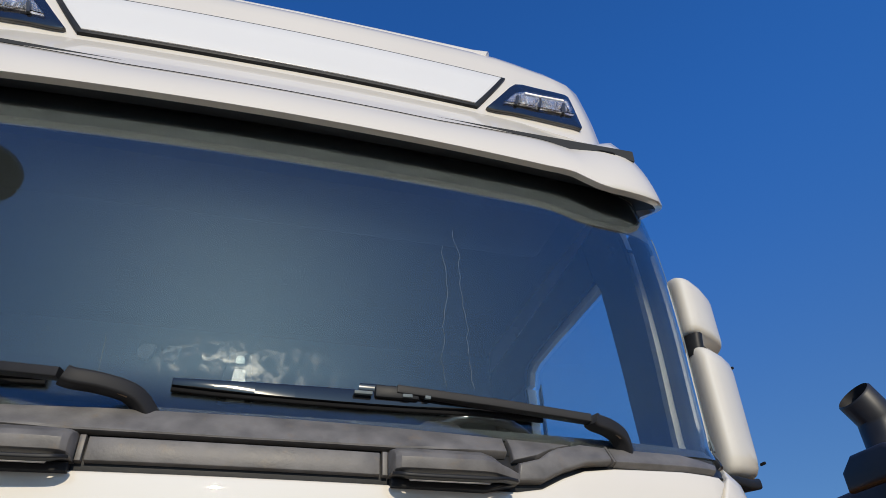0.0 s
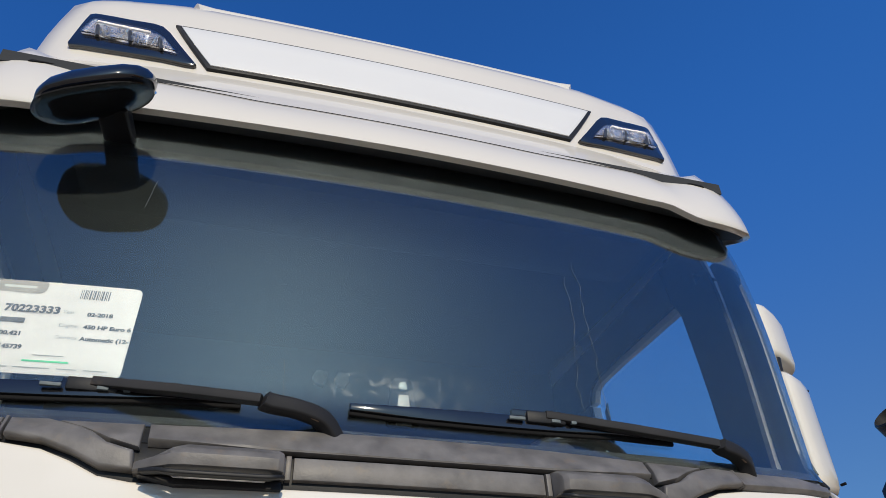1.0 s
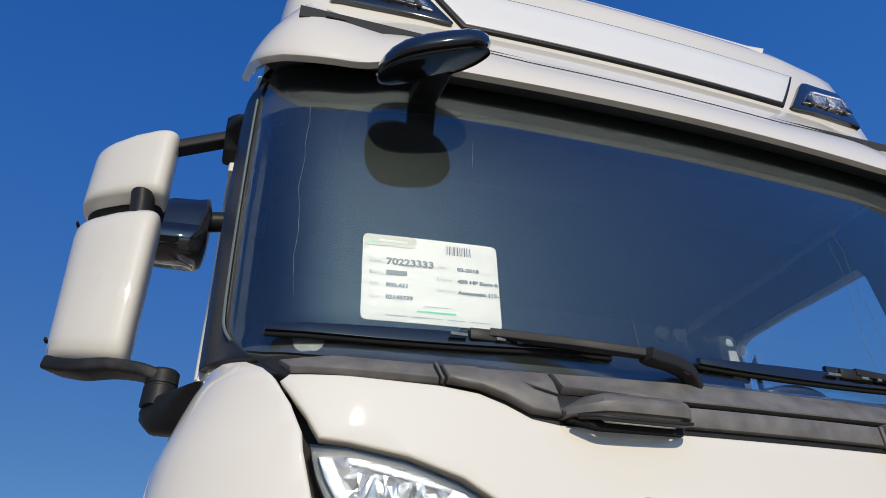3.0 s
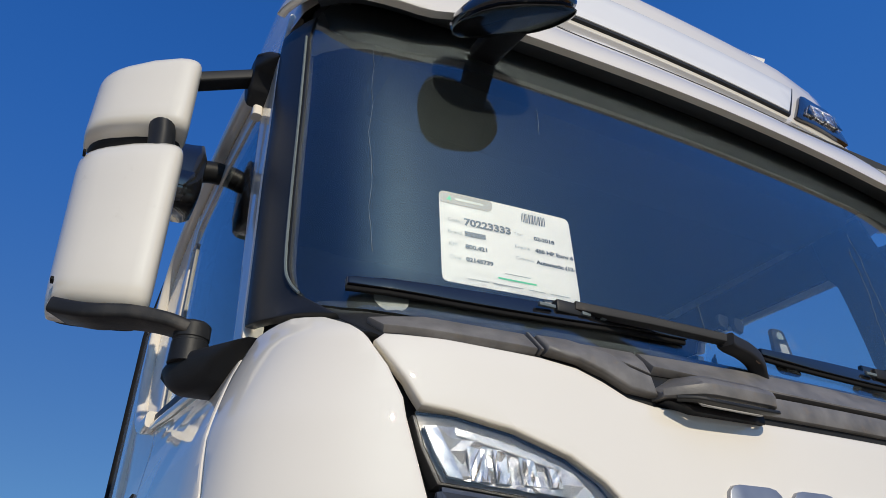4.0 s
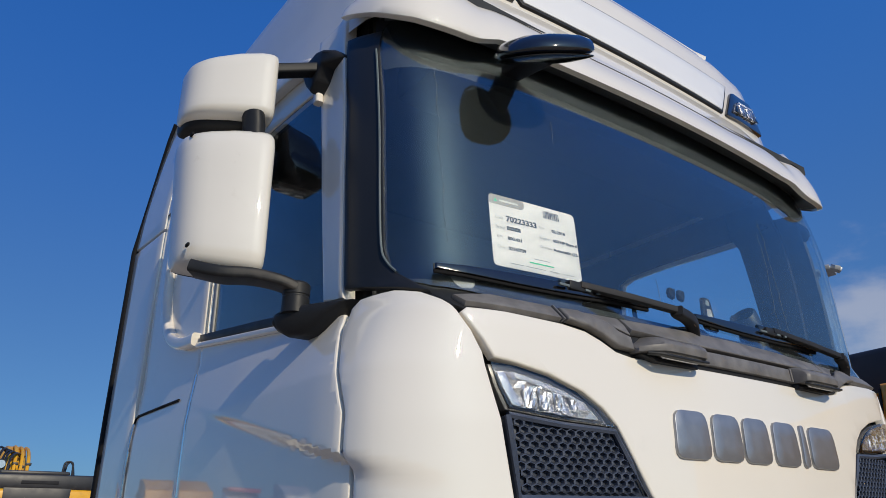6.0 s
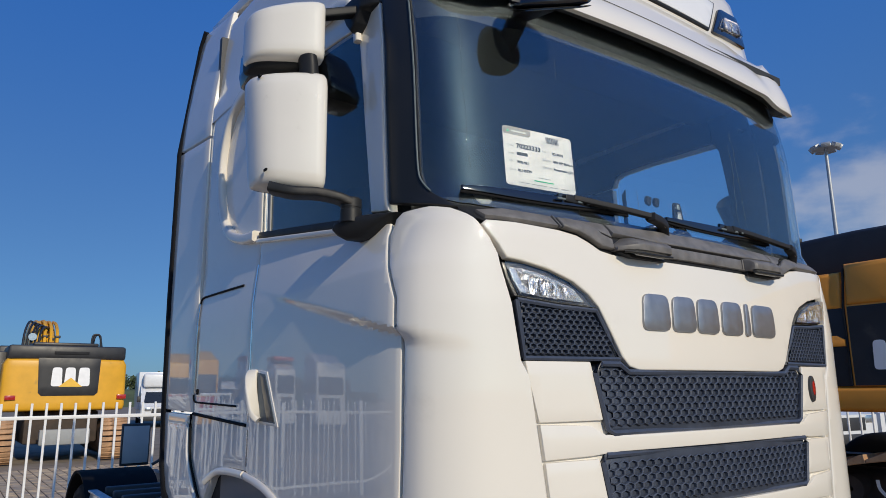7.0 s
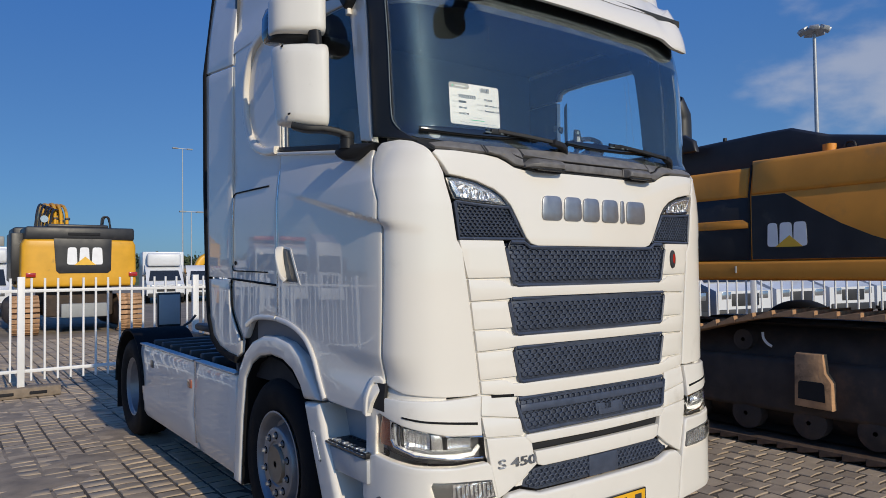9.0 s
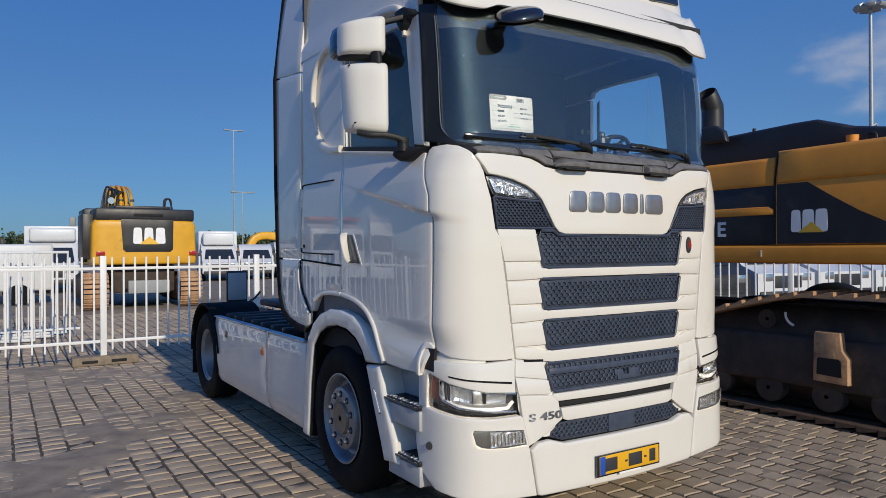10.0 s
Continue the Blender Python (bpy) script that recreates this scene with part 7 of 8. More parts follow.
    sweep(smooth_path([(0.60, 0.5, 3.05), (0.62, 0.5, 3.36), (0.72, 0.5, 3.42), (0.82, 0.5, 3.36), (0.84, 0.5, 3.05)], 4), circ(0.028, 8), gr)
    sweep(smooth_path([(0.70, 0.9, 3.05), (0.74, 0.9, 3.38), (0.86, 0.9, 3.42), (0.95, 0.9, 3.05)], 4), circ(0.028, 8), gr)
    tagged(part("grab_rail", gr, "excblack", t), kind="stuff")
    for x in (-1.38, 1.30):
        part("tail_lamp", box(x - 0.02, x + 0.22, -0.0, 0.14, 1.62, 1.74, 0.01), "redlens", t)
    part("underframe", box(-0.85, 0.95, 0.6, 3.2, 0.45, 1.30, 0.05), "trackframe", t)
    part("belly_plate", box(-0.55, 0.65, -0.2, 0.0, 0.45, 0.85, 0.03), "trimlight", t)
    for x0, x1 in ((-1.78, -1.10), (0.92, 1.58)):
        tr = part("track", box(x0 + 0.05, x1 - 0.05, -0.35, 4.2, 0.08, 1.05, 0.35, 4), "rust", t, "rust-brown crawler track")
        me = finish(box(0, x1 - x0, -0.055, 0.055, -0.03, 0.03, 0.008, 1)); me.materials.append(M["mudrust"])
        for k in range(11):
            a = -80 + 16 * k
            b = new("track_shoe", me); b.parent = tr
            b.matrix_basis = pose(x0, -0.02 - 0.40 * math.cos(radians(a)), 0.56 + 0.52 * math.sin(radians(a)), 90 - a if True else 0, 0, 0)
    return t


far_excavator()


# ---- near excavator to the right of the truck ----
def near_excavator():
    X = 3.41
    t = thing("excavator", "large weathered yellow and black crawler excavator standing beside the truck", "excavator", at=(X, 1.09, 0))
    def face(y, z, d=0.0):
        return Vector((d + 0.10 * max(0.0, (z - 2.30)) ** 1.0, y, z))
    def fl(h):
        return lambda y, z, d=0.0: face(y, z, d - h)
    part("upper_body", box(0.03, 2.9, -4.2, 2.8, 1.55, 2.62, 0.05), "excyellow2", t, "aged yellow upper body")
    part("lower_sill", patch([(-4.2, 1.56), (2.8, 1.56), (2.8, 1.735), (-4.2, 1.735)], fl(0.03), 0.06, 0.4, 0.03, 3), "excyellow2", t, "brown-yellow sill")
    part("side_door", patch([(0.0, 1.745), (2.75, 1.745), (2.75, 2.36), (0.0, 2.36)], fl(0.004), 0.03, 0.4, 0.012), "excblack", t, "black engine door")
    part("door_trim", patch([(0.0, 2.05), (2.75, 2.05), (2.75, 2.135), (0.06, 2.135), (0.0, 2.10)], fl(0.022), 0.03, 0.4, 0.012), "excyellow2", t)
    part("top_band", patch([(-0.005, 2.34), (2.75, 2.34), (2.75, 2.64), (-0.005, 2.64)], fl(0.02), 0.05, 0.3, 0.04, 3), "excyellow2", t)
    part("top_band", patch([(-4.2, 2.36), (-0.03, 2.36), (-0.03, 2.70), (-4.2, 2.72)], fl(0.035), 0.06, 0.3, 0.05, 3), "excyellow2", t)
    part("side_door", patch([(-4.2, 1.745), (-0.025, 1.745), (-0.025, 2.37), (-4.2, 2.37)], fl(0.018), 0.03, 0.4, 0.012), "excyellow2", t)
    dec = [(-0.04, 1.75), (-1.45, 1.75), (-1.35, 1.84), (-1.10, 1.93), (-0.85, 2.05), (-0.60, 2.20), (-0.36, 2.355), (-0.04, 2.355)]
    part("black_decal", patch(dec[::-1], fl(0.0205), 0.003, 0.4, 0.0), "excblack", t, "black decal field with pale emblem shapes")
    for a, w in ((-0.19, 0.105), (-0.305, 0.125), (-0.435, 0.125)):
        part("emblem_bar", patch([(a - w, 1.865), (a, 1.865), (a - 0.008, 2.085), (a - w + 0.008, 2.085)], fl(0.023), 0.002, 0.4, 0.0, rounded=0.03), "excwhite", t, "plain white emblem shape")
    part("emblem_triangle", patch([(-0.52, 1.86), (-0.265, 1.86), (-0.40, 1.965)], fl(0.0245), 0.002, 0.4, 0.0), "decalyellow", t, "plain yellow triangle")
    part("letter", patch([(0.66, 1.835), (0.66, 1.995), (0.555, 1.995), (0.555, 1.965), (0.625, 1.965), (0.625, 1.932), (0.565, 1.932), (0.565, 1.902), (0.625, 1.902), (0.625, 1.865), (0.555, 1.865), (0.555, 1.835)], fl(0.006), 0.002, 0.4, 0.0), "excwhite", t, "white capital letter E")
    part("door_seam", sweep([face(-0.012, 1.75, -0.012), face(-0.012, 2.36, -0.012), face(-0.03, 2.66, -0.012)], circ(0.010, 6)), "void", t)
    part("latch", sweep([face(0.12, 1.62, -0.045), face(0.12, 1.69, -0.045)], circ(0.010, 6)), "trimlight", t)
    hood = patch([(2.6, 2.60), (2.6, 2.93), (1.6, 2.96), (0.0, 3.02), (-0.25, 3.02), (-0.60, 2.90), (-1.30, 2.78), (-1.9, 2.70), (-1.9, 2.60)], lambda y, z, d=0.0: Vector((0.32 + d, y, z)), 2.2, 0.5, 0.05, 3)
    part("engine_hood", hood, "excblack", t, "black engine hood", smooth=30)
    for y in (0.45, 1.3):
        part("hood_bolt", cyl((0.36, y, 2.98), (0.36, y, 3.03), 0.02), "excblack", t)
    part("filler_cap", cyl((0.32, -0.62, 2.70), (0.32, -0.62, 2.80), 0.06), "excyellow2", t)
    part("grab_handle", sweep(smooth_path([(0.32, -0.75, 2.70), (0.32, -0.76, 2.79), (0.32, -0.83, 2.79), (0.32, -0.84, 2.70)], 4), circ(0.012, 8)), "excblack", t)
    ex, n = bmesh.new(), 24
    # upright pipe, mitred elbow, mouth turned towards the truck
    rings = []
    for px, pz, nx, nz, r in ((0.66, 2.85, 1, 0, 0.13), (0.66, 3.36, 1, 0, 0.13), (0.655, 3.43, 0.93, 0.37, 0.13), (0.54, 3.57, 0.72, 0.69, 0.13), (0.53, 3.58, 0.72, 0.69, 0.118), (0.62, 3.48, 0.72, 0.69, 0.118), (0.64, 3.30, 1, 0, 0.08)):
        rings.append([Vector((px + r * nx * math.cos(2 * math.pi * k / n), 1.2 + r * math.sin(2 * math.pi * k / n), pz + r * nz * math.cos(2 * math.pi * k / n))) for k in range(n)])
    vs = [[ex.verts.new(p) for p in r] for r in rings]
    for a, b in zip(vs, vs[1:]):
        for k in range(n):
            ex.faces.new((a[k], a[(k + 1) % n], b[(k + 1) % n], b[k]))
    ex.faces.new(vs[-1])
    part("exhaust", ex, "excblack", t, "black exhaust stack with a slanted mouth", smooth=50)
    part("lifting_lug", patch([(0.65, 2.9), (1.15, 2.9), (1.15, 3.02), (1.05, 3.10), (0.80, 3.10), (0.68, 3.02)], lambda y, z, d=0.0: Vector((0.14 + d, y, z)), 0.06, 0.3, 0.03, 3), "excblack", t)
    # carriage
    part("slew_ring", cyl((1.45, -2.3, 1.0), (1.45, -2.3, 1.56), 0.75, n=32), "trackframe", t)
    part("carbody", box(0.75, 2.3, -3.0, -1.2, 0.65, 1.12, 0.08), "trackframe", t)
    tr = part("track", box(0.10, 0.62, -3.3, 2.35, 0.10, 1.14, 0.42, 5), "trackframe", t, "rust-brown crawler track with clay-covered shoes")
    fr = part("track_frame", patch([(-2.3, 0.33), (1.15, 0.33), (1.30, 0.45), (1.22, 0.72), (0.95, 0.83), (-2.3, 0.83)], lambda y, z, d=0.0: Vector((0.02 + d, y, z)), 0.3, 0.4, 0.05, 3), "trackframe", t, "muddy brown track frame", smooth=40)
    part("arrow_mark", sweep(smooth_path([(0.088, -0.060, 1.055), (0.088, -0.068, 0.995), (0.088, -0.104, 0.950), (0.088, -0.148, 0.925)], 4), rsec(0.026, 0.004), up=Vector((1, 0, 0))), "excwhite", tr, "curved white painted mark")
    gp = part("guard_plate", patch([(-0.75, 0.42), (-0.42, 0.43), (-0.43, 0.88), (-0.445, 0.905), (-0.68, 0.905), (-0.695, 0.74), (-0.75, 0.66)], lambda y, z, d=0.0: Vector((-0.06 + d, y, z)), 0.08, 0.3, 0.015), "mudrust", t, "clay-coloured guard plate with a square hole")
    part("guard_hole", patch([(-0.695, 0.488), (-0.46, 0.50), (-0.465, 0.645), (-0.48, 0.66), (-0.67, 0.66), (-0.69, 0.64)], lambda y, z, d=0.0: Vector((-0.064 + d, y, z)), 0.01, 0.3, 0.0), "void", gp)
    for y in (-2.2, -1.6, -1.05, -0.5, 0.1, 0.7):
        part("bottom_roller", lathe([(0.02, 0.02), (0.02, 0.08), (0.0, 0.15), (-0.12, 0.15), (-0.14, 0.11), (-0.3, 0.11)], (0.05, y, 0.27), 22), "trackframe", fr)
    for y in (-1.5, 0.15):
        part("top_roller", lathe([(0.0, 0.02), (0.0, 0.10), (-0.1, 0.11), (-0.3, 0.11)], (0.10, y, 0.97), 20), "trackframe", fr)
    part("idler", lathe([(0.0, 0.02), (0.0, 0.3), (-0.05, 0.42), (-0.3, 0.42)], (0.12, 1.75, 0.60), 30), "trackframe", fr)
    # shoes: lower run and sagging upper run
    shoe = patch([(-0.094, -0.022), (0.094, -0.022), (0.094, 0.004), (-0.060, 0.040), (-0.094, 0.042)], lambda y, z, d=0.0: Vector((-0.06 + d, y, z)), 0.70, 0.4, 0.004, 1)
    sm = finish(shoe); sm.materials.append(M["mudrust"])
    sm2 = sm.copy(); sm2.materials.clear(); sm2.materials.append(M["rust"])
    y = -3.0
    while y < 1.5:
        b = new("track_shoe", sm); b.parent = tr
        k = max(0.0, y + 0.35)
        sag = 0.068 + 0.012 * math.cos((y + 0.7) * 1.9) - 0.185 * k ** 1.4
        b.matrix_basis = pose(0, y, 1.165 + sag, math.degrees(math.atan(-0.023 * math.sin((y + 0.7) * 1.9) - 0.259 * k ** 0.4)), 0, 0)
        b = new("track_shoe", sm2); b.parent = tr
        b.matrix_basis = pose(0, y, 0.055, 180, 0, 0)
        y += 0.19
    # far track and idle parts behind
    part("far_track", box(2.35, 2.95, -3.3, 2.35, 0.06, 1.02, 0.42, 5), "trackframe", t)
    part("counterweight", box(0.1, 2.8, 2.75, 3.4, 1.5, 2.75, 0.2, 4), "excyellow2", t)
    return t


near_excavator()

# a large tyre standing between the excavator and the side fence
ty = thing("spare_tyre", "large black tyre standing on edge by the side fence", "tyre", at=(7.0, 2.42, 0.60))
part("tread", lathe([(-0.16, 0.36), (-0.17, 0.50), (-0.15, 0.575), (-0.10, 0.60), (0.10, 0.60), (0.15, 0.575), (0.17, 0.50), (0.16, 0.36)], (0, 0, 0), 40), "rubber", ty, smooth=50)
part("rim", lathe([(0.10, 0.365), (0.06, 0.33), (0.05, 0.10), (0.05, 0.02)], (0, 0, 0), 28), "chassis", ty)

# ---- parked vehicles beyond the fences ----
def van(x, y, rz, label, body="whitevan", length=5.4, h=2.35, w=2.0, box_h=0.0, group="parked vans"):
    t = thing("van", label, "van", group=group)
    prof = [(-length / 2, 0.45), (-length / 2, 1.05), (-length / 2 + 0.55, 1.25), (-length / 2 + 1.25, h * 0.86), (-length / 2 + 1.7, h), (length / 2 - 0.05, h), (length / 2, h - 0.1), (length / 2, 0.45)]
    part("body", patch(prof, lambda a, z, d=0.0: Vector((a, -w / 2 + d, z)), w, 1.0, 0.09, 3), body, t, smooth=40)
    part("windscreen", patch([(-w / 2 + 0.15, 1.28), (w / 2 - 0.15, 1.28), (w / 2 - 0.25, h * 0.84), (-w / 2 + 0.25, h * 0.84)], lambda b, z, d=0.0: Vector((-length / 2 + 0.53 + 0.70 * (z - 1.25) / (h * 0.86 - 1.25) - 0.03 + d, b, z)), 0.03, 0.6, 0.0), "carglass", t)
    for s in (-1, 1):
        part("side_glass", box(-length / 2 + 1.0, -length / 2 + 2.0, min(s * (w / 2 - 0.02), s * (w / 2 + 0.012)), max(s * (w / 2 - 0.02), s * (w / 2 + 0.012)), 1.30, h * 0.80, 0.005), "carglass", t)
        for a in (-length / 2 + 0.9, length / 2 - 1.0):
            part("tyre", cyl((a, s * (w / 2 - 0.2), 0.34), (a, s * (w / 2 + 0.01), 0.34), 0.34, n=24), "rubber", t)
        part("headlamp", box(-length / 2 - 0.015, -length / 2 + 0.12, s * 0.66 - 0.16, s * 0.66 + 0.16, 0.84, 1.04, 0.02), "reflector", t)
        part("wing_mirror", box(-length / 2 + 0.95, -length / 2 + 1.08, s * (w / 2 + 0.10) - 0.09, s * (w / 2 + 0.10) + 0.09, 1.32, 1.62, 0.03), "darkbody", t)
    part("front_grille", box(-length / 2 - 0.012, -length / 2 + 0.02, -0.48, 0.48, 0.66, 0.98, 0.01), "darkbody", t)
    part("bumper", box(-length / 2 - 0.05, -length / 2 + 0.2, -w / 2 + 0.05, w / 2 - 0.05, 0.34, 0.58, 0.05), "darkbody", t)
    if box_h:
        part("box_body", box(-length / 2 + 1.9, length / 2 + 0.4, -w / 2 - 0.12, w / 2 + 0.12, 0.9, box_h, 0.05), body, t)
        part("roof_fairing", box(-length / 2 + 1.2, -length / 2 + 1.9, -w / 2 + 0.1, w / 2 - 0.1, h - 0.1, box_h - 0.1, 0.12, 3), body, t)
    t.matrix_basis = pose(x, y, 0, 0, 0, rz)
    return t


def lorry(x, y, rz, label, color="whitevan", sleeper=3.3):
    t = thing("lorry", label, "truck", group="parked lorries")
    part("cab", box(-1.1, 1.1, -1.2, 1.2, 0.9, sleeper, 0.12, 3), color, t)
    part("roof_spoiler", patch([(-0.9, sleeper - 0.05), (1.1, sleeper - 0.05), (1.1, sleeper + 0.5), (0.4, sleeper + 0.45)], lambda a, z, d=0.0: Vector((a, -1.1 + d, z)), 2.2, 0.6, 0.05), color, t)
    part("windscreen", box(-1.125, -1.08, -1.05, 1.05, 1.75, 2.6, 0.02), "carglass", t)
    part("front_grille", box(-1.13, -1.08, -0.8, 0.8, 0.95, 1.6, 0.02), "darkbody", t)
    part("bumper", box(-1.2, 0.0, -1.22, 1.22, 0.35, 0.95, 0.06), color, t)
    for s in (-1, 1):
        part("side_glass", box(-0.7, 0.3, min(s * 1.19, s * 1.215), max(s * 1.19, s * 1.215), 1.8, 2.5, 0.02), "carglass", t)
        part("tyre", cyl((-0.1, s * 0.95, 0.5), (-0.1, s * 1.22, 0.5), 0.5, n=28), "rubber", t)
        part("tyre", cyl((3.5, s * 0.85, 0.5), (3.5, s * 1.22, 0.5), 0.5, n=28), "rubber", t)
        part("mirror", box(-1.15, -1.0, s * 1.38 - 0.12, s * 1.38 + 0.12, 1.8, 2.5, 0.04), "darkbody", t)
    part("chassis", box(1.0, 4.6, -0.5, 0.5, 0.6, 0.95, 0.03), "darkbody", t)
    t.matrix_basis = pose(x, y, 0, 0, 0, rz)
    return t


van(8.1, 41.0, 80, "white box van parked beyond the fence, seen from the front", h=2.2, box_h=2.95, length=6.0)
for k, (x, y) in enumerate(((10.6, 41.5), (13.2, 42.5), (15.8, 43.0), (18.6, 43.0))):
    van(x, y, 78, "white panel van parked in a row beyond the fence", h=2.3 if k % 2 else 2.15)
van(-1.2, 33.0, 85, "white delivery van parked beside the far excavator", h=2.3, box_h=2.9)
lorry(-4.6, 44.0, 95, "white lorry cab parked far off by the tree line")
van(-4.3, 24.5, 4, "low white flatbed vehicle parked behind the fence", h=2.0, length=5.0)
for k in range(7):
    van(9.9 + 2.35 * k, 10.4 - 0.3 * k, 78, "white van parked nose to the side fence" if k != 1 else "dark grey van parked among white ones", body="whitevan" if k != 1 else "darkbody", h=1.95 + 0.12 * (k % 3), length=4.9)
for k in range(6):
    van(17.0 + 3.4 * k, 24.0 + 1.1 * k, 60, "white panel van parked in a row beyond the yard fence", h=2.2 + 0.12 * (k % 3))
tm = thing("yellow_machine", "small yellow loader arm among the parked vans", "machine", at=(11.0, 44.5, 0))
part("arm", sweep(smooth_path([(0, 0, 1.0), (0.6, 0, 2.6), (2.2, 0, 2.75), (3.6, 0, 2.2)], 5), rsec(0.5, 0.55)), "excyellow", tm)
part("body", box(-1.2, 1.0, -0.9, 0.9, 0.6, 2.0, 0.15), "excyellow", tm)

# vehicles standing beside the yard, mirrored in the door
t = lorry(-10.5, 32.4, 92, "orange-yellow lorry cab with red lower front beyond the fence", "excyellow", 3.3)
part("red_skirt", box(-1.24, 0.4, -1.24, 1.24, 0.9, 1.6, 0.05), "redpaint", t)
lorry(-17.6, 29.6, 96, "white lorry cab parked beyond the side fence")
t = lorry(-14.4, 31.0, 94, "white lorry cab with a red roof spoiler beyond the side fence", "whitevan", 2.9)
part("roof_cap", box(-0.6, 1.12, -1.12, 1.12, 3.3, 3.5, 0.05), "redpaint", t)
van(-12.5, 33.0, 86, "white panel van parked beside the orange-yellow lorry", h=2.3)

# white gate panels stacked behind the fence
for k in range(3):
    g = thing("gate_panel", "white barred gate panel leaning behind the fence", "gate panel", group="gate panels")
    part("gate_frame", sweep([(0, 0, 0.05), (0, 0, 1.75), (2.6, 0, 1.75), (2.6, 0, 0.05), (0, 0, 0.05)], rsec(0.06, 0.06), up=Vector((0, 1, 0))), "fence", g)
    for j in range(12):
        part("bar", box(0.2 + 0.2 * j - 0.013, 0.2 + 0.2 * j + 0.013, -0.013, 0.013, 0.06, 1.74, 0.003, 1), "fence", g)
    g.matrix_basis = pose(-5.3 + 0.3 * k, 12.6 + 0.35 * k, 0, 10, 0, -6 + 5 * k)


# ---- light masts ----
def mast(x, y, h, label, head=True, r=0.13):
    t = thing("light_mast", label, "light mast", at=(x, y, 0), group="light masts")
    part("pole", cyl((0, 0, 0), (0, 0, h), r, r * 0.55, 14), "galv", t, smooth=60)
    if head:
        part("collar", cyl((0, 0, h * 0.50), (0, 0, h * 0.515), r * 1.3, n=14), "galv", t)
        part("hook", sweep(smooth_path([(0, 0, h * 0.56), (0.25, -0.1, h * 0.57), (0.3, -0.12, h * 0.55)], 4), circ(0.04, 8)), "galv", t)
        fr = part("head_frame", cyl((0, 0, h - 0.25), (0, 0, h - 0.15), 0.5, 0.5, 20), "galv", t)
        for k in range(7):
            a = 2 * math.pi * k / 7
            c = Vector((0.55 * math.cos(a), 0.55 * math.sin(a), h - 0.2))
            fl_ = part("floodlight", box(-0.19, 0.19, -0.12, 0.12, -0.09, 0.09, 0.02), "galv", t)
            fl_.matrix_basis = Matrix.Translation(c) @ pose(0, 0, 0, 30, 0, math.degrees(a) + 90)
    else:
        part("lamp_arm", sweep([(-0.7, 0, h), (0.7, 0, h)], rsec(0.12, 0.1)), "galv", t)
        for s in (-1, 1):
            part("lantern", box(s * 0.9 - 0.35, s * 0.9 + 0.35, -0.15, 0.15, h - 0.08, h + 0.08, 0.04), "trimlight", t)
    return t


mast(29.9, 12.95, 12.75, "tall grey floodlight mast with a ring of lamps")
mast(22.5, 88.0, 17.5, "slim grey lamp post far behind the yard", False, 0.1)
mast(19.2, 73.0, 8.2, "slim grey lamp post behind the yard", False, 0.08)

# ---- far bank and tree line ----
bk = bmesh.new()
n = 60
ra = []
for j, (d, z) in enumerate(((0, -0.02), (14, 2.2), (40, 2.6), (60, 2.4))):
    row = []
    for i in range(n + 1):
        a = radians(-20 + 150 * i / n)
        rr = 105 + d
        row.append(bk.verts.new((rr * math.cos(a), rr * math.sin(a), z + (0.35 * noise.noise((i * 0.37, j, 0)) if j else 0))))
    ra.append(row)
for p, q in zip(ra, ra[1:]):
    for i in range(n):
        bk.faces.new((p[i], p[i + 1], q[i + 1], q[i]))
bank = new("grass_bank", finish(bk, 60))
bank.data.materials.append(M["bank"])
tagged(bank, "low grassy bank behind the yard", "bank", kind="structure")

rnd = random.Random(11)
verts, faces = [], []
tv, tf = [], []
for k in range(210):
    a = radians(-6 + 128 * k / 210 + rnd.uniform(-0.5, 0.5))
    rr = rnd.uniform(132, 160)
    cx_, cy_ = rr * math.cos(a), rr * math.sin(a)
    h = rnd.uniform(1.6, 3.9)
    w = rnd.uniform(1.6, 3.8)
    b = len(tv)
    for q in range(5):
        tv.append((cx_ + 0.15 * math.cos(q * 1.257), cy_ + 0.15 * math.sin(q * 1.257), 2.2))
    for q in range(5):
        tv.append((cx_ + 0.05 * math.cos(q * 1.257), cy_ + 0.05 * math.sin(q * 1.257), 2.4 + h * 0.7))
    for q in range(5):
        tf.append((b + q, b + (q + 1) % 5, b + 5 + (q + 1) % 5, b + 5 + q))
    for q in range(int(170 + 90 * w)):
        th, ph = rnd.uniform(0, 6.283), rnd.gauss(0, 0.45)
        r_ = w * rnd.uniform(0.1, 1.0) ** 0.5 * (0.75 + 0.35 * math.sin(3 * th + k))
        px, py = cx_ + r_ * math.cos(th), cy_ + r_ * math.sin(th)
        pz = 2.3 + h * (0.50 + 0.36 * ph) * (1 - 0.1 * r_ / w)
        if pz < 2.3:
            pz = 2.3 + rnd.uniform(0, 0.8)
        s_ = rnd.uniform(0.12, 0.30)
        m_ = Euler((rnd.uniform(0, 6), rnd.uniform(0, 6), rnd.uniform(0, 6))).to_matrix()
        b = len(verts)
        for c in ((-s_, -s_ * 0.6, 0), (s_, -s_ * 0.6, 0.1 * s_), (s_ * 0.7, s_ * 0.7, 0), (-s_ * 0.8, s_ * 0.6, -0.1 * s_)):
            verts.append(tuple(Vector((px, py, pz)) + m_ @ Vector(c)))
        faces.append((b, b + 1, b + 2, b + 3))
woods = thing("tree_line", "distant row of green and olive trees on the bank", "trees", kind="stuff")
me = bpy.data.meshes.new("mesh"); me.from_pydata(verts, [], faces); me.materials.append(M["leaf"])
tagged(part("crowns", me, "leaf", woods), kind="stuff")
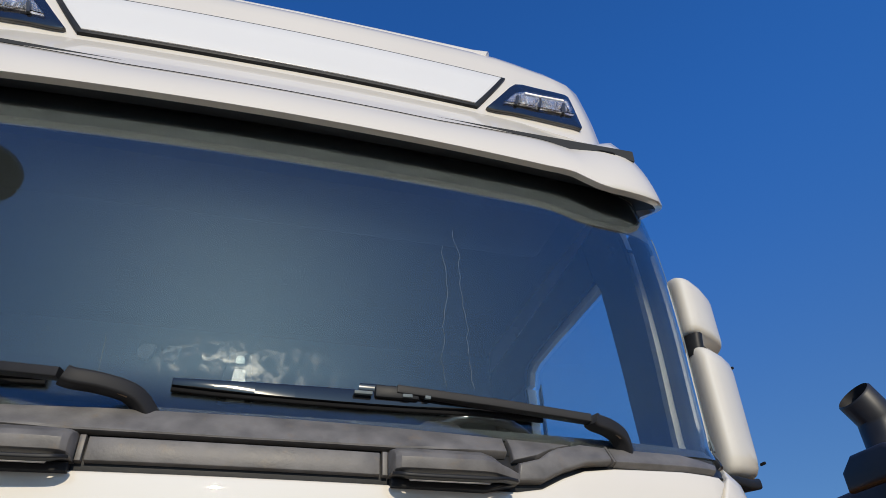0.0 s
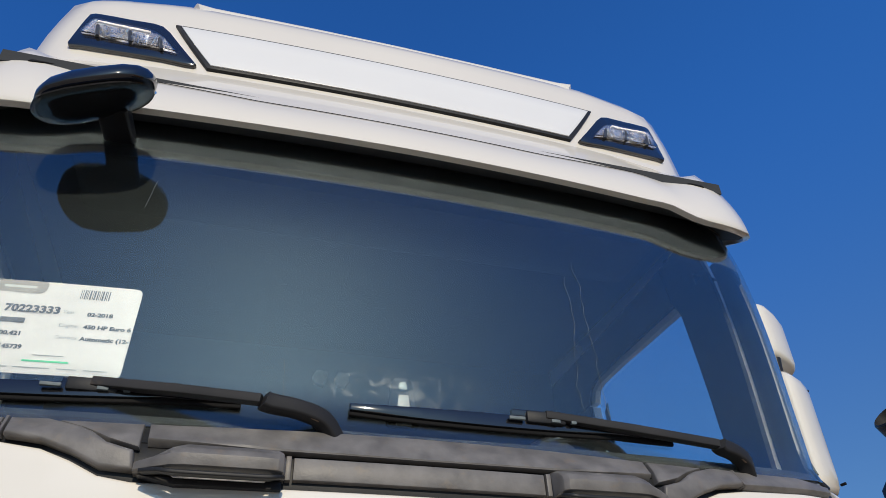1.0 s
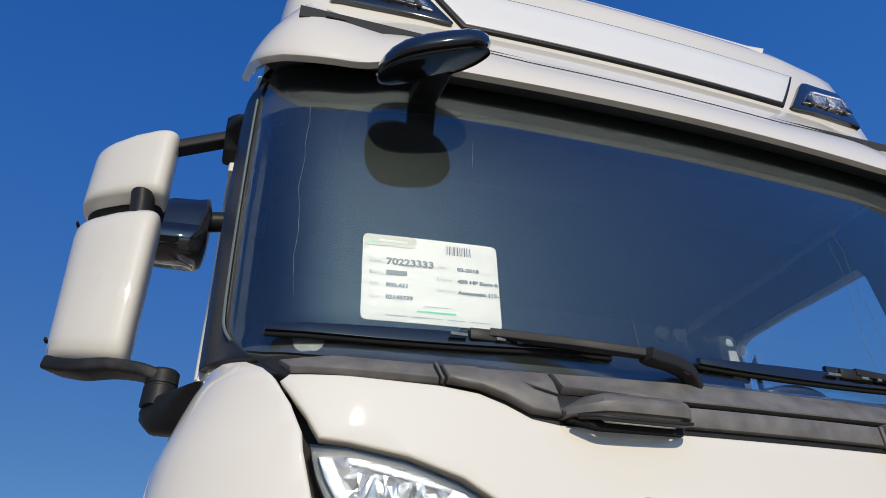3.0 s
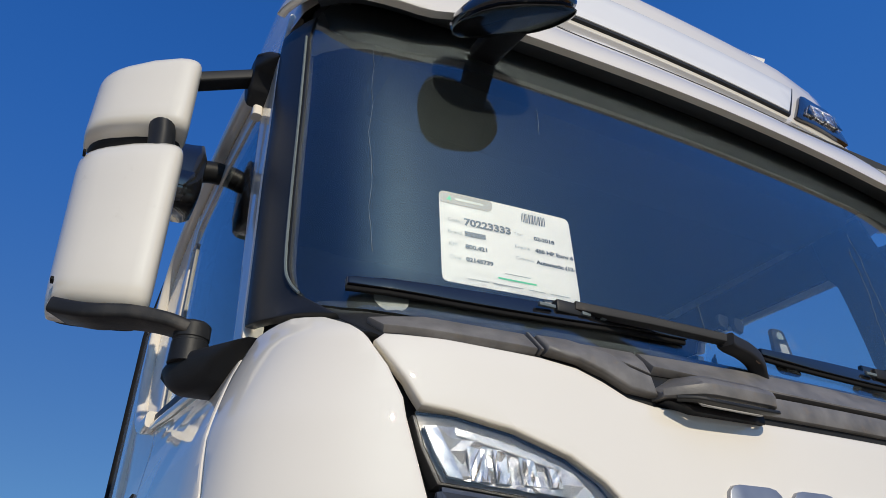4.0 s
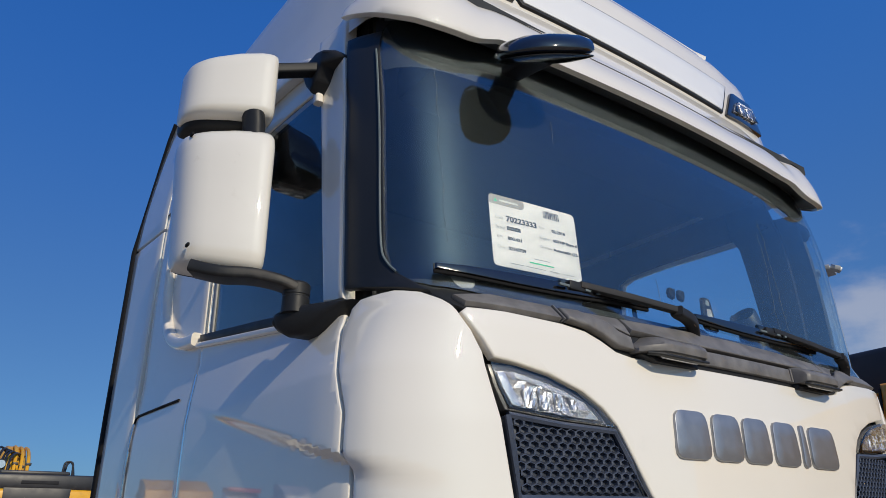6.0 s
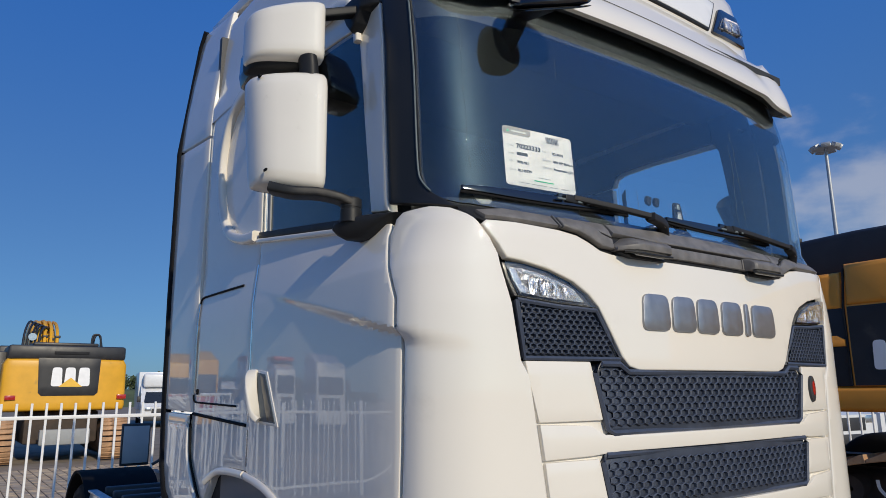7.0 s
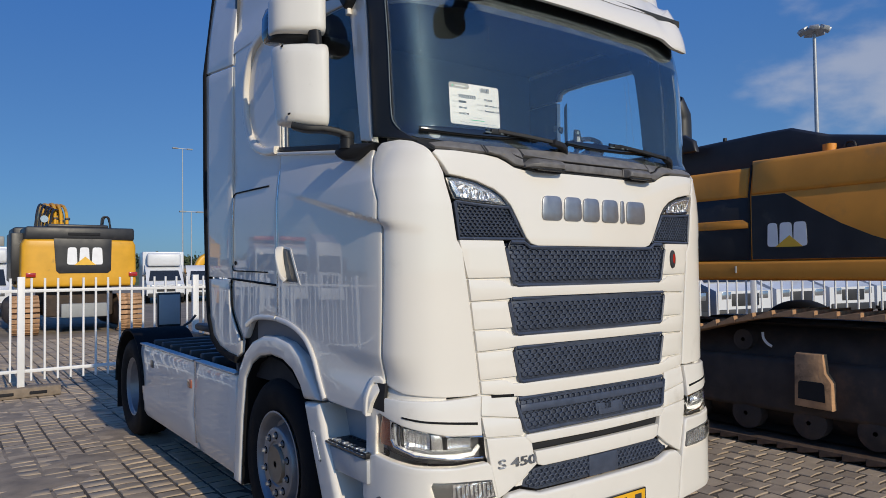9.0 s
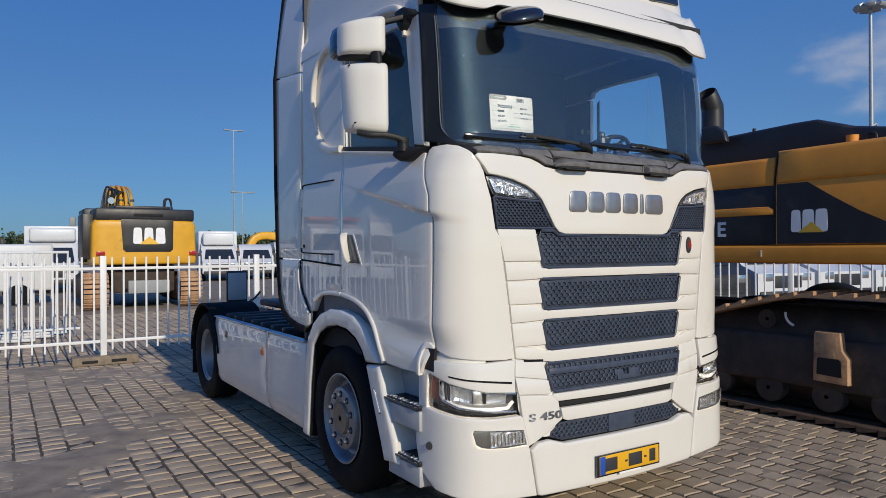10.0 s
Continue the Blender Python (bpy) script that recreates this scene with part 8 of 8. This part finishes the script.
me = bpy.data.meshes.new("mesh"); me.from_pydata(tv, [], tf); me.materials.append(M["bark"])
tagged(part("trunks", me, "bark", woods), kind="stuff")

# ---- block paving ----
paving = thing("pavement", "grey-brown concrete block paving with dirty joints", "pavement", kind="structure")
PWX, PWY = 0.205, 0.165


def paver_mesh(seed):
    rnd = random.Random(seed)
    a, b = PWX / 2 - 0.0095, PWY / 2 - 0.0095
    j = lambda s: rnd.uniform(-s, s)
    base = [(-a + j(.003), -b + j(.003)), (-a * 0.3, -b + 0.006 + j(.002)), (a * 0.3, -b + 0.006 + j(.002)), (a + j(.003), -b + j(.003)), (a - 0.004, 0 + j(.003)), (a + j(.003), b + j(.003)), (a * 0.3, b - 0.006), (-a * 0.3, b - 0.006), (-a + j(.003), b + j(.003)), (-a + 0.004, j(.003))]
    t = j(0.0035), j(0.0035)
    top = [(x * 0.955, y * 0.945, t[0] * x / a + t[1] * y / b) for x, y in base]
    mid = [(x, y, -0.0035) for x, y in base]
    bot = [(x, y, -0.02) for x, y in base]
    return top, mid, bot


shapes = [paver_mesh(k) for k in range(24)]
near_meshes = []
for k in range(12):
    top, mid, bot = shapes[k]
    bm = bmesh.new()
    r1, r2, r3 = [[bm.verts.new(p) for p in r] for r in (top, mid, bot)]
    bm.faces.new(r1)
    for a, b in ((r1, r2), (r2, r3)):
        for q in range(10):
            bm.faces.new((a[q], b[q], b[(q + 1) % 10], a[(q + 1) % 10]))
    me = finish(bm, 50)
    me.materials.append(M["paver"])
    near_meshes.append(me)
verts, faces = [], []
rnd = random.Random(5)
count = 0
for i in range(-50, 48):
    for j in range(-44, 112):
        x, y = i * PWX, j * PWY + (PWY / 2 if i % 2 else 0)
        dz = rnd.uniform(-0.004, 0.003) + 0.006 * noise.noise((x * 0.6, y * 0.6, 3.0))
        if -3.1 < x < -1.25 and 1.0 < y < 4.9 and count < 300:
            b = new("paver", near_meshes[rnd.randrange(12)])
            b.parent = paving
            b.location = (x, y, dz - 0.004)
            count += 1
            continue
        top, mid, bot = shapes[rnd.randrange(24)]
        b = len(verts)
        for r in (top, mid, bot):
            verts += [(x + p[0], y + p[1], dz - 0.004 + p[2]) for p in r]
        faces.append(tuple(range(b, b + 10)))
        for o in (0, 10):
            for q in range(10):
                faces.append((b + o + q, b + o + 10 + q, b + o + 10 + (q + 1) % 10, b + o + (q + 1) % 10))
me = bpy.data.meshes.new("mesh")
me.from_pydata(verts, [], faces)
me.materials.append(M["paver"])
tagged(part("paver_field", me, "paver", paving), kind="stuff")

part("joint_bed", box(-50.5 * PWX, 47.5 * PWX, -44.5 * PWY, 112 * PWY, -0.03, -0.0112), "joint", paving, "dark dirt in the joints")

# sand and dirt washed over the blocks in patches
nx, ny = 150, 190
sx0, sy0, cell = -6.2, -2.4, 0.06
sv = []
for j in range(ny + 1):
    for i in range(nx + 1):
        x, y = sx0 + i * cell, sy0 + j * cell
        a = noise.noise((x * 0.55, y * 0.55, 7.0)) + 0.55 * noise.noise((x * 1.9, y * 1.9, 2.0)) + 0.40 * noise.noise((x * 6.0, y * 6.0, 5.0))
        a += 0.55 * math.exp(-((x + 2.6) / 1.7) ** 2 - ((y - 6.9) / 1.8) ** 2)
        k = max(0.0, min(1.0, (a - 0.16) / 0.55))
        sv.append((x, y, -0.0135 + 0.0165 * k))
sf = [(j * (nx + 1) + i, j * (nx + 1) + i + 1, (j + 1) * (nx + 1) + i + 1, (j + 1) * (nx + 1) + i) for j in range(ny) for i in range(nx)]
me = bpy.data.meshes.new("mesh")
me.from_pydata(sv, [], sf)
me.materials.append(M["sand"])
me.shade_smooth()
tagged(part("joint_sand", me, "sand", paving, "dark sandy dirt lying in the joints"), kind="stuff")
